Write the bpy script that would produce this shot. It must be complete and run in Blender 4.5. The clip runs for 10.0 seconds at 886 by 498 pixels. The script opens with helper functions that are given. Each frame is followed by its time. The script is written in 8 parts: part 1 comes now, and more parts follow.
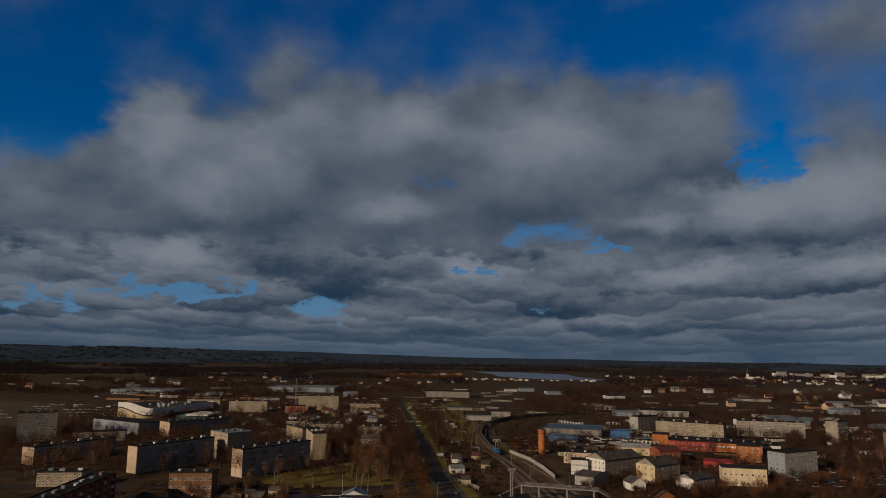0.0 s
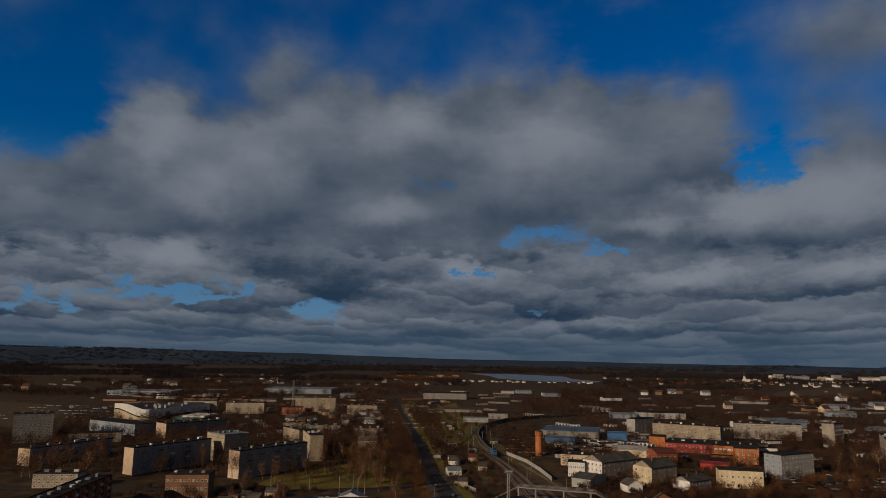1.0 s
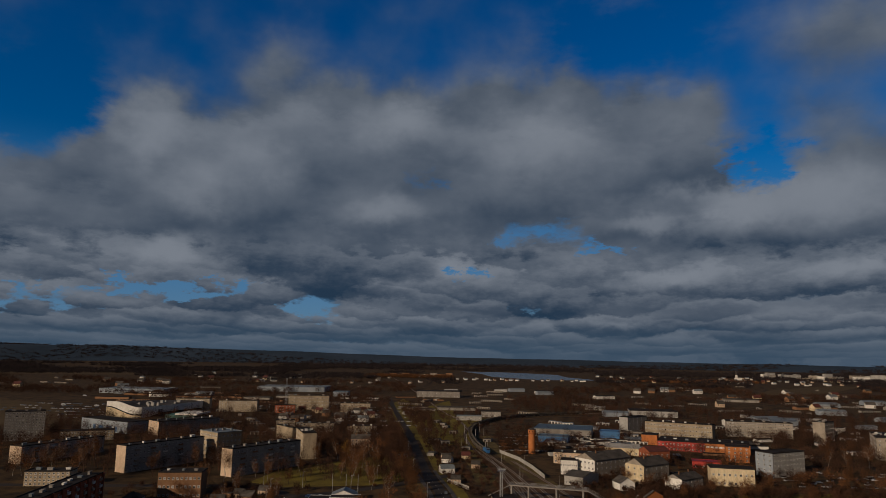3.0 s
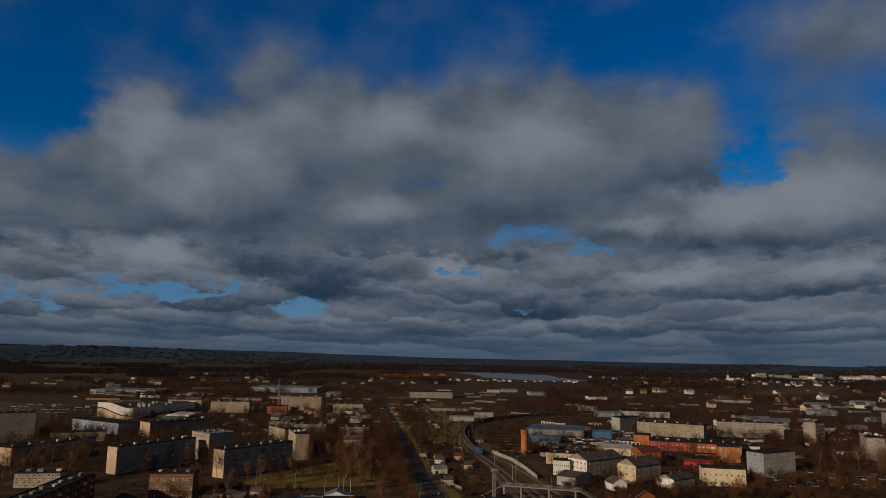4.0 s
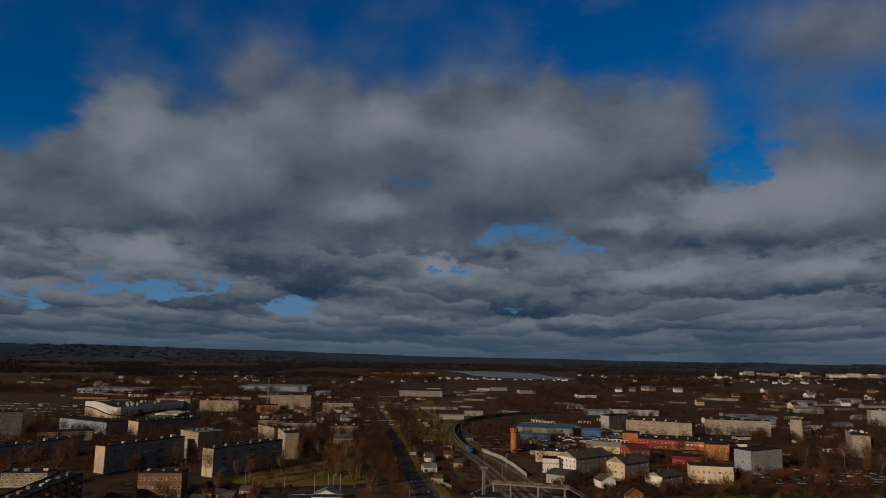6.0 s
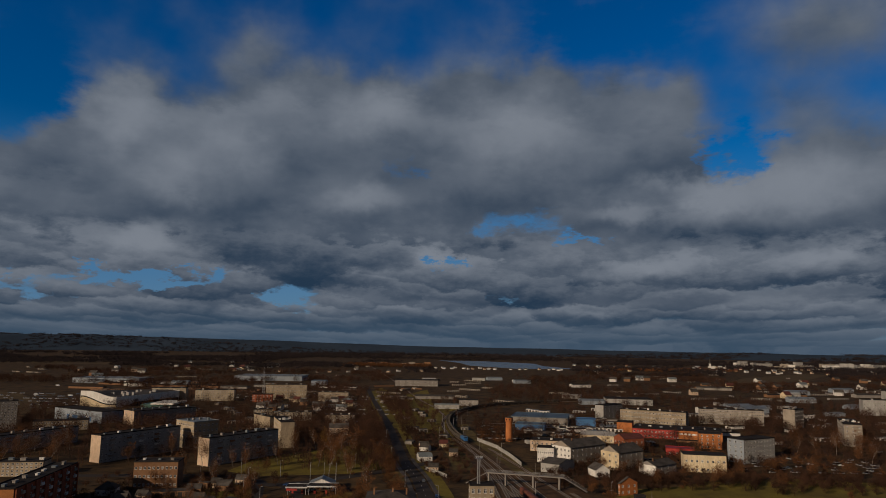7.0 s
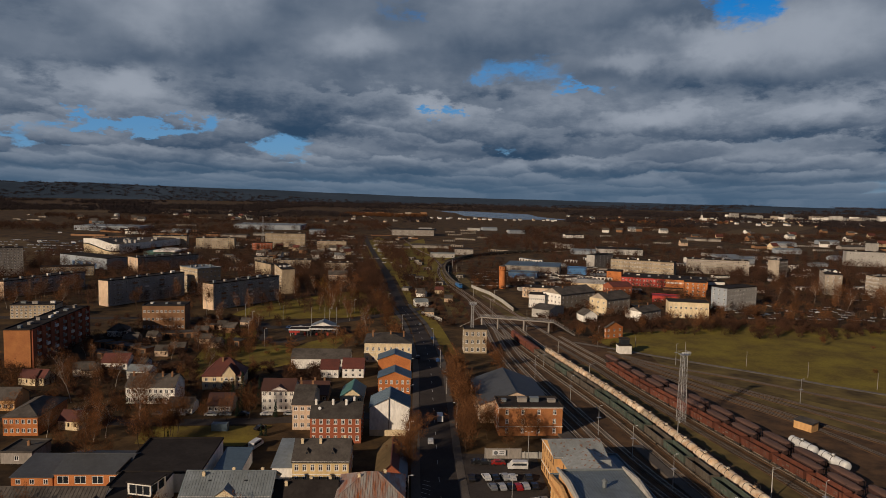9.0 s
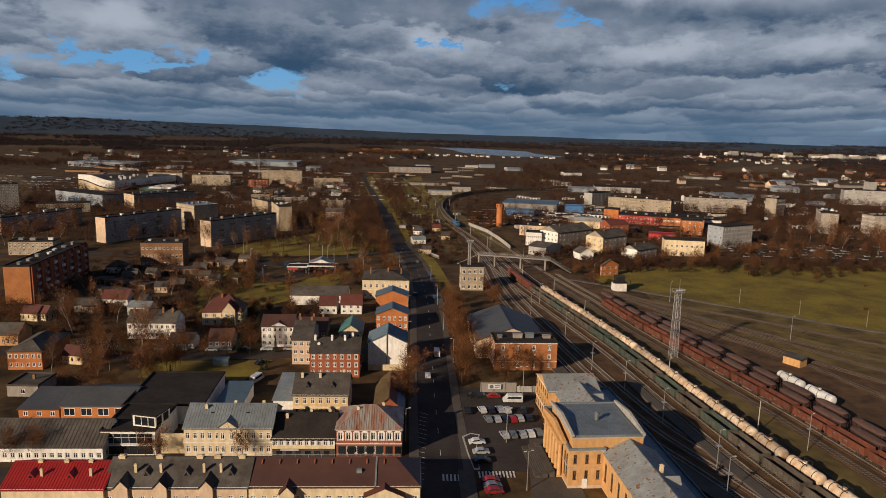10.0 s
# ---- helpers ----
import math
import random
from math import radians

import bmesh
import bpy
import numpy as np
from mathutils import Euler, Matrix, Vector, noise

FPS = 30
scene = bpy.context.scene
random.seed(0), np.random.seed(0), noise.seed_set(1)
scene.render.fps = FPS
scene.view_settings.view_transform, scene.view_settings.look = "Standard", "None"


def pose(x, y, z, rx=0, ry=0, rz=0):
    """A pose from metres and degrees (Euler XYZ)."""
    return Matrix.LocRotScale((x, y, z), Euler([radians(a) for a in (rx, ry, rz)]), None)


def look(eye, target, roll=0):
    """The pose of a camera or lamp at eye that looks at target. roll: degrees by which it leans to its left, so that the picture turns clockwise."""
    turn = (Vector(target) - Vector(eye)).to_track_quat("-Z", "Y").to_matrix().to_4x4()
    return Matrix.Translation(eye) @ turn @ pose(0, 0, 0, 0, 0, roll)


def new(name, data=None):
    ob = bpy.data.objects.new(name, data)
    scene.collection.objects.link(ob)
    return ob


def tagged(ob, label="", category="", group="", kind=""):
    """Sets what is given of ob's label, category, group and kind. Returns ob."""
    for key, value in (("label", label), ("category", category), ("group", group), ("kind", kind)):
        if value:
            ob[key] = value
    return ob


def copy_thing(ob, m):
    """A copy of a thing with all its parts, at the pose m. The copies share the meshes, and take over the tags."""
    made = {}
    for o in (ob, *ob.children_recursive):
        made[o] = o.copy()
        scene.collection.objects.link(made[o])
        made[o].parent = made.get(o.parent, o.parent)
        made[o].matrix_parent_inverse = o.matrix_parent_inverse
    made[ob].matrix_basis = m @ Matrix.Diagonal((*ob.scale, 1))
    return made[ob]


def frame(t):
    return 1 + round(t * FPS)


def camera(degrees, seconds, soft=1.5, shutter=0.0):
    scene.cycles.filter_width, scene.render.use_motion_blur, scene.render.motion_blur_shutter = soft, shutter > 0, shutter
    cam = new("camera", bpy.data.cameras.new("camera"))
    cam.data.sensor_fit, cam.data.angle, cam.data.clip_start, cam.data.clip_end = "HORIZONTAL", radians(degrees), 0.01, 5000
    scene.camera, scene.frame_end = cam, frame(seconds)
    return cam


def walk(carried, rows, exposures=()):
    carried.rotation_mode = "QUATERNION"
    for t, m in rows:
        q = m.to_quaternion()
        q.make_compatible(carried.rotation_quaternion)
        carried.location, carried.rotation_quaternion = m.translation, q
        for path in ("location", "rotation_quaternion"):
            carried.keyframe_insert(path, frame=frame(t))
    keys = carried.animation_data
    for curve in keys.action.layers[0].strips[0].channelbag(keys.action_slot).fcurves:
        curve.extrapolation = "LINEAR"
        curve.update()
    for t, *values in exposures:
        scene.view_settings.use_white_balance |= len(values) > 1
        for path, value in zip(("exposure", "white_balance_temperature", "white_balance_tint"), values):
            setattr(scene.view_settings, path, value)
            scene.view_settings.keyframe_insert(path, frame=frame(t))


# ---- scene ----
EYE = Vector((0.0, 0.0, 80.0))
cam = camera(66.3, 10.0, soft=0.65)


def aim(yaw, pitch, roll, ahead, lift):
    """The pose of the hovering camera: degrees to the left, up and leaning to its left, and its slow drift in metres."""
    a, p = radians(yaw), radians(pitch)
    way = Vector((-math.sin(a) * math.cos(p), math.cos(a) * math.cos(p), math.sin(p)))
    eye = EYE + Vector((0, ahead, lift))
    return look(eye, eye + way * 100, roll)


walk(cam, [
    (0.0, aim(3.47, 8.71, 0.66, 1.80, -0.60)),
    (0.5, aim(3.35, 8.88, 0.67, 1.71, -0.60)),
    (1.0, aim(3.26, 8.86, 0.78, 1.62, -0.60)),
    (1.5, aim(3.16, 8.91, 0.82, 1.53, -0.60)),
    (2.0, aim(3.13, 8.86, 0.85, 1.44, -0.60)),
    (2.5, aim(2.97, 8.70, 0.89, 1.35, -0.60)),
    (4.0, aim(2.12, 8.78, 0.84, 1.08, -0.60)),
    (4.5, aim(1.80, 8.71, 0.87, 0.99, -0.60)),
    (5.0, aim(1.62, 8.70, 0.86, 0.90, -0.60)),
    (5.5, aim(1.46, 8.70, 0.85, 0.81, -0.60)),
    (7.0, aim(0.89, 7.84, 0.85, 0.54, -0.60)),
    (7.5, aim(0.69, 4.78, 1.00, 0.45, -0.50)),
    (8.0, aim(0.62, 1.63, 1.08, 0.36, -0.40)),
    (8.5, aim(0.48, -1.41, 1.14, 0.27, -0.30)),
    (9.0, aim(0.35, -4.72, 1.21, 0.18, -0.20)),
    (9.5, aim(0.18, -7.53, 1.28, 0.09, -0.10)),
    (10.0, aim(0.0, -10.0, 1.40, 0.0, 0.0))],
    exposures=[(0.0, -1.02), (5.5, -1.04), (7.0, -0.98), (8.0, -0.72), (9.0, -0.34), (10.0, 0.02)])

# ---- sky and sun ----
SUN_ELEVATION, SUN_AZIMUTH = radians(20.0), radians(224.5)   # azimuth from +y towards +x


def build_sky():
    world = bpy.data.worlds.new("sky")
    scene.world = world
    world.use_nodes = True
    nt = world.node_tree
    nt.nodes.clear()
    nodes, links = nt.nodes, nt.links

    def put(socket, value):
        if hasattr(value, "is_output"):
            links.new(value, socket)
        else:
            socket.default_value = value

    def op(kind, a, b=0.0, c=None, clamp=False):
        n = nodes.new("ShaderNodeMath")
        n.operation, n.use_clamp = kind, clamp
        put(n.inputs[0], a)
        put(n.inputs[1], b)
        if c is not None:
            put(n.inputs[2], c)
        return n.outputs[0]

    def fbm(vector, scale, detail, rough, distort=0.0):
        n = nodes.new("ShaderNodeTexNoise")
        put(n.inputs["Vector"], vector)
        n.inputs["Scale"].default_value, n.inputs["Detail"].default_value = scale, detail
        n.inputs["Roughness"].default_value, n.inputs["Distortion"].default_value = rough, distort
        return n.outputs["Fac"]

    def ramp(value, lo, hi):
        n = nodes.new("ShaderNodeMapRange")
        n.interpolation_type = "SMOOTHSTEP"
        put(n.inputs["Value"], value)
        n.inputs["From Min"].default_value, n.inputs["From Max"].default_value = lo, hi
        return n.outputs["Result"]

    def mix(fac, a, b):
        n = nodes.new("ShaderNodeMix")
        n.data_type = "RGBA"
        put(n.inputs[0], fac)
        put(n.inputs[6], a)
        put(n.inputs[7], b)
        return n.outputs[2]

    def combine(x, y, z):
        n = nodes.new("ShaderNodeCombineXYZ")
        put(n.inputs[0], x), put(n.inputs[1], y), put(n.inputs[2], z)
        return n.outputs[0]

    coord = nodes.new("ShaderNodeTexCoord").outputs["Generated"]
    xyz = nodes.new("ShaderNodeSeparateXYZ")
    links.new(coord, xyz.inputs[0])
    x, y, z = xyz.outputs
    az = op("MULTIPLY", op("ARCTAN2", x, y), 57.2958)
    el = op("MULTIPLY", op("ARCSINE", z), 57.2958)
    # noise space: billows high up; towards the horizon the cloud deck recedes and its rows close up
    near_z = op("ADD", op("MAXIMUM", z, 0.0), 0.085)
    row = op("DIVIDE", 1.0, near_z)
    bank = combine(op("MULTIPLY", az, 0.10), op("MULTIPLY", el, 0.125), 3.0)
    bank_up = combine(op("MULTIPLY", op("SUBTRACT", az, 1.2), 0.10), op("MULTIPLY", op("ADD", el, 1.8), 0.125), 3.0)
    fray = op("SUBTRACT", fbm(combine(op("MULTIPLY", az, 0.35), op("MULTIPLY", el, 0.75), 5.0), 1.1, 5.0, 0.6), 0.5)
    fray2 = op("SUBTRACT", fbm(combine(op("MULTIPLY", az, 0.35), op("MULTIPLY", el, 0.75), 15.0), 1.1, 5.0, 0.6), 0.5)

    def heaps(u, v, scale, smooth):
        """Rounded heaps of cloud: how deep inside a heap, and how near its top."""
        n = nodes.new("ShaderNodeTexVoronoi")
        n.feature, n.voronoi_dimensions = "SMOOTH_F1", "2D"
        put(n.inputs["Vector"], combine(u, v, 0.0))
        n.inputs["Scale"].default_value, n.inputs["Smoothness"].default_value = scale, smooth
        middle = nodes.new("ShaderNodeSeparateXYZ")
        links.new(n.outputs["Position"], middle.inputs[0])
        return op("SUBTRACT", 0.95, n.outputs["Distance"]), op("MULTIPLY", op("SUBTRACT", middle.outputs[1], v), scale)

    deck_u = op("ADD", op("MULTIPLY", op("MULTIPLY", az, 0.040), row), op("MULTIPLY", fray, 2.2))
    deck_v = op("ADD", op("MULTIPLY", row, 1.15), op("MULTIPLY", fray2, 1.9))
    heap, crest = heaps(deck_u, deck_v, 0.36, 0.5)
    heap2, crest2 = heaps(deck_u, deck_v, 0.85, 0.5)
    bank_u = op("ADD", op("MULTIPLY", az, 0.16), op("MULTIPLY", fray, 1.1))
    bank_v = op("ADD", op("MULTIPLY", el, -0.22), op("MULTIPLY", fray2, 1.1))
    knoll, top = heaps(bank_u, bank_v, 0.7, 0.9)
    knoll2, top2 = heaps(bank_u, bank_v, 1.5, 0.9)

    # the edges and places of the large clouds are bent by noise
    bend = fbm(bank, 1.7, 5.0, 0.55)
    bend2 = fbm(combine(op("MULTIPLY", az, 0.11), op("MULTIPLY", el, 0.13), 9.0), 1.9, 5.0, 0.55)
    azb = op("ADD", az, op("MULTIPLY", op("SUBTRACT", bend, 0.5), 6.5))
    elb = op("ADD", el, op("MULTIPLY", op("SUBTRACT", bend2, 0.5), 5.0))

    def blobs(rows, a, e):
        total = 0.0
        for a0, e0, wa, we, power in rows:
            u = op("MULTIPLY", op("SUBTRACT", a, a0), 1.0 / wa)
            v = op("MULTIPLY", op("SUBTRACT", e, e0), 1.0 / we)
            r = op("ADD", op("MULTIPLY", u, u), op("MULTIPLY", v, v))
            total = op("ADD", total, op("MULTIPLY", op("POWER", 2.718, op("MULTIPLY", r, -1.0)), power))
        return total

    low = ramp(el, 10.0, 7.0)
    puffs = op("ADD", op("MULTIPLY", heap, 0.65), op("MULTIPLY", heap2, 0.35))
    soft = fbm(bank, 1.55, 4.0, 0.46)
    wild = fbm(combine(op("MULTIPLY", az, 0.05), op("MULTIPLY", el, 0.06), 1.0), 1.3, 5.0, 0.55)
    behind = ramp(op("ABSOLUTE", az), 42.0, 60.0)
    over = ramp(el, 32.0, 42.0)
    away = op("MAXIMUM", behind, over)
    rag, rag2 = op("ADD", op("MULTIPLY", fray, 1.6), 0.5), op("ADD", op("MULTIPLY", fray2, 1.6), 0.5)
    cover = op("MINIMUM", op("ADD", blobs(CLOUDS, azb, elb), op("MULTIPLY", low, 0.95)), 1.15)
    cover = op("ADD", cover, blobs(BREAKS, op("ADD", az, op("MULTIPLY", op("SUBTRACT", rag, 0.5), 8.0)), op("ADD", el, op("MULTIPLY", op("SUBTRACT", rag2, 0.5), 3.0))))
    cover = op("ADD", cover, op("MULTIPLY", op("SUBTRACT", soft, 0.5), 0.75))
    cover = op("ADD", cover, op("MULTIPLY", op("MULTIPLY", op("SUBTRACT", puffs, 0.42), low), 1.9))
    cover = op("ADD", cover, op("MULTIPLY", away, op("ADD", op("MULTIPLY", op("SUBTRACT", wild, 0.5), 2.0), 0.55)))
    mask = ramp(cover, -0.12, 0.72)
    # light and shade on the clouds: lit tops, grey undersides
    tone = op("MULTIPLY", op("SUBTRACT", soft, fbm(bank_up, 1.55, 4.0, 0.46)), op("SUBTRACT", 0.45, op("MULTIPLY", low, 0.4)))
    high = op("SUBTRACT", 1.0, low)
    tone = op("ADD", tone, op("MULTIPLY", op("ADD", op("MULTIPLY", top, 0.15), op("MULTIPLY", top2, 0.09)), high))
    tone = op("ADD", tone, op("MULTIPLY", op("ADD", op("MULTIPLY", crest, 0.62), op("MULTIPLY", crest2, 0.36)), low))
    tone = op("ADD", tone, op("MULTIPLY", op("SUBTRACT", soft, 0.5), 0.20))
    tone = op("ADD", tone, op("SUBTRACT", 0.50, op("MULTIPLY", low, 0.04)))
    tone = op("ADD", tone, op("ADD", op("MULTIPLY", blobs(TONES, azb, elb), 1.15), op("MULTIPLY", blobs(SHADES, azb, elb), 0.42)))
    tone = ramp(tone, -0.12, 1.22)
    cloud = mix(tone, (0.034, 0.074, 0.138, 1), (0.375, 0.422, 0.500, 1))
    haze = ramp(el, 3.6, 0.0)
    cloud = mix(op("MULTIPLY", haze, 0.75), cloud, (0.085, 0.152, 0.240, 1))
    cloud = mix(op("MULTIPLY", away, 0.9), cloud, (0.062, 0.064, 0.070, 1))      # unseen sky overhead and behind: made-up dim grey cloud that lowers the fill

    sky = nodes.new("ShaderNodeTexSky")
    sky.sky_type, sky.sun_disc = "NISHITA", False
    sky.sun_elevation, sky.sun_rotation = SUN_ELEVATION, SUN_AZIMUTH
    sky.dust_density, sky.ozone_density = 0.2, 3.0
    deep = nodes.new("ShaderNodeHueSaturation")
    put(deep.inputs["Saturation"], op("ADD", 1.55, op("MULTIPLY", ramp(el, 8.0, 20.0), 0.25)))      # a polarised, deep blue high up
    deep.inputs["Value"].default_value = 0.92
    deep.inputs["Hue"].default_value = 0.514
    links.new(sky.outputs[0], deep.inputs["Color"])
    blue, grey, both = nodes.new("ShaderNodeBackground"), nodes.new("ShaderNodeBackground"), nodes.new("ShaderNodeMixShader")
    put(blue.inputs["Color"], mix(op("MULTIPLY", ramp(el, 17.0, 9.0), 0.8), deep.outputs[0], (0.75, 2.35, 4.9, 1)))
    blue.inputs["Strength"].default_value = 0.125
    put(grey.inputs["Color"], cloud)
    grey.inputs["Strength"].default_value = 1.0
    links.new(mask, both.inputs[0])
    links.new(blue.outputs[0], both.inputs[1])
    links.new(grey.outputs[0], both.inputs[2])
    links.new(both.outputs[0], nodes.new("ShaderNodeOutputWorld").inputs[0])


# clouds: degrees right and up, half widths, weight
CLOUDS = [
    (-33.3, 8.6, 7.2, 5.3, 1), (-31.1, 12.2, 4.3, 2.9, 0.8), (-26.7, 16.0, 4.3, 3.3, 0.95), (-23.0, 12.3, 7.2, 5.7, 1),
    (-18.8, 8.5, 13.4, 2.9, 1), (-14.8, 17.1, 5.3, 3.8, 0.9), (-8.6, 18.6, 5.3, 3.3, 0.9), (-6.5, 13.8, 8.1, 5.3, 1),
    (1.8, 18.4, 5.3, 3.8, 1), (7.2, 19.2, 4.5, 3.8, 1), (3.8, 13.5, 9.6, 3.8, 1), (13.8, 16.6, 5.3, 3.6, 1.05),
    (17.8, 14.4, 3.8, 2.4, 0.8), (-17.4, 22.6, 3.3, 2.4, 0.36), (19.8, 10.9, 5.5, 2.3, 1.15), (14.1, 9.8, 5.7, 1.7, 1),
    (28.1, 11.1, 4.8, 3.6, 1.15), (31.4, 12.2, 3.8, 3.8, 1), (27.4, 17.6, 3.3, 1.9, 0.36), (30.8, 23.4, 6.7, 3.8, 0.62),
    (17.5, 19.7, 2.9, 2.4, 0.5)]
BREAKS = [
    (-4.5, 14.6, 1.9, 1.8, -0.55), (6.2, 10.1, 3.6, 0.8, -0.62), (2.4, 9.5, 1.4, 0.6, -0.5), (11.3, 8.8, 2.4, 0.5, -1.1),
    (22.8, 14.4, 2.4, 1.8, -0.9), (-22.9, 4.8, 3.6, 1.0, -2.3), (-27.1, 4.5, 2.4, 0.8, -1.8), (-33.9, 3.6, 3.8, 0.8, -1.8),
    (-14.1, 3.3, 2.4, 0.8, -1.5), (-1.0, 6.5, 1.7, 0.6, -1.4), (3.8, 3.8, 1.4, 0.5, -0.6), (-8.6, 6.9, 1.9, 0.4, -0.6),
    (-34.0, 16.3, 4.3, 4.3, -0.5), (12.6, 25.7, 5.7, 2.9, -0.3)]
TONES = [
    (-26.7, 16.9, 2.9, 2.2, 0.5), (-25.2, 7.8, 2.6, 1.3, 0.5), (-22.6, 12.8, 2.4, 1.7, 0.3), (-18.4, 15.2, 2.9, 1.9, 0.35),
    (-8.3, 11.6, 2.9, 1.3, 0.45), (-14.9, 19.8, 2.9, 1.9, 0.25), (-6.6, 19.2, 3.3, 1.9, 0.4), (2.3, 18.2, 3.8, 2.4, 0.3),
    (7.2, 17.9, 2.9, 2.9, 0.3), (19.8, 12.3, 4.3, 0.9, 0.55), (22.3, 11.2, 2.9, 1.1, 0.4), (28.0, 12.4, 3.8, 2.0, 0.5),
    (14.5, 10.7, 2.9, 0.7, 0.4), (28.2, 6.3, 3.8, 0.7, 0.3), (15.7, 6.3, 3.8, 0.7, 0.4), (-1.0, 6.8, 1.2, 1.0, 0.4),
    (-7.2, 6.2, 2.9, 0.7, 0.3), (12.5, 2.3, 2.9, 0.4, 0.3)]
SHADES = [
    (-18.9, 9.7, 10.5, 1.5, -0.55), (-16.1, 6.9, 14.4, 1.1, -0.35), (14.6, 13.7, 5.3, 1.6, -0.6), (1.4, 11.2, 8.6, 1.3, -0.5),
    (17.6, 8.9, 5.7, 0.8, -0.55), (26.0, 7.7, 6.2, 1.1, -0.5), (-13.4, 13.5, 2.4, 2.9, -0.2), (-6.0, 16.4, 2.9, 1.4, -0.2),
    (-33.0, 5.4, 5.7, 1.0, -0.3), (4.8, 7.6, 5.7, 0.9, -0.3), (21.6, 4.8, 12.0, 0.5, -0.25)]
build_sky()
sun = new("sun", bpy.data.lights.new("sun", "SUN"))
sun.data.energy, sun.data.angle, sun.data.color = 5.0, radians(0.6), (1.0, 0.80, 0.60)
sun.matrix_world = look((math.sin(SUN_AZIMUTH) * 100, math.cos(SUN_AZIMUTH) * 100, 100 * math.tan(SUN_ELEVATION)), (0, 0, 0))


# ---- materials ----
def material(name, colour, rough=0.8, second=None, grain=1.5, patch=0.08, metal=0.0, bump=0.15, vary=0.12, streak=0.0, gloss=0.5, detail=8.0, slope=0.0):
    """A painted, mineral or metal surface: a colour, a second colour in patches, fine grain and a change from object to object."""
    m = bpy.data.materials.new(name)
    m.use_nodes = True
    nodes, links = m.node_tree.nodes, m.node_tree.links
    b = nodes["Principled BSDF"]
    b.inputs["Roughness"].default_value, b.inputs["Metallic"].default_value = rough, metal
    b.inputs["Specular IOR Level"].default_value = gloss
    second = second or tuple(c * 0.6 for c in colour)
    place = nodes.new("ShaderNodeTexCoord").outputs["Object"]
    wide, fine, info = nodes.new("ShaderNodeTexNoise"), nodes.new("ShaderNodeTexNoise"), nodes.new("ShaderNodeObjectInfo")
    squash = nodes.new("ShaderNodeMapping")
    links.new(place, squash.inputs["Vector"])
    squash.inputs["Scale"].default_value = (1, 1 - slope * 0.9, 1 - max(streak, slope) * 0.9)
    shift = nodes.new("ShaderNodeVectorMath")
    shift.operation = "MULTIPLY_ADD"
    links.new(info.outputs["Random"], shift.inputs[0])
    shift.inputs[1].default_value = (37, 53, 71)
    links.new(squash.outputs[0], shift.inputs[2])
    for n, s in ((wide, patch), (fine, grain)):
        links.new(shift.outputs[0], n.inputs["Vector"])
        n.inputs["Scale"].default_value, n.inputs["Detail"].default_value, n.inputs["Roughness"].default_value = s, detail, 0.65
    def math_node(kind, a, b2, c=None):
        n = nodes.new("ShaderNodeMath")
        n.operation = kind
        for socket, v in zip(n.inputs, (a, b2, c)):
            if hasattr(v, "is_output"):
                links.new(v, socket)
            elif v is not None:
                socket.default_value = v
        return n.outputs[0]
    rng = nodes.new("ShaderNodeMapRange")
    links.new(wide.outputs["Fac"], rng.inputs["Value"])
    rng.inputs["From Min"].default_value, rng.inputs["From Max"].default_value = 0.36, 0.66
    mix = nodes.new("ShaderNodeMix")
    mix.data_type = "RGBA"
    mix.inputs[6].default_value, mix.inputs[7].default_value = (*colour, 1), (*second, 1)
    links.new(rng.outputs["Result"], mix.inputs[0])
    hsv = nodes.new("ShaderNodeHueSaturation")
    links.new(mix.outputs[2], hsv.inputs["Color"])
    level = math_node("ADD", math_node("MULTIPLY", fine.outputs["Fac"], 0.9), 0.55)
    change = math_node("ADD", math_node("MULTIPLY", info.outputs["Random"], 2 * vary), 1 - vary)
    links.new(math_node("MULTIPLY", level, change), hsv.inputs["Value"])
    links.new(hsv.outputs[0], b.inputs["Base Color"])
    if bump:
        bm = nodes.new("ShaderNodeBump")
        bm.inputs["Strength"].default_value, bm.inputs["Distance"].default_value = bump, 0.05
        links.new(fine.outputs["Fac"], bm.inputs["Height"])
        links.new(bm.outputs[0], b.inputs["Normal"])
    return m


def glass_material(name, colour, rough=0.08):
    m = material(name, colour, rough, grain=0.3, patch=0.2, bump=0.0, vary=0.35)
    m.node_tree.nodes["Principled BSDF"].inputs["Specular IOR Level"].default_value = 0.6
    return m


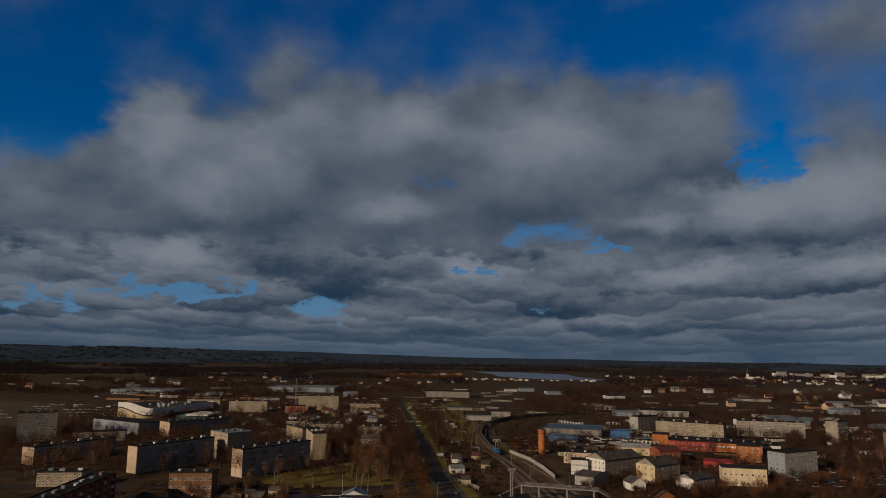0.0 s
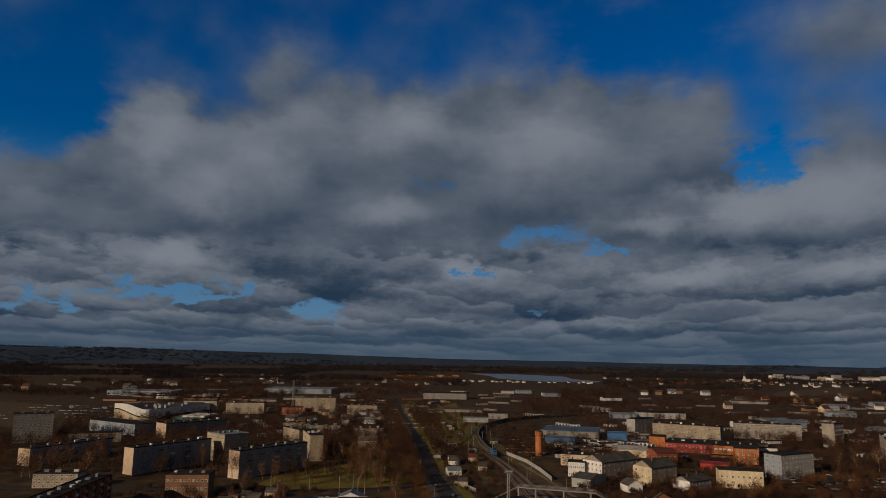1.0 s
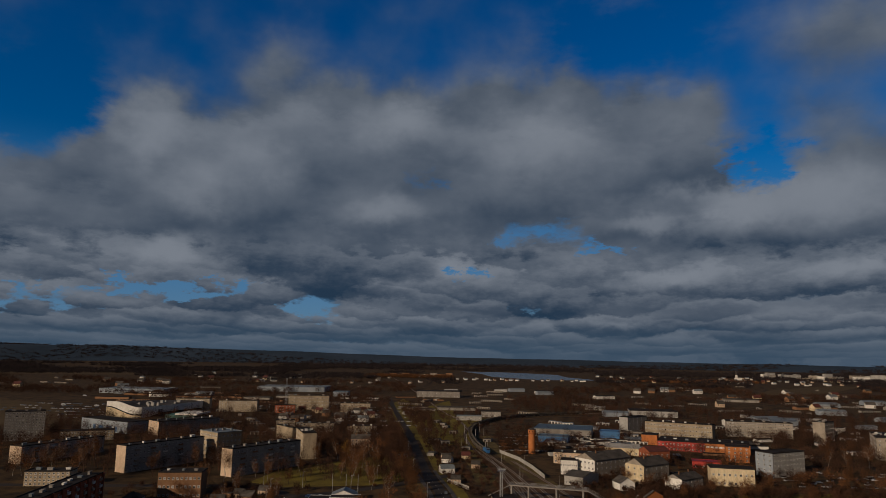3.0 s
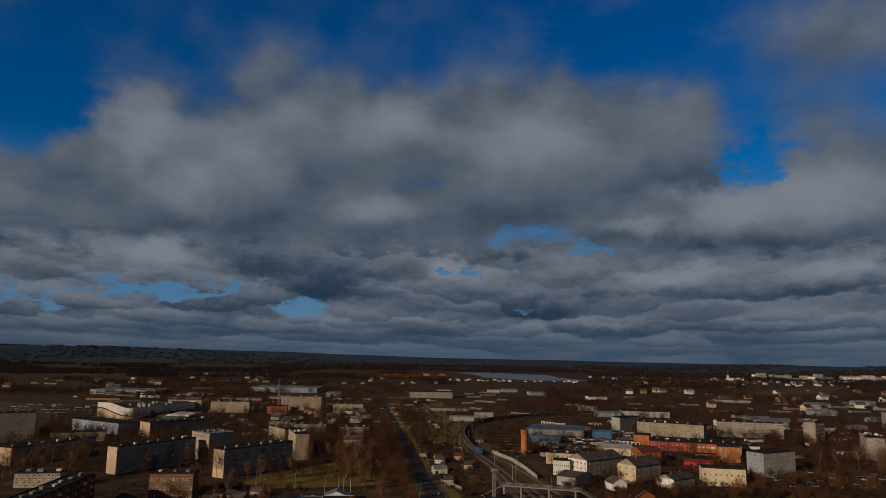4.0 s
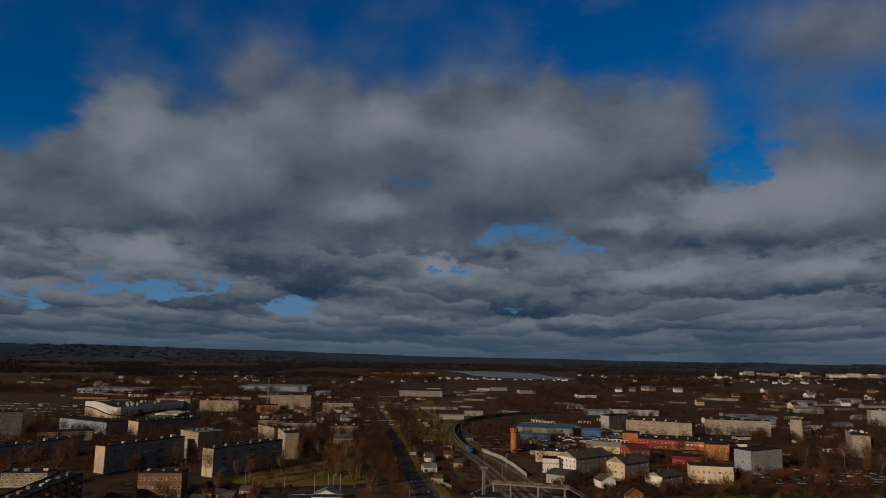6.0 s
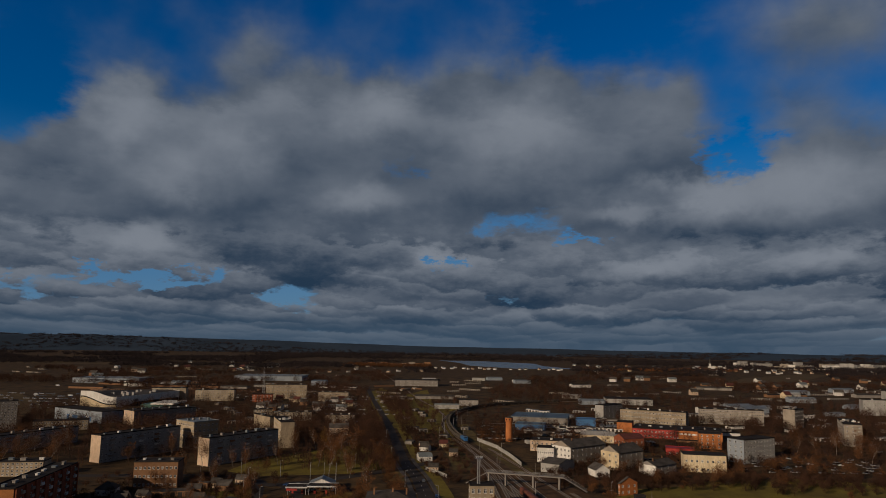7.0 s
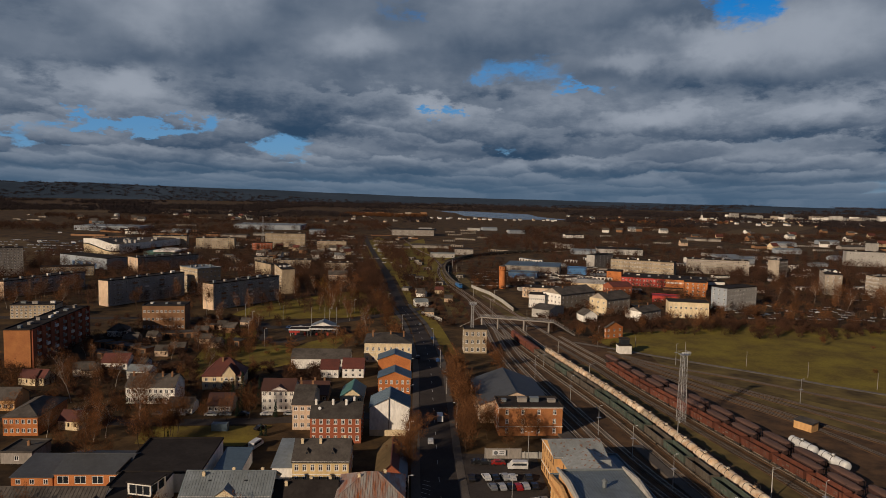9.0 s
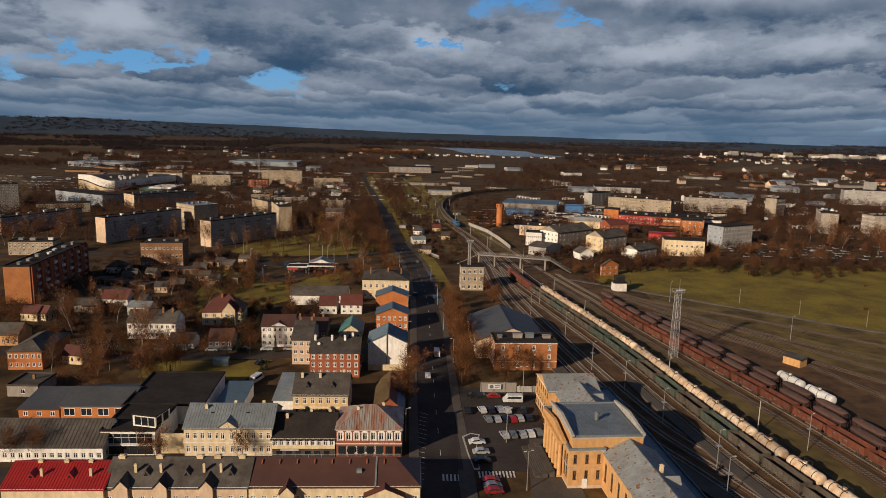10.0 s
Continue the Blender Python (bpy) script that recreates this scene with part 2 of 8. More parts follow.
M = {
    "grass": material("grass", (0.205, 0.160, 0.030), 0.95, (0.110, 0.078, 0.024), 0.9, 0.055, bump=0.4, vary=0, gloss=0.1),
    "rough": material("rough_trackside_grass", (0.170, 0.126, 0.046), 0.95, (0.056, 0.040, 0.022), 0.8, 0.10, bump=0.4, vary=0, gloss=0.1),
    # the dark soil patches also stand in for shade between sparse trees
    "dry": material("dry_ground", (0.110, 0.068, 0.030), 0.95, (0.020, 0.015, 0.011), 0.6, 0.06, bump=0.4, vary=0, gloss=0.1),
    "asphalt": material("asphalt", (0.058, 0.049, 0.044), 0.88, (0.036, 0.030, 0.028), 2.0, 0.1, vary=0, gloss=0.1),
    "paving": material("paving", (0.095, 0.080, 0.066), 0.85, (0.065, 0.055, 0.046), 2.0, 0.15, vary=0.05, gloss=0.3),
    "ballast": material("ballast", (0.138, 0.080, 0.043), 0.95, (0.050, 0.034, 0.023), 3.0, 0.12, bump=0.5, vary=0.05, gloss=0.1),
    "sand": material("bare_soil", (0.125, 0.085, 0.042), 0.95, (0.080, 0.056, 0.028), 1.0, 0.1, bump=0.3, vary=0.05, gloss=0.1),
    "rail": material("rail_steel", (0.36, 0.31, 0.25), 0.35, (0.20, 0.14, 0.095), 2.0, 0.3, metal=0.35, vary=0.05),
    "rusty": material("rusty_siding_rail", (0.085, 0.066, 0.052), 0.7, (0.045, 0.034, 0.026), 2.0, 0.3, metal=0.2, vary=0.05),
    "sleeper": material("concrete_sleeper", (0.16, 0.14, 0.118), 0.9, (0.075, 0.062, 0.05), 2.0, 0.3),
    "paint": material("white_road_paint", (0.62, 0.62, 0.58), 0.8, (0.38, 0.37, 0.35), 3.0, 0.8, vary=0.05),
    "water": material("lake_water", (0.10, 0.125, 0.15), 0.25, (0.085, 0.11, 0.135), 0.01, 0.004, bump=0.03, vary=0, gloss=0.5),
    "bark": material("bark", (0.075, 0.052, 0.034), 0.95, (0.045, 0.032, 0.022), 6.0, 0.8, vary=0.25, gloss=0.1),
    "birch": material("birch_bark", (0.42, 0.38, 0.33), 0.9, (0.18, 0.15, 0.12), 4.0, 0.9, vary=0.15, gloss=0.1),
    "twig": material("bare_twigs", (0.185, 0.080, 0.030), 0.95, (0.092, 0.042, 0.020), 2.0, 0.3, bump=0, vary=0.35, gloss=0.1),
    "twig_far": material("bare_wood_twigs", (0.088, 0.043, 0.025), 0.95, (0.026, 0.015, 0.011), 0.3, 0.02, bump=0, vary=0.1, gloss=0.1),
    "larch": material("yellow_needles", (0.26, 0.135, 0.025), 0.95, (0.17, 0.085, 0.02), 2.0, 0.3, bump=0, vary=0.2, gloss=0.1),
    "fir": material("fir_needles", (0.026, 0.042, 0.024), 0.95, (0.016, 0.026, 0.018), 1.0, 0.3, bump=0, vary=0.3, gloss=0.1),
    # distance haze is put into the base colour: bluer, paler pines
    "wood_far": material("hazed_pine_wood", (0.048, 0.068, 0.096), 0.98, (0.030, 0.044, 0.062), 0.02, 0.0025, bump=0, vary=0.1, gloss=0.05),
    "brown_wood": material("distant_bare_wood", (0.040, 0.030, 0.029), 0.98, (0.020, 0.017, 0.019), 0.05, 0.006, bump=0, vary=0.1, gloss=0.05),
    "cream": material("cream_plaster", (0.70, 0.575, 0.375), 0.9, (0.57, 0.45, 0.28), 1.2, 0.25, vary=0.08, streak=0.7, gloss=0.2),
    "ochre": material("ochre_plaster", (0.58, 0.34, 0.145), 0.9, (0.50, 0.28, 0.115), 1.2, 0.2, vary=0.05, streak=0.6, gloss=0.2),
    "ochrecream": material("yellow_plaster", (0.66, 0.49, 0.25), 0.9, (0.52, 0.37, 0.18), 1.2, 0.25, vary=0.05, streak=0.6, gloss=0.2),
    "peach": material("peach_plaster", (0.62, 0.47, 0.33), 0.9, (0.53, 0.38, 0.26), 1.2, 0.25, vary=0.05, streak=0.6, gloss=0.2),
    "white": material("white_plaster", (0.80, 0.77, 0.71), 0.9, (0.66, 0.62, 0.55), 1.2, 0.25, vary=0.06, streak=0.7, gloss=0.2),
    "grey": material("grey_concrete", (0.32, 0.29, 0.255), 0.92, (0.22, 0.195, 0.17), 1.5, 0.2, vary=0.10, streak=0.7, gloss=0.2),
    "greyblue": material("blue_grey_cladding", (0.30, 0.33, 0.36), 0.7, (0.25, 0.28, 0.31), 1.0, 0.2, vary=0.08, streak=0.6),
    "panel": material("panel_block_concrete", (0.38, 0.325, 0.26), 0.92, (0.25, 0.21, 0.165), 0.9, 0.2, vary=0.12, streak=0.5, gloss=0.2),
    "brick": material("red_brick", (0.34, 0.105, 0.050), 0.92, (0.25, 0.075, 0.040), 4.0, 0.3, vary=0.10, gloss=0.2),
    "orange": material("orange_brick", (0.50, 0.185, 0.060), 0.92, (0.40, 0.135, 0.048), 4.0, 0.3, vary=0.08, gloss=0.2),
    "brownbrick": material("brown_brick", (0.30, 0.165, 0.085), 0.92, (0.21, 0.11, 0.06), 4.0, 0.3, vary=0.10, gloss=0.2),
    "railbrick": material("orange_brown_brick", (0.43, 0.180, 0.066), 0.92, (0.32, 0.125, 0.050), 4.0, 0.3, vary=0.05, gloss=0.2),
    "greytin": material("grey_blue_tin_roof", (0.072, 0.076, 0.080), 0.65, (0.054, 0.056, 0.058), 0.8, 0.12, metal=0.1, vary=0.05),
    "creamblock": material("weathered_cream_render", (0.46, 0.37, 0.25), 0.92, (0.27, 0.21, 0.145), 0.9, 0.12, vary=0.15, streak=0.6, gloss=0.2),
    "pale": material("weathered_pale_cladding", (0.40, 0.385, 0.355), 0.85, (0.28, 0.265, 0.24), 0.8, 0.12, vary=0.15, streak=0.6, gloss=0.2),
    "red": material("red_cladding", (0.46, 0.045, 0.030), 0.6, (0.36, 0.035, 0.026), 1.0, 0.3, vary=0.05),
    "blue": material("blue_cladding", (0.05, 0.16, 0.33), 0.6, (0.04, 0.12, 0.27), 1.0, 0.3, vary=0.08),
    "bitumen": material("bitumen_roofing", (0.022, 0.018, 0.017), 0.95, (0.036, 0.031, 0.028), 1.0, 0.12, vary=0.2, gloss=0.12),
    "slate": material("grey_fibre_roof", (0.100, 0.088, 0.076), 0.9, (0.048, 0.041, 0.036), 1.2, 0.2, vary=0.25, gloss=0.2),
    "zinc": material("zinc_sheet_roof", (0.225, 0.255, 0.265), 0.55, (0.160, 0.178, 0.180), 0.8, 0.15, metal=0.2, vary=0.1),
    "bluetin": material("blue_tin_roof", (0.100, 0.145, 0.180), 0.55, (0.070, 0.105, 0.135), 0.8, 0.15, metal=0.2, vary=0.1),
    "rust": material("rusty_tin_roof", (0.33, 0.32, 0.29), 0.6, (0.30, 0.090, 0.026), 0.9, 0.75, metal=0.2, vary=0.05, detail=4.0, slope=0.9),
    "brownroof": material("dark_brown_tin_roof", (0.075, 0.032, 0.022), 0.6, (0.052, 0.023, 0.017), 0.8, 0.2, vary=0.1),
    "redroof": material("red_tin_roof", (0.30, 0.014, 0.012), 0.5, (0.22, 0.012, 0.010), 0.8, 0.2, vary=0.1),
    "tileroof": material("dark_red_tile_roof", (0.115, 0.030, 0.020), 0.8, (0.075, 0.022, 0.016), 2.0, 0.3, vary=0.2),
    "greenroof": material("green_tin_roof", (0.060, 0.165, 0.135), 0.5, (0.05, 0.13, 0.105), 0.8, 0.2, vary=0.1),
    "frame": material("white_window_frame", (0.78, 0.76, 0.72), 0.6, (0.68, 0.65, 0.60), 2.0, 0.5, vary=0.05),
    "brownframe": material("brown_window_frame", (0.16, 0.085, 0.045), 0.7, vary=0.05),
    "glass": glass_material("window_glass", (0.022, 0.026, 0.032)),
    "steel": material("galvanised_steel", (0.42, 0.43, 0.43), 0.5, (0.30, 0.29, 0.28), 2.0, 0.4, metal=0.5, vary=0.1),
    "concrete": material("pale_concrete", (0.44, 0.42, 0.38), 0.9, (0.33, 0.31, 0.28), 1.5, 0.25, vary=0.1, streak=0.5, gloss=0.2),
    "dark": material("black_running_gear", (0.022, 0.020, 0.019), 0.8, (0.04, 0.032, 0.026), 2.0, 0.4, vary=0.1),
    "hopper": material("dark_brown_hopper_paint", (0.045, 0.018, 0.014), 0.8, (0.028, 0.013, 0.011), 1.2, 0.4, vary=0.2),
    "dusty": material("dusty_wagon_roof", (0.110, 0.060, 0.044), 0.9, (0.078, 0.042, 0.032), 1.2, 0.3, vary=0.18),
    "tankcream": material("sandy_tank_paint", (0.60, 0.51, 0.38), 0.65, (0.40, 0.24, 0.125), 1.2, 0.55, vary=0.3),
    "tankwhite": material("white_tank_paint", (0.62, 0.63, 0.62), 0.5, (0.50, 0.49, 0.46), 0.8, 0.25, vary=0.08),
    "oxide": material("red_oxide_wagon_paint", (0.150, 0.044, 0.021), 0.75, (0.085, 0.027, 0.016), 1.2, 0.4, vary=0.22),
    "wagongreen": material("faded_green_wagon_paint", (0.062, 0.088, 0.066), 0.75, (0.050, 0.052, 0.040), 1.2, 0.4, vary=0.15),
    "wagongrey": material("weathered_grey_wagon_paint", (0.110, 0.094, 0.072), 0.75, (0.070, 0.052, 0.038), 1.2, 0.4, vary=0.15),
    "locoblue": material("blue_locomotive_paint", (0.030, 0.14, 0.34), 0.5, (0.025, 0.11, 0.27), 1.0, 0.3, vary=0.05),
    "coal": material("coal_load", (0.030, 0.027, 0.026), 0.95, (0.05, 0.042, 0.038), 3.0, 0.5, bump=0.6, vary=0.1, gloss=0.2),
    "tyre": material("black_rubber", (0.018, 0.018, 0.018), 0.9, vary=0.05),
    "sign": material("sign_white", (0.75, 0.75, 0.74), 0.5, vary=0.02),
    "lamp": material("lamp_housing", (0.60, 0.60, 0.58), 0.4, vary=0.05),
}
for key, colour in {"carwhite": (0.72, 0.72, 0.70), "carblack": (0.020, 0.020, 0.022), "cargrey": (0.17, 0.18, 0.19), "carsilver": (0.42, 0.43, 0.44),
                    "carred": (0.36, 0.025, 0.022), "carblue": (0.035, 0.075, 0.18)}.items():
    M[key] = material(key + "_paint", colour, 0.25, grain=1.0, patch=0.2, bump=0.0, vary=0.05, metal=0.1)


# ---- mesh helpers ----
class Shape:
    """Gathers faces for one mesh, with a material slot for each face."""
    def __init__(self):
        self.v, self.f, self.s = [], [], []

    def quad(self, *corners, slot=0):
        n = len(self.v)
        self.v += [tuple(c) for c in corners]
        self.f.append(tuple(range(n, n + len(corners))))
        self.s.append(slot)

    def box(self, x0, x1, y0, y1, z0, z1, slot=0, m=None):
        c = [(x, y, z) for z in (z0, z1) for y in (y0, y1) for x in (x0, x1)]
        if m is not None:
            c = [m @ Vector(p) for p in c]
        n = len(self.v)
        self.v += [tuple(p) for p in c]
        for q in ((0, 2, 3, 1), (4, 5, 7, 6), (0, 1, 5, 4), (1, 3, 7, 5), (3, 2, 6, 7), (2, 0, 4, 6)):
            self.f.append(tuple(n + i for i in q))
            self.s.append(slot)

    def beam(self, a, b, w, h=None, slot=0):
        """A bar of w by h from a to b."""
        a, b = Vector(a), Vector(b)
        d = b - a
        m = Matrix.Translation(a) @ d.to_track_quat("X", "Z").to_matrix().to_4x4()
        h = h or w
        self.box(0, d.length, -w / 2, w / 2, -h / 2, h / 2, slot, m)

    def tube(self, a, b, r0, r1, n=6, slot=0, caps=True):
        a, b = Vector(a), Vector(b)
        q = (b - a).to_track_quat("Z", "Y").to_matrix()
        k = len(self.v)
        for p, r in ((a, r0), (b, r1)):
            for i in range(n):
                t = 2 * math.pi * i / n
                self.v.append(tuple(p + q @ Vector((r * math.cos(t), r * math.sin(t), 0))))
        for i in range(n):
            j = (i + 1) % n
            self.f.append((k + i, k + j, k + n + j, k + n + i))
            self.s.append(slot)
        if caps:
            self.f.append(tuple(k + n + i for i in range(n)))
            self.f.append(tuple(k + n - 1 - i for i in range(n)))
            self.s += [slot, slot]

    def prism(self, outline, y0, y1, slot=0):
        """An outline in x, z, drawn out from y0 to y1."""
        k, n = len(self.v), len(outline)
        self.v += [(x, y0, z) for x, z in outline] + [(x, y1, z) for x, z in outline]
        self.f += [tuple(k + i for i in range(n)), tuple(k + 2 * n - 1 - i for i in range(n))]
        self.s += [slot, slot]
        for i in range(n):
            j = (i + 1) % n
            self.f.append((k + i, k + n + i, k + n + j, k + j))
            self.s.append(slot)

    def mesh(self, name, *mats, smooth=False):
        me = bpy.data.meshes.new(name)
        me.from_pydata(self.v, [], self.f)
        for m in mats:
            me.materials.append(M[m] if isinstance(m, str) else m)
        if len(mats) > 1:
            me.polygons.foreach_set("material_index", self.s)
        if smooth:
            me.polygons.foreach_set("use_smooth", [True] * len(self.f))
        me.update()
        return me


def part(name, shape, mat, parent, label="", smooth=False, at=None):
    """One mesh object under a thing or a part."""
    me = shape if isinstance(shape, bpy.types.Mesh) else shape.mesh(name, *(mat if isinstance(mat, tuple) else (mat,)), smooth=smooth)
    ob = new(name, me)
    ob.parent = parent
    if at is not None:
        ob.matrix_basis = at
    return tagged(ob, label)


def thing(name, x, y, z=0.0, rot=0.0, label="", category="", group="", kind=""):
    ob = new(name)
    ob.empty_display_size = 0.5
    ob.matrix_basis = pose(x, y, z, 0, 0, rot)
    return tagged(ob, label, category, group, kind)


# ---- ground ----
def ground_height(x, y):
    """Flat town, rising to wooded low hills in the distance."""
    r = math.hypot(x, y)
    a = math.degrees(math.atan2(x, y))
    far = max(0.0, min(1.0, (r - 4250) / 600.0))
    far = far * far * (3 - 2 * far)
    top = 43 + (1.75 * min(26, -a) if a < 0 else -0.42 * min(40, a)) + 1.5 * math.sin(a * 0.31) + 1.0 * math.sin(a * 0.83 + 1)
    return max(0.0, top) * far


def build_ground():
    s = Shape()
    radii = [0, 60, 120, 200, 300, 450, 650, 900, 1200, 1600, 2000, 2500, 2900, 3400, 3900, 4050, 4200, 4350, 4500, 4650, 4780, 4900]
    n = 180
    s.v.append((0, 0, 0))
    for r in radii[1:]:
        for i in range(n):
            a = 2 * math.pi * i / n
            x, y = r * math.sin(a), r * math.cos(a)
            s.v.append((x, y, ground_height(x, y)))
    for i in range(n):
        s.f.append((0, 1 + (i + 1) % n, 1 + i))
        for k in range(len(radii) - 2):
            b = 1 + k * n
            s.f.append((b + i, b + (i + 1) % n, b + n + (i + 1) % n, b + n + i))
    s.s = [0] * len(s.f)
    ob = new("ground", s.mesh("ground", "dry", smooth=True))
    return tagged(ob, "brown winter ground with dry grass, bare soil and painted shade", "ground", kind="structure")


build_ground()


def strip(name, points, width, z, mat, label, category, kind="structure", thick=0.0):
    """A ribbon of ground along a line: roads, track beds, paths."""
    s = Shape()
    pts = [Vector((p[0], p[1], 0)) for p in points]
    left, right = [], []
    for i, p in enumerate(pts):
        d = (pts[min(i + 1, len(pts) - 1)] - pts[max(i - 1, 0)]).normalized()
        nrm = Vector((-d.y, d.x, 0))
        w = width[i] if isinstance(width, (list, tuple)) else width
        left.append(p + nrm * w / 2 + Vector((0, 0, z)))
        right.append(p - nrm * w / 2 + Vector((0, 0, z)))
    down = Vector((0, 0, -max(thick, z)))
    for i in range(len(pts) - 1):
        s.quad(right[i], right[i + 1], left[i + 1], left[i])
        s.quad(left[i], left[i + 1], left[i + 1] + down, left[i] + down)
        s.quad(right[i + 1], right[i], right[i] + down, right[i + 1] + down)
    ob = new(name, s.mesh(name, mat))
    return tagged(ob, label, category, kind=kind)


def smooth_line(points, step=6.0):
    """A Catmull-Rom curve through a few points."""
    p = [Vector((a, b, 0)) for a, b in points]
    p = [p[0] * 2 - p[1]] + p + [p[-1] * 2 - p[-2]]
    out = []
    for i in range(1, len(p) - 2):
        n = max(2, int((p[i + 1] - p[i]).length / step))
        for k in range(n):
            t = k / n
            q = 0.5 * ((2 * p[i]) + (p[i + 1] - p[i - 1]) * t + (2 * p[i - 1] - 5 * p[i] + 4 * p[i + 1] - p[i + 2]) * t * t
                       + (3 * p[i] - p[i - 1] - 3 * p[i + 1] + p[i + 2]) * t ** 3)
            out.append((q.x, q.y))
    out.append((p[-2].x, p[-2].y))
    return out


def area(name, corners, z, mat, label, category):
    """A flat sheet of ground with the given outline."""
    s = Shape()
    s.quad(*[(x, y, z) for x, y in corners])
    n = len(corners)
    for i in range(n):
        (x0, y0), (x1, y1) = corners[i], corners[(i + 1) % n]
        s.quad((x0, y0, z), (x0, y0, 0), (x1, y1, 0), (x1, y1, z))
    ob = new(name, s.mesh(name, mat))
    return tagged(ob, label, category, kind="structure")


# ---- buildings ----
WINDOWS = {}


def window_mesh(w, h, near, frame_mat):
    """A window of w by h: white frame with a mullion and a transom, and a dark pane set behind it."""
    key = (round(w, 2), round(h, 2), near, frame_mat)
    if key not in WINDOWS:
        t = 0.15 if near else 0.15
        s, g = Shape(), Shape()
        for x0, x1, z0, z1 in ((-w / 2, w / 2, 0, t), (-w / 2, w / 2, h - t, h), (-w / 2, -w / 2 + t, t, h - t), (w / 2 - t, w / 2, t, h - t), (-t * 0.4, t * 0.4, t, h - t)):
            s.box(x0, x1, 0.05, 0.13, z0, z1)
        if near:
            s.box(-w / 2 + t, -t / 2, 0.06, 0.12, h * 0.66, h * 0.66 + 0.1)
            s.box(t / 2, w / 2 - t, 0.06, 0.12, h * 0.66, h * 0.66 + 0.1)
            s.box(-w / 2 - 0.08, w / 2 + 0.08, -0.10, 0.10, -0.07, 0.0)
            g.box(-w / 2 + t, w / 2 - t, 0.095, 0.105, t, h - t)
            WINDOWS[key] = (s.mesh("window", frame_mat), g.mesh("pane", "glass"))
        else:
            s.quad((-w / 2, 0.11, 0), (w / 2, 0.11, 0), (w / 2, 0.11, h), (-w / 2, 0.11, h), slot=1)
            WINDOWS[key] = (s.mesh("window", frame_mat, "glass"), None)
    return WINDOWS[key]


def wall_face(s, m, length, height, holes, deep=0.2):
    """One wall face with openings through it and their reveals, in the frame m (x along, z up, y inwards)."""
    us = sorted({0.0, length, *[c for h in holes for c in (h[0], h[1])]})
    vs = sorted({0.0, height, *[c for h in holes for c in (h[2], h[3])]})
    def at(u, v, y=0.0):
        return m @ Vector((u, y, v))
    for i in range(len(us) - 1):
        for j in range(len(vs) - 1):
            uc, vc = (us[i] + us[i + 1]) / 2, (vs[j] + vs[j + 1]) / 2
            if not any(h[0] < uc < h[1] and h[2] < vc < h[3] for h in holes):
                s.quad(at(us[i], vs[j]), at(us[i + 1], vs[j]), at(us[i + 1], vs[j + 1]), at(us[i], vs[j + 1]))
    for a, b, c, d in holes:
        s.quad(at(a, c), at(a, d), at(a, d, deep), at(a, c, deep))
        s.quad(at(b, c, deep), at(b, d, deep), at(b, d), at(b, c))
        s.quad(at(a, d), at(b, d), at(b, d, deep), at(a, d, deep))
        s.quad(at(a, c, deep), at(b, c, deep), at(b, c), at(a, c))


def chimney(owner, x, y, z, size=0.7, tall=1.5, mat="brownbrick"):
    s = Shape()
    s.box(x - size / 2, x + size / 2, y - size * 0.4, y + size * 0.4, z - 1.2, z + tall)
    s.box(x - size / 2 - 0.07, x + size / 2 + 0.07, y - size * 0.4 - 0.07, y + size * 0.4 + 0.07, z + tall, z + tall + 0.14)
    s.box(x - size * 0.3, x + size * 0.3, y - size * 0.2, y + size * 0.2, z + tall + 0.14, z + tall + 0.3)
    return part("chimney", s, mat, owner)


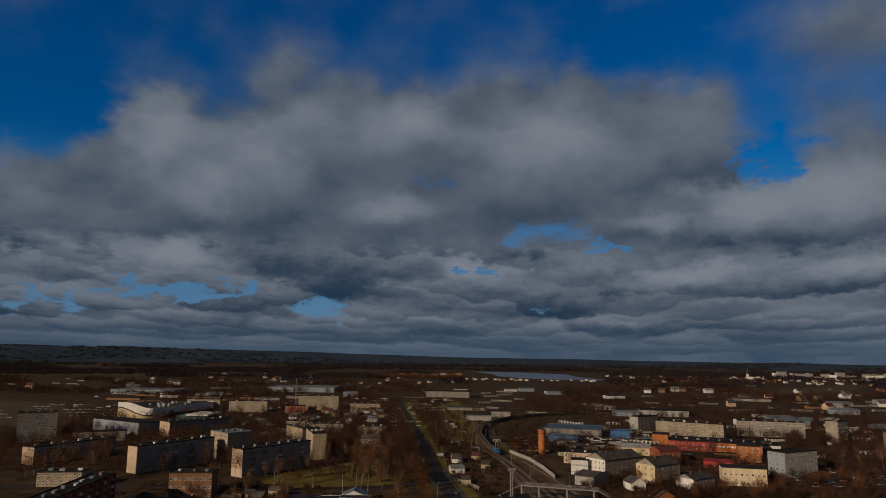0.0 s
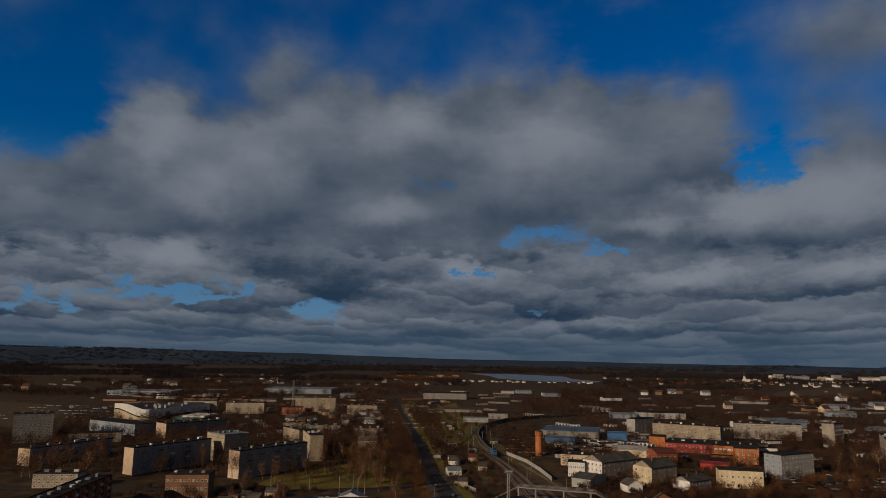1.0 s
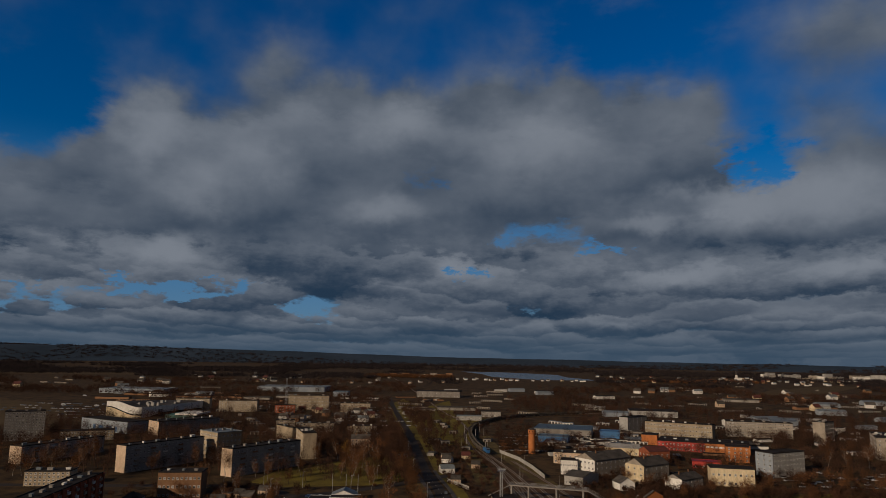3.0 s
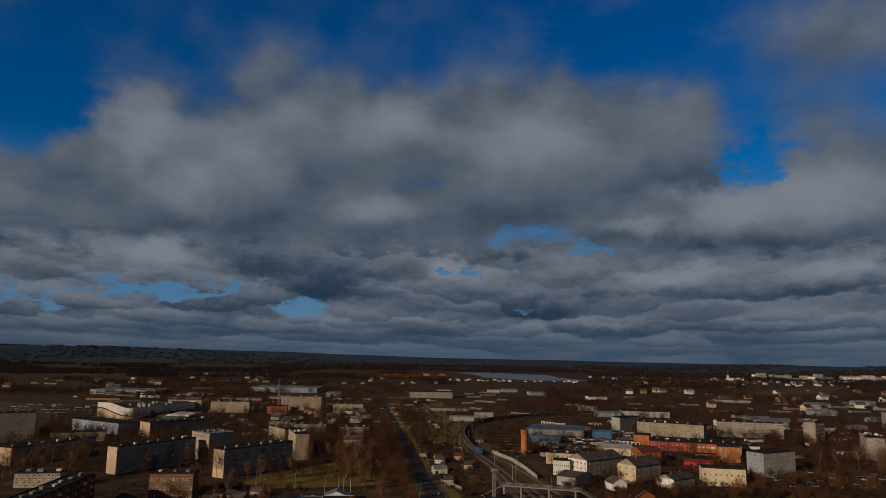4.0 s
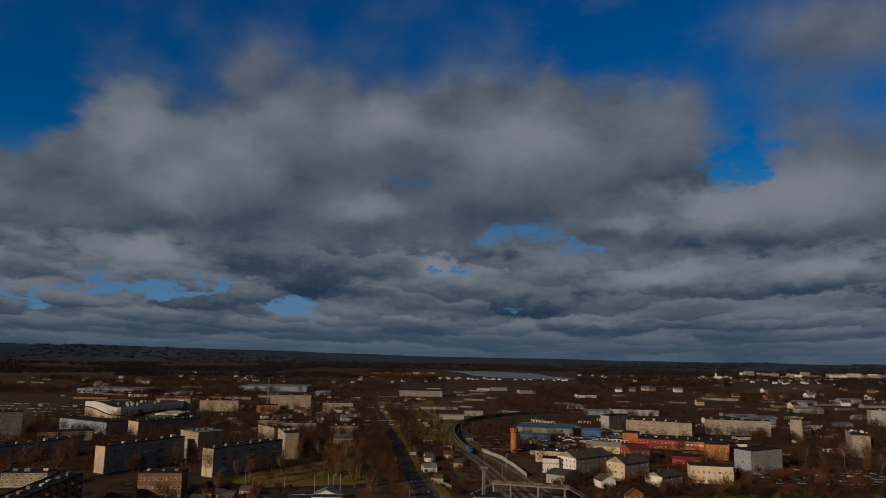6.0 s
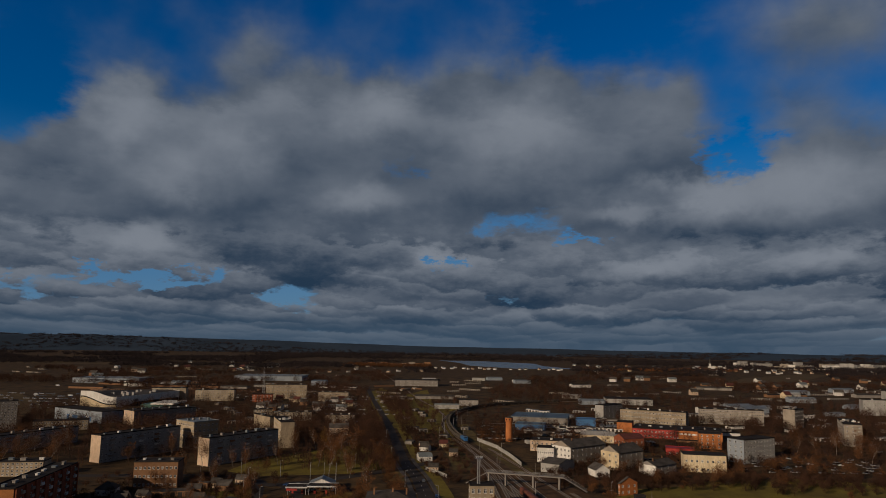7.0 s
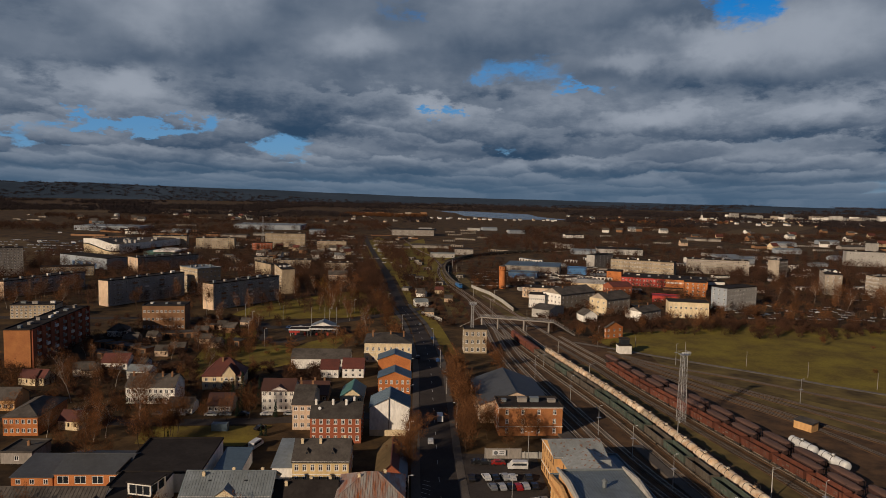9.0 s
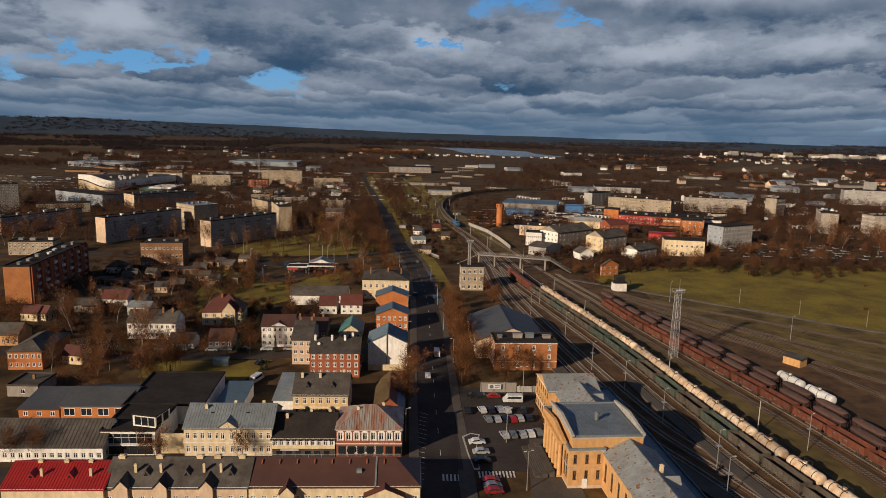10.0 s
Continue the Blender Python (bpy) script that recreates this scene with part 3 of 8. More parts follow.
def roof_shape(L, D, h, kind, rise, over, seam):
    s = Shape()
    t = 0.18
    if kind == "flat":
        o, i = [(-0.2, -0.2), (L + 0.2, -0.2), (L + 0.2, D + 0.2), (-0.2, D + 0.2)], [(0.12, 0.12), (L - 0.12, 0.12), (L - 0.12, D - 0.12), (0.12, D - 0.12)]
        s.quad(*[(*p, h + 0.12) for p in i])
        s.quad(*[(*p, h - 0.05) for p in reversed(o)])
        for a in range(4):      # one tray: deck, upstand and outer edge
            b = (a + 1) % 4
            s.quad((*o[a], h - 0.05), (*o[b], h - 0.05), (*o[b], h + 0.5), (*o[a], h + 0.5))
            s.quad((*o[a], h + 0.5), (*o[b], h + 0.5), (*i[b], h + 0.5), (*i[a], h + 0.5))
            s.quad((*i[a], h + 0.5), (*i[b], h + 0.5), (*i[b], h + 0.12), (*i[a], h + 0.12))
        return s
    if kind == "shed":       # high at the back
        for z0 in (0.0,):
            a, b = h - over * rise / D, h + rise + over * rise / D
            s.quad((-over, -over, a), (L + over, -over, a), (L + over, D + over, b), (-over, D + over, b))
            s.quad((-over, -over, a - t), (-over, D + over, b - t), (L + over, D + over, b - t), (L + over, -over, a - t))
            s.quad((-over, -over, a - t), (L + over, -over, a - t), (L + over, -over, a), (-over, -over, a))
            s.quad((-over, -over, a - t), (-over, -over, a), (-over, D + over, b), (-over, D + over, b - t))
            s.quad((L + over, -over, a - t), (L + over, D + over, b - t), (L + over, D + over, b), (L + over, -over, a))
            s.quad((-over, D + over, b - t), (-over, D + over, b), (L + over, D + over, b), (L + over, D + over, b - t))
        return s
    if kind in ("x", "y", "half_hip"):
        hip, kind = kind == "half_hip", "x" if kind == "half_hip" else kind
        span, run = (D, L) if kind == "x" else (L, D)
        drop = over * rise / (span / 2)
        prof = [(-over, h - drop), (span / 2, h + rise), (span + over, h - drop), (span + over, h - drop - t), (span / 2, h + rise - t), (-over, h - drop - t)]
        def put(a, b, z):
            return (b, a, z) if kind == "x" else (a, b, z)
        lo, hi = -over, run + over
        n = len(prof)
        def far(i):       # a hipped end draws the ridge in
            return hi - span * 0.45 if hip and i in (1, 4) else hi
        for i in range(n):
            j = (i + 1) % n
            (a0, z0), (a1, z1) = prof[i], prof[j]
            s.quad(put(a0, lo, z0), put(a0, far(i), z0), put(a1, far(j), z1), put(a1, lo, z1))
        for b in (lo, hi):
            for i, j, k, l in ((0, 1, 4, 5), (1, 2, 3, 4)):
                s.quad(*[put(prof[q][0], far(q) if b == hi else b, prof[q][1]) for q in (i, j, k, l)])
        if hip:
            s.quad(put(-over, hi, h - drop), put(span + over, hi, h - drop), put(span / 2, far(1), h + rise))
        if seam:       # folded seams along the slope, in the sheet itself
            folds = [lo]
            k = lo + seam / 2
            while k < hi - 0.05:
                folds += [k - 0.03, k, k + 0.03]
                k += seam
            folds.append(hi)
            lifts = [0.012] + [v for _ in range((len(folds) - 2) // 3) for v in (0.012, 0.085, 0.012)] + [0.012]
            for i, j in ((0, 1), (2, 1)):
                for m in range(len(folds) - 1):
                    s.quad(put(prof[i][0], folds[m], prof[i][1] + lifts[m]), put(prof[i][0], folds[m + 1], prof[i][1] + lifts[m + 1]), put(prof[j][0], folds[m + 1], prof[j][1] + lifts[m + 1]), put(prof[j][0], folds[m], prof[j][1] + lifts[m]))
        s.beam(put(span / 2, lo, h + rise + 0.03), put(span / 2, far(1), h + rise + 0.03), 0.3, 0.1)
        return s
    # hipped
    o = over
    c = [(-o, -o), (L + o, -o), (L + o, D + o), (-o, D + o)]
    if L >= D:
        r0, r1 = (D / 2, D / 2), (L - D / 2, D / 2)
        faces = [((0, 1), (r1, r0)), ((1, 2), (r1,)), ((2, 3), (r0, r1)), ((3, 0), (r0,))]
    else:
        r0, r1 = (L / 2, L / 2), (L / 2, D - L / 2)
        faces = [((0, 1), (r0,)), ((1, 2), (r1, r0)), ((2, 3), (r1,)), ((3, 0), (r0, r1))]
    for (i, j), tops in faces:
        s.quad((*c[i], h), (*c[j], h), *[(*p, h + rise) for p in tops])
        s.quad((*c[i], h - t), (*c[j], h - t), (*c[j], h), (*c[i], h))
    s.quad(*[(*p, h - t) for p in reversed(c)])
    s.beam((*r0, h + rise), (*r1, h + rise), 0.3, 0.12)
    for i, p in ((0, r0), (1, r0 if L < D else r1), (2, r1), (3, r1 if L < D else r0)):
        s.beam((*c[i], h), (*p, h + rise), 0.22, 0.1)
    return s


def hip_seams(L, D, h, rise, o, seam):
    """The folded seams on the front slope of a hipped tin roof."""
    s = Shape()
    k = 0.0
    while k < L - 0.2:
        f = [min(1.0, (u + o) / (D / 2 + o), (L + o - u) / (D / 2 + o)) for u in (k, k + 0.03, k + 0.06)]
        for m in (0, 1):
            s.quad(*[(k + 0.03 * e, -o + (D / 2 + o) * f[e] * t, h + rise * f[e] * t + (0.085 if e == 1 else 0.006)) for e, t in ((m, 0), (m + 1, 0), (m + 1, 1), (m, 1))])
        k += seam
    return s


def building(name, x, y, rot, L, D, h, wall="panel", roof="flat", rise=0.0, cover="bitumen", storeys=5, front=0, side=0, back=0, win=(1.3, 1.45),
             near=False, chimneys=0, over=0.35, seam=0.0, balconies=(), vents=0, base="", fm="frame", label="", category="building", group="", skip=(), plain=0.0, band="", chimney_mat="brownbrick", into=None, off=None, gable="", chimney_tall=1.5):
    """A house with its nearest corner at x, y: the front runs along its x axis, one side along its y axis."""
    ob = into or thing(name, x, y, 0, rot, label, category, group)
    before = set(ob.children)
    rng = random.Random(round(x * 13 + y * 7))
    s = Shape()
    sides = [("front", pose(0, 0, 0), L, front), ("left", pose(0, D, 0, 0, 0, -90), D, side), ("right", pose(L, 0, 0, 0, 0, 90), D, side if near else 0), ("back", pose(L, D, 0, 0, 0, 180), L, back)]
    step = (h - 0.4 - plain) / max(1, storeys)
    spots = []
    for tag, m, length, bays in sides:
        holes = []
        w, wh = win
        if bays:
            pitch = length / bays
            w = min(w, pitch * (0.62 if w < 1.4 else 0.85))
            for k in range(storeys):
                for i in range(bays):
                    if (tag, k, i) in skip:
                        continue
                    u, v = pitch * (i + 0.5), plain + step * k + min(0.95, step * 0.32)
                    hh = min(wh, step * 0.62)
                    holes.append((u - w / 2, u + w / 2, v, v + hh))
                    spots.append((m @ pose(u, 0, v), w, hh))
        wall_face(s, m, length, h, holes)
    if roof == "x":
        s.quad((0, D, h), (0, 0, h), (0, D / 2, h + rise - 0.1)), s.quad((L, 0, h), (L, D, h), (L, D / 2, h + rise - 0.1))
    elif roof == "half_hip":
        s.quad((0, D, h), (0, 0, h), (0, D / 2, h + rise - 0.1))
    elif roof == "y":
        s.quad((0, 0, h), (L, 0, h), (L / 2, 0, h + rise - 0.1)), s.quad((L, D, h), (0, D, h), (L / 2, D, h + rise - 0.1))
    elif roof == "shed":
        s.quad((0, D, h), (0, 0, h), (0, D, h + rise - 0.1)), s.quad((L, 0, h), (L, D, h), (L, D, h + rise - 0.1)), s.quad((L, D, h), (0, D, h), (0, D, h + rise - 0.1), (L, D, h + rise - 0.1))
    part("wall", s, wall, ob)
    part("roof", roof_shape(L, D, h, roof, rise, over, seam), cover, ob)
    if roof == "hip" and seam:
        tagged(part("roof_seams", hip_seams(L, D, h, rise, over, seam), cover, ob), kind="stuff")
    for m, w, hh in spots:
        fr, pane = window_mesh(w, hh, near, fm)
        wob = part("window", fr, None, ob, at=m)
        if pane:
            part("pane", pane, None, wob)
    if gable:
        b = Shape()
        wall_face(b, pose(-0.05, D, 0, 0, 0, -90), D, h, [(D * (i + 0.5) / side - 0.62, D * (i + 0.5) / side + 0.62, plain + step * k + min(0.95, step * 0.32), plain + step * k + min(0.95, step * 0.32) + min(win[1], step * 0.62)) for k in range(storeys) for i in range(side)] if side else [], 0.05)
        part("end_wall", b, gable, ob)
    if base:
        b = Shape()
        b.box(-0.06, L + 0.06, -0.06, D + 0.06, 0, 0.8)
        part("plinth", b, base, ob)
    if band:
        b = Shape()
        for z in ((h - 0.35, h - 0.02), (plain + step - 0.1, plain + step + 0.1)) if storeys > 1 else ((h - 0.35, h - 0.02),):
            b.box(-0.14, L + 0.14, -0.14, -0.02, *z)
            b.box(-0.14, -0.02, -0.02, D, *z)
            b.box(L + 0.02, L + 0.14, -0.02, D, *z)
        part("cornice", b, band, ob)
    for i in range(chimneys):
        f = (i + 0.5) / chimneys + rng.uniform(-0.06, 0.06)
        if roof == "y":
            chimney(ob, L * (0.5 + rng.choice((-0.12, 0.12))), D * f, h + rise * 0.8, tall=chimney_tall, mat=chimney_mat)
        elif roof == "flat":
            chimney(ob, L * f, D * rng.uniform(0.3, 0.7), h + 0.2, tall=1.1, mat=chimney_mat)
        else:
            chimney(ob, L * f, D * (0.5 + rng.choice((-0.1, 0.1))), h + rise * 0.8, tall=chimney_tall, mat=chimney_mat)
    for i in range(vents):
        v = Shape()
        cx, cy = L * (i + 0.5) / vents + rng.uniform(-1, 1), D * rng.uniform(0.35, 0.65)
        a, b2, c2 = rng.uniform(0.6, 1.6), rng.uniform(0.5, 1.1), rng.uniform(0.7, 1.6)
        v.box(cx - a, cx + a, cy - b2, cy + b2, h + 0.1, h + c2)
        v.box(cx - a - 0.15, cx + a + 0.15, cy - b2 - 0.15, cy + b2 + 0.15, h + c2, h + c2 + 0.12)
        part("roof_vent", v, rng.choice(("white", "grey", "zinc")), ob)
    for i in balconies:
        pitch = L / front
        for k in range(1, storeys):
            b = Shape()
            u, v = pitch * (i + 0.5), plain + step * k
            b.box(u - pitch * 0.48, u + pitch * 0.48, -1.1, -0.003, v, v + 0.14)
            b.box(u - pitch * 0.48, u + pitch * 0.48, -1.1, -1.02, v + 0.14, v + 1.05)
            b.box(u - pitch * 0.48, u - pitch * 0.48 + 0.06, -1.02, -0.003, v + 0.14, v + 1.05)
            b.box(u + pitch * 0.48 - 0.06, u + pitch * 0.48, -1.02, -0.003, v + 0.14, v + 1.05)
            part("balcony", b, rng.choice(("grey", "white", "panel", "brownbrick")), ob)
    if off is not None:
        for child in ob.children:
            if child not in before:
                child.matrix_basis = off @ child.matrix_basis
    return ob


# ---- roads, fields, water ----
STREET = smooth_line([(3, 60), (1.5, 138), (-1.5, 196), (-4.0, 252), (-8, 325), (-18, 405), (-31, 470), (-44, 558), (-62, 680), (-92, 860), (-120, 1030), (-150, 1230)])
road = strip("road", STREET, [10.5 if y < 300 else max(7.0, 10.5 - (y - 300) * 0.03) for x, y in STREET], 0.06, "asphalt", "dark asphalt street running through the town", "road")
strip("pavement", [(x - 6.6, y) for x, y in STREET[:70]], 2.6, 0.16, "paving", "pale paved footway beside the street", "pavement")
strip("pavement", [(x + 6.4, y) for x, y in STREET[:70]], 2.4, 0.16, "paving", "pale paved footway beside the street", "pavement")
area("car_park", [(5, 150), (29, 150), (28.5, 203), (5, 203)], 0.10, "asphalt", "dark asphalt station forecourt", "car park")
area("forecourt", [(20, 130), (34, 130), (31, 168), (24, 168)], 0.17, "paving", "paved apron before the station steps", "pavement")
strip("road", smooth_line([(-330, 395), (-230, 402), (-146, 411), (-113, 401), (-99, 388), (-60, 415), (-31, 445), (-12, 470)]), 8.0, 0.07, "asphalt", "curving asphalt side road", "road")
strip("road", smooth_line([(-113, 401), (-104, 380), (-98, 358), (-88, 350), (-78, 358), (-84, 376), (-92, 386)]), 6.0, 0.075, "asphalt", "asphalt loop beside the filling station", "road")
strip("road", smooth_line([(-210, 222), (-150, 226), (-105, 224), (-60, 229), (-30, 236), (-8, 240)]), 6.5, 0.065, "asphalt", "narrow asphalt lane between houses", "road")
strip("road", smooth_line([(-170, 136), (-110, 142), (-50, 145), (-3, 147)]), 8.0, 0.068, "asphalt", "asphalt street between the terraces", "road")
area("grass_field", [(104, 341), (88, 356), (84, 370), (98, 392), (128, 402), (160, 425), (215, 432), (270, 420), (420, 470), (520, 400), (420, 190), (250, 236), (187, 277), (168, 291), (151, 305), (126, 324)], 0.05, "grass", "wide green meadow with short winter grass", "grass")
area("grass_field", [(103, 300), (104, 338), (126, 321), (151, 302), (187, 273), (240, 236), (250, 195), (180, 236), (130, 270)], 0.04, "rough", "grass verge between path and tracks", "grass")
strip("footpath", smooth_line([(70, 366), (92, 350), (104, 340), (126, 323), (151, 304), (168, 289.5), (187, 275.5), (240, 240), (320, 195)]), 2.8, 0.12, "sleeper", "pale footpath along the meadow", "footpath")
area("grass_field", [(-140, 396), (-116, 396), (-106, 376), (-92, 345), (-76, 340), (-72, 352), (-50, 380), (-56, 330), (-74, 302), (-96, 276), (-112, 280), (-120, 330)], 0.045, "grass", "patchy grass beside the curving road", "grass")
area("grass_field", [(-136, 425), (-112, 412), (-62, 424), (-36, 448), (-46, 540), (-60, 552), (-110, 500), (-130, 470)], 0.045, "grass", "green lawn between the apartment blocks", "grass")
area("grass_field", [(-96, 205), (-62, 205), (-58, 224), (-100, 220)], 0.045, "grass", "small lawn behind the workshops", "grass")
area("grass_field", [(-34, 640), (-6, 600), (-2, 560), (4, 610), (-8, 700), (-20, 800), (-34, 780)], 0.045, "grass", "green strip between the railway lines", "grass")
area("grass_field", [(-75, 700), (-45, 690), (-42, 800), (-70, 860), (-92, 840)], 0.045, "grass", "green strip beside the far road", "grass")
area("grass_field", [(-48, 782), (-71, 1032), (-41, 1170), (-20, 837), (3, 781), (-7, 651), (-21, 606)], 0.043, "grass", "olive grass between the diverging railway lines", "grass")
area("grass_field", [(-129, 1060), (-122, 1199), (-80, 1029), (-60, 827), (-91, 812)], 0.043, "grass", "olive grass beside the far street", "grass")
area("dry_field", [(-900, 760), (-460, 690), (-420, 740), (-620, 980), (-1100, 1150)], 0.03, "sand", "tawny field of dry grass", "field")
area("dry_field", [(650, 1531), (848, 1674), (1123, 2068), (1066, 2108), (755, 1783), (612, 1557)], 0.03, "sand", "pale tawny field behind the sheds", "field")
area("dry_field", [(-1700, 1900), (-900, 2100), (-820, 2260), (-1800, 2200)], 0.03, "sand", "far pale field", "field")
area("lake", [(60, 2420), (210, 2180), (400, 2230), (330, 2480), (330, 2760), (130, 3020), (-60, 3060), (30, 2720)], 0.25, "water", "calm grey-blue lake", "lake")

# ---- railway ----
MAIN = [(106, 55), (97, 100), (88.5, 140), (84.7, 158), (78.9, 191), (69.3, 249), (49, 340), (39, 398), (27, 480), (12.5, 556), (3, 606), (-3, 680), (-1, 742), (9, 795), (31, 850), (75, 903), (160, 965), (300, 1050)]
STRAIGHT = [(82, 105), (65, 148), (53, 180), (41, 242), (27.5, 330), (23, 420), (18, 495), (12, 545), (1.5, 666), (-18, 838), (-43, 957), (-93, 1258), (-165, 1676), (-264, 2226)]
SIDING = [(127, 60), (121, 90), (112, 140), (106.2, 171), (103.7, 184), (98.3, 207), (89, 245), (80.8, 280), (74, 317), (62, 370), (46, 450), (29, 530)]


def shifted(points, d):
    """The line d metres to the right of the given one."""
    out = []
    for i, (x, y) in enumerate(points):
        x0, y0 = points[max(0, i - 1)]
        x1, y1 = points[min(len(points) - 1, i + 1)]
        l = math.hypot(x1 - x0, y1 - y0)
        out.append((x + d * (y1 - y0) / l, y - d * (x1 - x0) / l))
    return out


def upto(points, limit, start=-1e9):
    return [p for p in points if start <= p[1] <= limit]


area("rail_yard", [(52, 150), (40, 195), (30, 240), (22, 330), (16, 420), (10, 500), (26, 505), (60, 420), (88, 335), (104, 290), (135, 262), (190, 225), (260, 190), (230, 90), (70, 90)], 0.03, "ballast", "brown cinder ground of the railway yard", "railway yard")
m_, s_, d_ = smooth_line(MAIN, 5), smooth_line(STRAIGHT, 5), smooth_line(SIDING, 5)
TRACKS = [m_, shifted(m_, -5.2), upto(shifted(m_, -10.2), 470), upto(shifted(m_, 5.2), 430), s_, upto(shifted(s_, 5.0), 440), upto(shifted(s_, 10.0), 400), d_,
          upto(shifted(d_, 5.0), 380), upto(shifted(d_, 10.0), 330), upto(shifted(d_, 15.0), 300), upto(shifted(d_, -5.0), 360),
          smooth_line([(230, 205), (200, 233), (175, 257), (157, 273), (133, 296), (104, 318), (84, 345)], 5), smooth_line([(190, 150), (160, 200), (140, 230), (128, 249), (108, 287), (90, 325)], 5),
          smooth_line([(205, 158), (172, 205), (150, 237), (128, 270), (106, 303), (88, 335)], 5),
          smooth_line([(160, 140), (148, 180), (138, 212), (129, 238), (112, 268), (96, 300)], 5), smooth_line([(225, 170), (190, 208), (163, 238), (140, 262), (118, 290), (98, 318)], 5)]

strip("grass_verge", upto(shifted(m_, 13.0), 690, 425), 13, 0.036, "rough", "rough trackside grass under the concrete wall", "grass")
strip("grass_verge", upto(shifted(s_, -13.0), 900, 440), 14, 0.037, "rough", "rough trackside grass beside the cottages", "grass")
strip("grass_verge", [(x + 10.5, y) for x, y in STREET if 330 < y < 700], 8, 0.038, "grass", "narrow grass verge beside the street", "grass")
strip("grass_verge", [(x - 12.5, y) for x, y in STREET if 400 < y < 900], 10, 0.038, "rough", "rough grass verge along the street trees", "grass")
strip("grass_verge", upto(shifted(m_, -34.0), 870, 640), 40, 0.035, "grass", "olive grass inside the railway bend", "grass")


def line_mesh(points, w, z0, z1):
    s = Shape()
    a, b = shifted(points, -w / 2), shifted(points, w / 2)
    for i in range(len(points) - 1):
        s.quad((*a[i], z1), (*b[i], z1), (*b[i + 1], z1), (*a[i + 1], z1))
        s.quad((*a[i], z0), (*a[i], z1), (*a[i + 1], z1), (*a[i + 1], z0))
        s.quad((*b[i], z1), (*b[i], z0), (*b[i + 1], z0), (*b[i + 1], z1))
    return s


def resample(points, step):
    """Places and headings every step metres along a line."""
    out, need = [], 0.0
    for (x0, y0), (x1, y1) in zip(points, points[1:]):
        l = math.hypot(x1 - x0, y1 - y0)
        while need < l:
            f = need / l
            out.append((x0 + (x1 - x0) * f, y0 + (y1 - y0) * f, math.atan2(y1 - y0, x1 - x0)))
            need += step
        need -= l
    return out


for k, pts in enumerate(TRACKS):
    t = tagged(thing("railway_track", pts[0][0], pts[0][1], 0), "steel rails on concrete sleepers in brown ballast", "railway track", "tracks of the yard", "structure")
    inv = Matrix.Translation((-pts[0][0], -pts[0][1], 0))
    part("ballast", line_mesh(pts, 3.6, 0.0, 0.14 + 0.004 * k), "ballast", t, at=inv)
    for side in (-0.78, 0.78):
        part("rail", line_mesh(shifted(pts, side), 0.16, 0.15, 0.42), "rusty" if k > 8 else "rail", t, at=inv)
    s = Shape()
    for x, y, h in resample(upto(pts, 420), 0.9):
        s.box(-0.13, 0.13, -1.3, 1.3, 0.12, 0.27, m=Matrix.Translation((x, y, 0)) @ Matrix.Rotation(h, 4, "Z"))
    tagged(part("sleepers", s, "sleeper", t, at=inv), kind="stuff")


# ---- the town ----
building('apartment_block', -396, 572.5, 33, 29.9, 14, 24.5, wall='grey', storeys=9, front=12, side=4, vents=3, label='nine-storey beige panel apartment tower', category='apartment block')
# the grey blocks below get warm peach gables, sunlight put into the colour
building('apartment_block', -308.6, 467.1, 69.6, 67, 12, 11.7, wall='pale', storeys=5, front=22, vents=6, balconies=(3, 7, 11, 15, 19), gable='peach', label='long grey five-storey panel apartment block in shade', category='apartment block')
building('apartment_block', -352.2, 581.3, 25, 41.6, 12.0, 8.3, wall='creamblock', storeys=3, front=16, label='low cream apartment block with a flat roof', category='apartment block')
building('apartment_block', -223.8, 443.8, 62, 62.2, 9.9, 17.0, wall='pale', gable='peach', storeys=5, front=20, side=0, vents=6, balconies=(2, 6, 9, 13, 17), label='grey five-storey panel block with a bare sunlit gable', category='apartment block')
building('apartment_block', -152.2, 438.7, 58, 58.3, 10.6, 17.2, wall='pale', gable='peach', storeys=5, front=18, vents=6, balconies=(2, 5, 9, 12, 15), label='grey five-storey panel block with balconies and a sunlit cream gable', category='apartment block')
building('apartment_block', -290.5, 632.8, 50, 61.6, 20.5, 12.7, wall='grey', gable='peach', storeys=5, front=20, side=2, vents=7, label='grey five-storey block with a sunlit cream end wall', category='apartment block')
building('apartment_block', -185.5, 500.5, 50, 19.7, 25.4, 19.5, wall='creamblock', storeys=5, front=6, side=9, vents=4, cover='zinc', label='cream five-storey block with white balconies', category='apartment block')
building('apartment_block', -156.7, 599.8, 40, 4.2, 33.0, 13.1, wall='creamblock', storeys=5, front=0, side=0, vents=3, label='pale cream apartment block with a blank end wall', category='apartment block')
building('apartment_block', -126.4, 516.0, 22, 9.9, 40.0, 18.8, wall='creamblock', storeys=5, front=0, side=10, vents=4, label='cream five-storey block seen end on', category='apartment block')
building('apartment_block', -199.6, 698.1, 15, 18.6, 12.0, 9.4, wall='creamblock', storeys=4, front=7, vents=2, label='small cream apartment block among trees', category='apartment block')
building('apartment_block', -168.7, 683.8, 10, 30.2, 12.0, 8.6, wall='creamblock', storeys=4, front=11, vents=3, label='cream four-storey apartment block', category='apartment block')
building('apartment_block', -253.7, 941.7, 8, 54.6, 13.0, 18.7, wall='creamblock', storeys=4, front=16, vents=3, label='long cream four-storey apartment block', category='apartment block')
building('apartment_block', -388.3, 890.3, 8, 42.6, 12.0, 15.5, wall='creamblock', storeys=5, front=14, vents=3, label='cream five-storey apartment block behind the arena', category='apartment block')
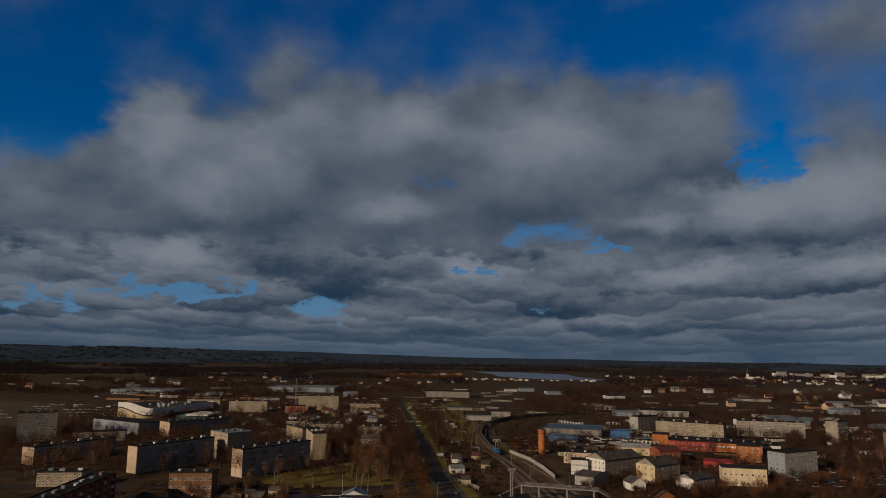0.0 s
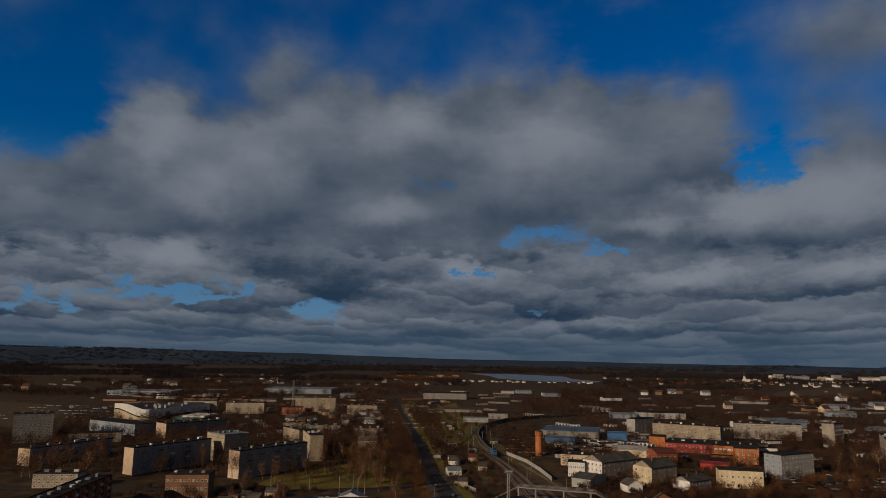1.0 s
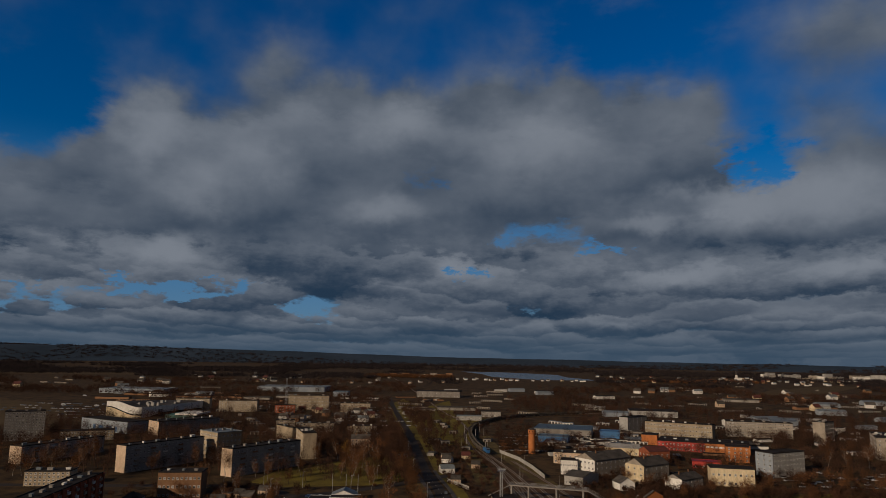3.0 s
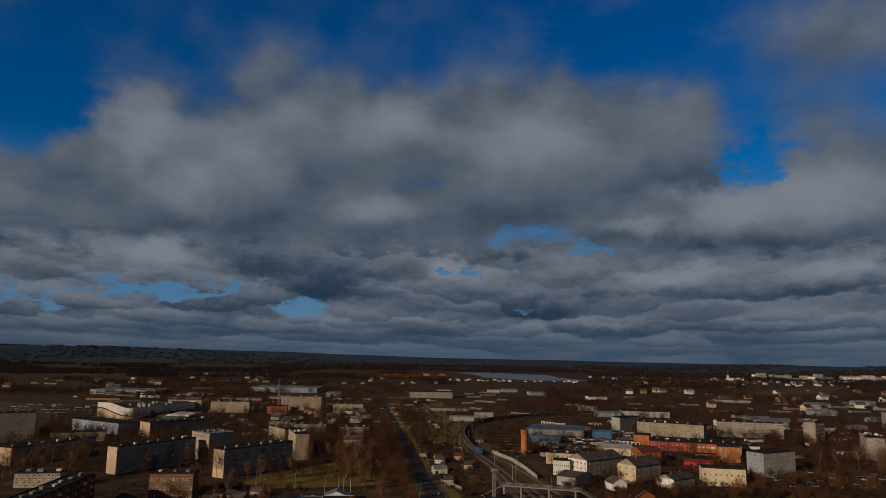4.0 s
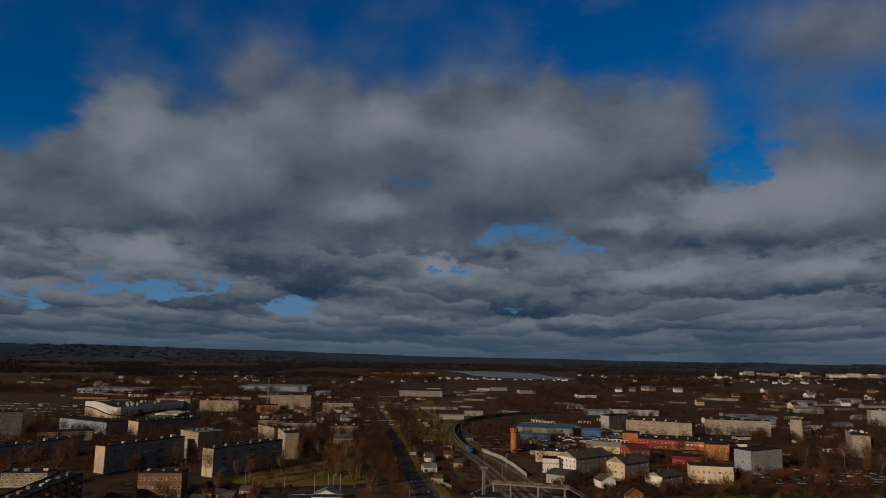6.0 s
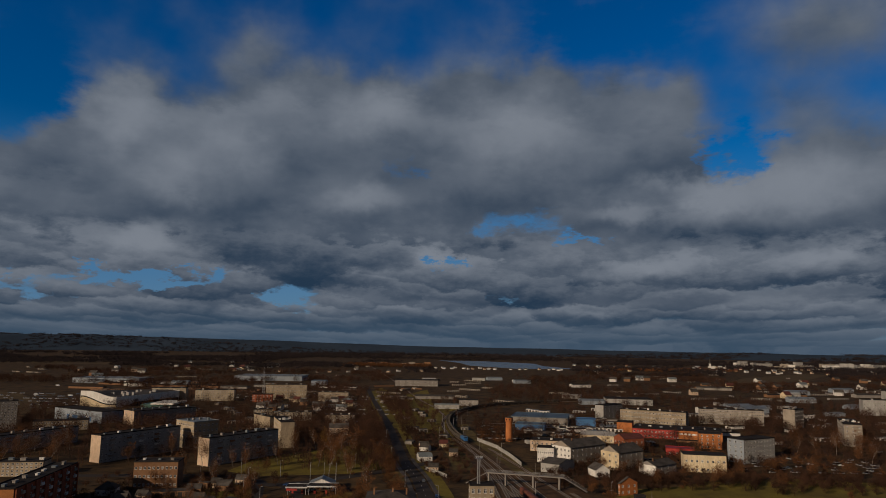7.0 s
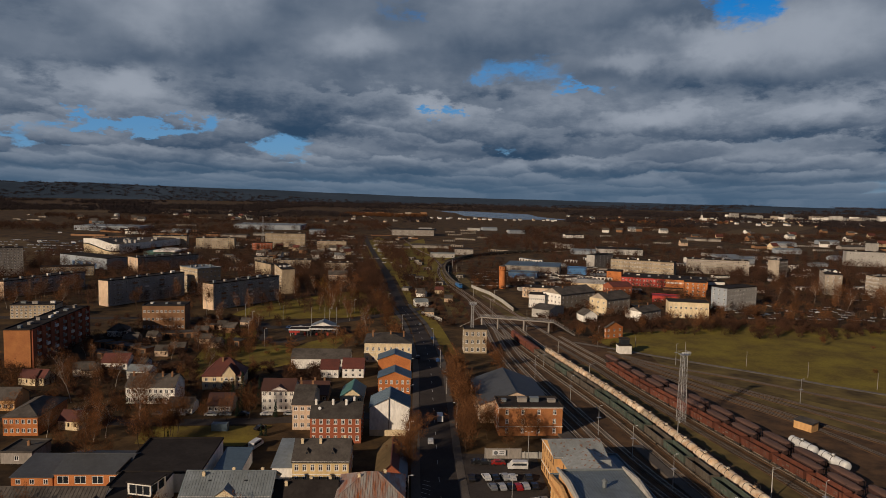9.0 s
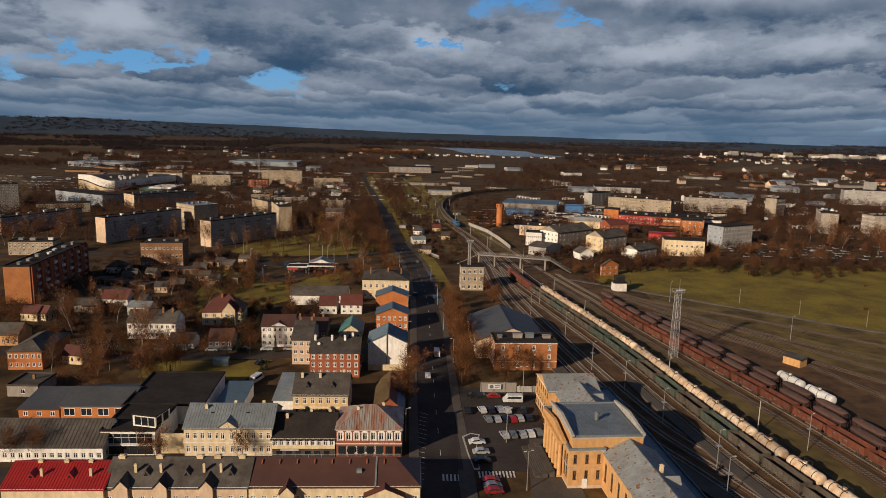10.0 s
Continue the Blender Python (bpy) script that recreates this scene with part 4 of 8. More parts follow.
building('apartment_block', -330.9, 889.3, 8, 48.7, 12.0, 14.0, wall='creamblock', storeys=5, front=16, vents=3, label='cream five-storey apartment block with balconies', category='apartment block')
building('apartment_block', -176.8, 917.0, 5, 39.3, 12.0, 11.4, wall='creamblock', storeys=3, front=11, vents=4, label='low cream apartment block with roof vents', category='apartment block')
building('apartment_block', -123.1, 678.4, 5, 28.1, 12.0, 7.4, wall='creamblock', storeys=3, front=9, vents=3, label='cream three-storey block with roof vents', category='apartment block')
building('house', -103.7, 590.4, 5, 16.1, 11.0, 6.5, wall='peach', storeys=2, front=5, roof='x', rise=3, cover='slate', chimneys=2, label='cream house with a grey pitched roof', category='house')
building('apartment_block', -255.5, 884.8, 10, 25.0, 12.0, 9.6, wall='brick', storeys=3, front=6, label='brick and white three-storey block', category='apartment block')
building('apartment_block', -180.2, 289.3, 97, 61.8, 10.9, 16.7, wall='brick', gable='railbrick', storeys=5, front=14, side=0, vents=7, label='five-storey block with an orange end wall', category='apartment block')
building('apartment_block', -258.4, 396.0, 10, 24.7, 12.0, 8.1, wall='creamblock', storeys=4, front=10, vents=3, label='cream four-storey apartment block behind bare trees', category='apartment block')
building('apartment_block', -169.3, 373.2, 8, 22.7, 13.0, 13.5, wall='brownbrick', storeys=3, front=10, side=4, vents=3, label='brown brick three-storey house with a flat roof', category='apartment block')
building('shop_hall', -323.7, 639.8, 60, 21.2, 76.3, 10.7, wall='greyblue', storeys=1, front=0, side=0, label='pale grey supermarket with a blue glazed front', category='shop')
building('warehouse', -669.0, 1208.3, 0, 117.3, 60.0, 8.0, wall='greyblue', storeys=1, front=14, win=(4, 3), cover='zinc', label='long pale warehouse with a dark window band', category='warehouse')
building('warehouse', -425.2, 1341.5, 2, 132.4, 80.0, 9.0, wall='greyblue', storeys=1, front=0, cover='zinc', label='long low white warehouse with zinc roof', category='warehouse')
building('warehouse', -250.9, 1228.1, 2, 26.2, 30, 8, wall='greyblue', storeys=1, front=0, cover='bluetin', label='blue-grey industrial hall beyond the houses', category='warehouse')
building('factory_hall', -103.2, 1253.4, 0, 77.9, 40, 10.5, wall='grey', storeys=2, front=12, cover='bitumen', label='white industrial hall with rows of windows', category='factory')
building('factory_hall', -20.5, 836.5, 0, 30, 12, 5, wall='pale', storeys=1, front=6, cover='zinc', label='small white industrial building by the tracks', category='factory')
building('factory_hall', 10, 883.1, 0, 24.2, 20, 7, wall='grey', storeys=2, front=5, cover='bitumen', label='white two-storey workshop with a dark roof', category='factory')
building('factory_hall', -40.4, 622.4, 0, 2.5, 6.0, 3.7, wall='pale', storeys=1, front=1, label='small white hut beside the road', category='hut')
building('warehouse', 59.2, 692.2, -12, 55.5, 45, 7.5, wall='grey', storeys=1, front=10, win=(3, 2), cover='bluetin', label='white warehouse with a blue-grey roof', category='warehouse')
building('warehouse', 59.3, 646.0, -12, 26.9, 20.0, 5.4, wall='blue', storeys=1, front=6, cover='bluetin', label='blue metal hall with small windows', category='warehouse')
building('warehouse', 122.4, 685.8, -12, 19.1, 18.0, 6.3, wall='blue', storeys=1, front=0, cover='blue', label='bright blue metal shed by factories', category='warehouse')
building('apartment_block', 161.6, 740.3, 40, 33, 11, 15.4, wall='grey', storeys=6, front=5, side=0, gable='pale', label='white-ended six-storey tower block', category='apartment block')
building('warehouse', 207.7, 936.4, -8, 61.2, 40, 7.5, wall='pale', storeys=1, front=14, cover='bitumen', label='long white hall with a strip of windows', category='warehouse')
building('apartment_block', 168.4, 695.3, -29.2, 62.6, 13, 16.3, wall='creamblock', storeys=4, front=24, vents=6, label='long cream four-storey building', category='apartment block')
building('apartment_block', 257.7, 723.4, -12, 61.1, 13.0, 15.1, wall='panel', storeys=5, front=26, vents=6, label='long weathered five-storey apartment block', category='apartment block')
building('apartment_block', 336.9, 686.4, 40, 19.1, 11.5, 18.9, wall='panel', storeys=5, front=8, vents=5, label='five-storey panel block with a blank end wall', category='apartment block')
building('apartment_block', 322.8, 577.4, -24, 13.0, 52, 17.5, wall='panel', storeys=5, front=3, side=14, vents=9, label='five-storey panel block with a cluttered roof', category='apartment block')
building('apartment_block', 496.4, 843.6, -14, 91.3, 14.0, 18.2, wall='pale', storeys=5, front=30, vents=4, label='long white five-storey apartment block', category='apartment block')
building('apartment_block', 362.9, 568.0, 5, 33.1, 16.0, 17.1, wall='panel', storeys=5, front=8, side=12, vents=7, label='five-storey panel block behind bare trees', category='apartment block')
building('water_tank', 674.1, 1081.7, 0, 12.5, 14.0, 14.3, wall='pale', storeys=1, label='white storage tank building near apartments', category='tank')
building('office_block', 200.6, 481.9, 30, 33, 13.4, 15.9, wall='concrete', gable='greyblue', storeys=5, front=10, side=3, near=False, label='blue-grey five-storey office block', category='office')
building('factory_hall', 158.5, 612.1, -20, 72.6, 35.0, 7.7, wall='red', storeys=2, front=24, cover='bitumen', vents=8, label='long red and orange factory hall with a dark roof', category='factory')
building('stair_tower', 153.2, 647.0, -20, 13.7, 16.0, 8.7, wall='orange', storeys=3, front=0, label='orange brick stair tower of the factory', category='factory')
building('stair_tower', 194.5, 550.4, -15, 16.5, 16.0, 11.6, wall='orange', storeys=4, front=4, label='orange brick stair tower beside the office block', category='factory')
building('house', 149.0, 450.5, -10, 25.7, 13.0, 10.7, wall='cream', storeys=2, front=8, label='cream two-storey flat-roofed building', category='house')
# shade painted in: these three pale houses get grey and dull beige fronts
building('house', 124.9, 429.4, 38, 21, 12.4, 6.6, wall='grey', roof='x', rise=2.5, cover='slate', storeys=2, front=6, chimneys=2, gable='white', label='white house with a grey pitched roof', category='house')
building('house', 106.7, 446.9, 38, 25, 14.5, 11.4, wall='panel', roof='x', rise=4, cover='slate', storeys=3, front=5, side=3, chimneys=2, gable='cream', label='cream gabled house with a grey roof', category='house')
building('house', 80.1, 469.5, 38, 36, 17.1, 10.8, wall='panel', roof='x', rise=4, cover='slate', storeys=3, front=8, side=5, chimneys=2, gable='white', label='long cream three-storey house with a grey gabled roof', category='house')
building('house', 58.9, 478.3, -12, 11.1, 10.0, 9.4, wall='white', storeys=2, front=8, cover='bitumen', label='cream flat-roofed building by the railway', category='house')
building('house', 59.5, 525.8, -15, 32.0, 14.0, 8.0, wall='peach', storeys=2, front=9, cover='bitumen', vents=3, label='peach flat-roofed building with chimneys', category='house')
building('house', 131.2, 531.4, 20, 17.9, 13.7, 9.0, wall='brick', roof='x', rise=3, cover='tileroof', storeys=2, front=4, side=3, label='red brick house with a hipped roof', category='house')
building('warehouse', 106.8, 577.8, -15, 27.0, 20.0, 5.9, wall='cream', storeys=1, front=6, roof='x', rise=2, cover='concrete', label='pale long shed with a light roof', category='warehouse')
building('shop_hall', 158.0, 516.0, -15, 19.7, 12.0, 4.8, wall='red', storeys=1, front=4, cover='redroof', label='small bright red shop by the factory', category='shop')
building('house', 89.9, 376.1, 25, 11.9, 1.0, 6.5, wall='orange', roof='y', rise=3, cover='slate', storeys=2, front=3, side=2, label='orange brick gabled house beside the tracks', category='house')
building('house', 87.6, 426.5, 15, 9.5, 10.0, 4.4, wall='white', roof='y', rise=3, cover='slate', storeys=1, front=3, label='small white house with a grey gable', category='house')
building('workshop', 56.6, 442.3, -35, 12.7, 22.0, 5.7, wall='concrete', roof='x', rise=2, cover='slate', storeys=1, front=5, label='concrete railway workshop with a grey roof', category='workshop')
building('house', -179.4, 353.7, 10, 9.6, 9.0, 3.4, wall='white', roof='hip', rise=3, cover='slate', storeys=1, front=3, label='white cottage with a hipped roof', category='house')
building('house', -149.6, 289.3, 2, 11.2, 9.0, 3.3, wall='white', roof='x', rise=3, cover='tileroof', storeys=1, front=4, label='white cottage with a dark red roof', category='house')
building('house', -138.5, 293.3, 2, 6.4, 7.0, 2.1, wall='white', roof='x', rise=1.6, cover='slate', storeys=1, front=3, label='low white outbuilding with a grey roof', category='house')
building('house', -117.1, 243.6, 3, 17.7, 11.0, 6.5, wall='white', roof='x', rise=3.5, cover='slate', storeys=2, front=9, side=3, chimneys=4, label='white two-storey house with a grey roof and chimneys', category='house')
building('house', -96.1, 263.3, 8, 15.9, 12.0, 5.4, wall='cream', roof='hip', rise=6, cover='tileroof', storeys=2, front=5, side=3, chimneys=1, label='cream villa with a steep dark red roof', category='house')
building('house', -97.6, 233.2, 3, 8.7, 8.0, 2.5, wall='white', roof='x', rise=2.5, cover='slate', storeys=1, front=6, label='low white cottage with small windows', category='house')
building('house', -84.0, 234.9, 3, 8.4, 9.0, 3.2, wall='grey', roof='x', rise=3, cover='brownroof', storeys=1, front=4, label='grey cottage with a dark roof', category='house')
building('house', -139.7, 208.8, 5, 10.7, 20.0, 6.2, wall='orange', roof='hip', rise=2.5, cover='slate', storeys=2, front=6, side=4, label='orange brick two-storey house with a grey roof', category='house')
building('house', -161.4, 232.1, 5, 10.0, 10.0, 4.1, wall='ochre', roof='x', rise=3, cover='slate', storeys=1, front=5, label='yellow-green cottage with a grey roof', category='house')
building('shed', -126.3, 187.4, 2, 8.9, 10.0, 3.3, wall='grey', roof='flat', cover='slate', storeys=1, front=1, chimneys=1, label='grey rendered shed with a tall chimney', category='shed')
building('house', -37.7, 312.6, 3, 22.1, 20.0, 9.3, wall='cream', roof='hip', rise=3, cover='slate', storeys=2, front=8, side=6, near=True, win=(1.1, 1.8), band='white', chimneys=3, label='cream two-storey house with a grey hipped roof', category='house')
building('house', -29.4, 293.9, 3, 14.4, 10.0, 6.2, wall='orange', roof='y', rise=2.6, cover='bluetin', storeys=2, front=0, side=4, near=True, label='orange brick house with a blue-grey tin roof', category='house')
building('house', -26.2, 262.9, 3, 12.9, 10.0, 6.6, wall='orange', roof='y', rise=2.6, cover='bluetin', storeys=2, front=6, side=4, near=True, win=(1.0, 1.6), label='orange brick gabled house with arched windows', category='house')
building('house', -24.4, 218.5, 3, 13.1, 12.5, 9.1, wall='white', roof='y', rise=3.2, cover='bluetin', seam=0.8, storeys=3, front=0, near=True, label='tall white house with a blank gable and tin roof', category='house')
building('house', -68.7, 298.1, 3, 26.0, 12.0, 4.8, wall='white', roof='x', rise=3, cover='slate', storeys=1, front=0, label='long low white building with a grey roof', category='house')
building('house', -52.9, 284.2, 3, 7.5, 9.0, 4.0, wall='white', roof='x', rise=3, cover='tileroof', storeys=1, front=3, near=True, label='white house with a dark red roof', category='house')
building('house', -43.7, 285.1, 3, 9.0, 9.0, 4.4, wall='white', roof='x', rise=3.2, cover='tileroof', storeys=2, front=3, near=True, label='white gabled house with a dark red roof', category='house')
building('house', -65.5, 238.3, 3, 11.6, 10.0, 7.9, wall='white', roof='x', rise=3, cover='brownroof', storeys=3, front=6, side=3, near=True, win=(1.1, 1.5), label='white three-storey house with a brown roof', category='house')
building('house', -50.4, 220.5, 3, 6.6, 18.0, 8.8, wall='peach', roof='x', rise=4, cover='slate', storeys=3, front=3, near=True, chimneys=2, label='peach house with a mansard roof', category='house')
building('house', -42.1, 208.8, 3, 16.0, 14.0, 8.4, wall='brick', roof='x', rise=3, cover='slate', storeys=3, front=7, side=4, near=True, win=(1.1, 1.7), chimneys=4, chimney_mat='white', label='red brick three-storey house with white windows', category='house')
building('house', -56.5, 249.9, 3, 12.6, 12.0, 3.1, wall='brownbrick', roof='x', rise=3.5, cover='brownroof', storeys=1, front=5, chimneys=3, label='low brick house with a dark roof and skylights', category='house')
building('house', -39.0, 249.9, 3, 8.6, 14.0, 2.7, wall='cream', roof='y', rise=3, cover='greenroof', storeys=1, front=3, near=True, label='cream house with a dark green tin roof', category='house')
building('town_house', -61.8, 154.1, 3, 21.1, 13.0, 7.3, wall='cream', roof='x', rise=3.6, cover='zinc', seam=0.7, storeys=2, front=12, side=4, near=True, win=(1.0, 1.7), band='white', chimneys=3, chimney_mat='cream', chimney_tall=0.7, label='cream two-storey house with a zinc roof', category='house')
building('town_house', -40.6, 154.9, 3, 15.2, 13.0, 4.7, wall='cream', roof='x', rise=4, cover='bitumen', storeys=1, front=10, near=True, win=(1.05, 2.0), plain=2.2, band='white', chimneys=3, chimney_mat='cream', chimney_tall=0.8, label='cream house with arched windows and dark roof', category='house')
building('town_house', -25.0, 155.5, 3, 16.0, 13.0, 7.3, wall='brick', roof='hip', rise=3.6, cover='rust', seam=0.6, storeys=2, front=8, side=5, near=True, win=(1.1, 1.9), band='white', chimneys=2, chimney_mat='cream', chimney_tall=0.5, label='red brick corner house with a rusty tin roof', category='house')
building('town_house', -40.5, 177.5, 3, 15.1, 13.0, 6.8, wall='ochrecream', roof='x', rise=4, cover='slate', storeys=2, front=7, side=3, near=True, win=(1.1, 1.8), band='white', chimneys=3, chimney_mat='cream', chimney_tall=1.0, label='cream two-storey courtyard house with a grey roof', category='house')
building('shed', -46.4, 179.0, 3, 5.4, 16.0, 4.5, wall='white', roof='shed', rise=2, cover='zinc', storeys=1, front=0, label='white outbuilding with a tin roof', category='shed')
building('modern_house', -81.7, 153.4, 3, 12.9, 16.0, 6.2, wall='white', roof='flat', cover='bitumen', storeys=1, front=0, near=True, win=(1.45, 2.9), label='modern white house with wide glazing', category='house')
building('long_hall', -108.7, 148.6, 3, 29.0, 14.0, 3.9, wall='white', roof='x', rise=4, cover='slate', seam=0.9, storeys=1, front=16, side=3, near=True, label='long grey hall with a ribbed roof', category='hall')
building('workshop', -102.6, 173.1, 3, 18.0, 16.0, 3.9, wall='orange', roof='x', rise=2.2, cover='greytin', storeys=1, front=4, win=(3, 2.6), label='orange brick workshop with a grey roof', category='workshop')
building('shed', -113.7, 172.5, 3, 10.7, 12.0, 2.9, wall='orange', roof='shed', rise=1.6, cover='greytin', storeys=1, front=3, label='brick shed with a blue-grey roof', category='shed')
building('terrace_house', -85.6, 122.4, 3, 19.6, 12.0, 8.5, wall='cream', roof='x', rise=2.8, cover='redroof', seam=0.6, storeys=2, front=10, side=3, near=True, win=(1.0, 1.6), band='white', chimneys=0, chimney_mat='cream', label='cream terrace house with a bright red tin roof', category='house')
building('terrace_house', -66.3, 124.0, 3, 28.2, 12.0, 8.5, wall='peach', roof='x', rise=3.4, cover='slate', storeys=2, front=13, side=3, near=True, win=(1.0, 1.6), band='white', chimneys=0, chimney_mat='cream', label='peach terrace house with dormers in a grey roof', category='house')
building('terrace_house', -38.1, 125.7, 3, 34.7, 12.0, 8.5, wall='cream', roof='half_hip', rise=3.2, cover='brownroof', storeys=2, front=16, side=3, near=True, win=(1.2, 1.4), band='white', chimneys=0, chimney_mat='brick', label='cream terrace house with a dark brown roof', category='house')
building('signal_tower', 9.4, 334.7, 3, 11.5, 9.0, 12.2, wall='creamblock', roof='flat', cover='bitumen', storeys=3, front=4, side=3, near=True, win=(1.5, 2.0), label='tan concrete railway signal tower with a mast', category='signal tower')
building('railway_hall', 18.4, 219.3, 4, 21.2, 11.0, 9.7, wall='railbrick', roof='flat', cover='bitumen', storeys=3, front=4, side=3, near=True, win=(1.1, 1.7), vents=4, band='white', label='orange-brown brick railway building', category='railway building')
building('black_hall', -84.5, 170.5, 5, 21.0, 25.0, 5.2, wall='white', roof='flat', cover='bitumen', storeys=1, label='large hall with a flat black roof', category='hall')

# ---- the station ----
def railway_station():
    st = thing("railway_station", 29.7, 143.3, 0, 5.6, "ochre plastered railway station with worn tin roofs", "railway station")
    tin = "station_roof"
    M[tin] = material("peeling_tin_roof", (0.265, 0.285, 0.280), 0.65, (0.195, 0.200, 0.190), 0.9, 0.25, vary=0.03)
    tree = M[tin].node_tree
    base = tree.nodes["Principled BSDF"].inputs["Base Color"]
    old = base.links[0].from_socket
    spots, edge, worn = tree.nodes.new("ShaderNodeTexNoise"), tree.nodes.new("ShaderNodeMapRange"), tree.nodes.new("ShaderNodeMix")
    spots.inputs["Scale"].default_value, spots.inputs["Detail"].default_value = 1.0, 4.0
    tree.links.new(tree.nodes["Texture Coordinate"].outputs["Object"], spots.inputs["Vector"])
    tree.links.new(spots.outputs["Fac"], edge.inputs["Value"])
    edge.inputs["From Min"].default_value, edge.inputs["From Max"].default_value = 0.60, 0.625
    worn.data_type = "RGBA"
    worn.inputs[7].default_value = (0.20, 0.095, 0.05, 1)
    tree.links.new(edge.outputs["Result"], worn.inputs[0])
    tree.links.new(old, worn.inputs[6])
    tree.links.new(worn.outputs[2], base)
    common = dict(wall="ochre", near=True, into=st, fm="brownframe")
    # north wing, its end pavilion, south wing, low platform roof
    building("", 0, 0, 0, 14.5, 14, 9.2, roof="x", rise=2.4, cover=tin, storeys=3, front=0, side=6, win=(0.9, 1.5), off=pose(4, 35, 0), band="white", **common)
    building("", 0, 0, 0, 13, 13, 9.0, roof="y", rise=2.8, cover=tin, storeys=2, side=4, win=(0.9, 2.6), off=pose(6, 22, 0), **common)
    building("", 0, 0, 0, 12, 46, 8.8, roof="y", rise=2.8, cover=tin, storeys=1, side=11, win=(1.2, 4.4), plain=1.6, off=pose(8, -46, 0), base="ochre", chimneys=2, chimney_mat="cream", **common)
    building("", 0, 0, 0, 6, 92, 5.2, roof="flat", cover="bluetin", storeys=1, off=pose(19.2, -46, 0), **common)
    # front block with its tall windows, and the hall above it
    building("", 0, 0, 0, 8.2, 23.5, 9.4, roof="flat", cover="zinc", storeys=2, front=3, side=0, win=(0.8, 2.2), plain=1.3, off=pose(0, -0.4, 0), band="concrete", base="peach", **common)
    building("", 0, 0, 0, 16.5, 18.5, 12.2, roof="flat", cover="zinc", storeys=1, off=pose(0.8, 0.3, 0), band="concrete", **common)
    s = Shape()      # raised gable walls of the hall
    for x0 in (0.3, 16.9):
        s.quad((x0, -0.3, 12.5), (x0, 19.4, 12.5), (x0, 19.4, 13.0), (x0, 9.5, 14.2), (x0, -0.3, 13.0))
        s.quad((x0 + 0.6, -0.3, 13.0), (x0 + 0.6, 9.5, 14.2), (x0 + 0.6, 19.4, 13.0), (x0 + 0.6, 19.4, 12.5), (x0 + 0.6, -0.3, 12.5))
        for a, b in (((-0.3, 13.0), (9.5, 14.2)), ((9.5, 14.2), (19.4, 13.0))):
            s.quad((x0, a[0], a[1]), (x0, b[0], b[1]), (x0 + 0.6, b[0], b[1]), (x0 + 0.6, a[0], a[1]))
        s.quad((x0, -0.3, 12.5), (x0, -0.3, 13.0), (x0 + 0.6, -0.3, 13.0), (x0 + 0.6, -0.3, 12.5))
    part("parapet", s, "concrete", st)
    for i in range(6):       # tall columns of the entrance side
        c = Shape()
        y = 5.0 + i * 2.7
        c.tube((-0.7, y, 0.6), (-0.7, y, 8.6), 0.5, 0.45, 10)
        c.box(-1.3, -0.1, y - 0.6, y + 0.6, 0.3, 0.65)
        c.box(-1.25, -0.15, y - 0.6, y + 0.6, 8.5, 8.9)
        part("column", c, "ochre", st)
    s = Shape()
    s.box(-1.5, -0.15, 3.6, 20.0, 8.9, 9.7)
    part("entablature", s, "ochre", st)
    for y0 in (1.0, 2.6, 20.6, 22.0):
        w = Shape()
        w.box(-0.06, -0.02, y0, y0 + 0.8, 2.0, 7.8)
        part("tall_window", w, "glass", st)
    for i in range(5):
        w = Shape()
        y = 5.6 + i * 2.7
        w.box(-0.06, -0.02, y, y + 1.5, 1.0, 7.6)
        part("entrance_window", w, "glass", st)
    for i in range(8):       # broad stone steps
        w = Shape()
        w.box(-6.6 + i * 0.45, -1.6, 6.5, 18.0, 0.16 * i, 0.16 * (i + 1))
        part("step", w, "paving", st)
    for y0 in (4.6, 18.0):
        for k in range(3):
            w = Shape()
            w.box(-6.4 + k * 1.6, -4.9 + k * 1.6, y0, y0 + 1.9, 0, 0.7 + 0.35 * k)
            part("step_cheek", w, "paving", st)
    seams = Shape()      # folded seams of the hall's tin roof, and a low curb on the side that faces the street
    for k in range(22):
        seams.beam((1.4 + k * 0.72, 0.5, 12.36), (1.4 + k * 0.72, 18.6, 12.36), 0.05, 0.07)
    tagged(part("roof_seams", seams, "bluetin", st), kind="stuff")
    c = Shape()
    c.prism([(2.2, 9.7), (21.4, 9.7), (21.4, 10.4), (11.8, 11.8), (2.2, 10.4)], 0.1, 0.9)
    part("pediment", c, "ochre", st, at=pose(0, 0, 0, 0, 0, 90))
    v = Shape()
    v.tube((9, 9, 12.4), (9, 9, 13.9), 0.5, 0.5, 8)
    v.tube((9, 9, 13.9), (9, 9, 14.5), 0.8, 0.1, 8)
    part("roof_vent", v, "zinc", st)
    for y in (-34, -16, 42, 28):
        d = Shape()
        d.prism([(-1.2, 0), (1.2, 0), (0, 1.5)], -1.6, 1.6)
        part("dormer", d, tin, st, at=pose(17.0 if y < 0 else 15.5, y, 9.7, 0, 0, 90))
    d = Shape()
    d.box(3.2, 4.4, -0.52, -0.42, 0.1, 2.4)
    part("side_door", d, "frame", st, "white glazed side door")
    return st


railway_station()


def platform(points, width, label):
    ob = strip("platform", points, width, 0.75, "paving", label, "platform")
    return ob


platform([(p[0], p[1]) for p in upto(shifted(s_, -4.2), 225, 100)], 4.5, "grey paved station platform beside the first track")
platform([(p[0], p[1]) for p in upto(shifted(m_, -13.6), 215, 95)], 3.2, "narrow paved island platform between tracks")


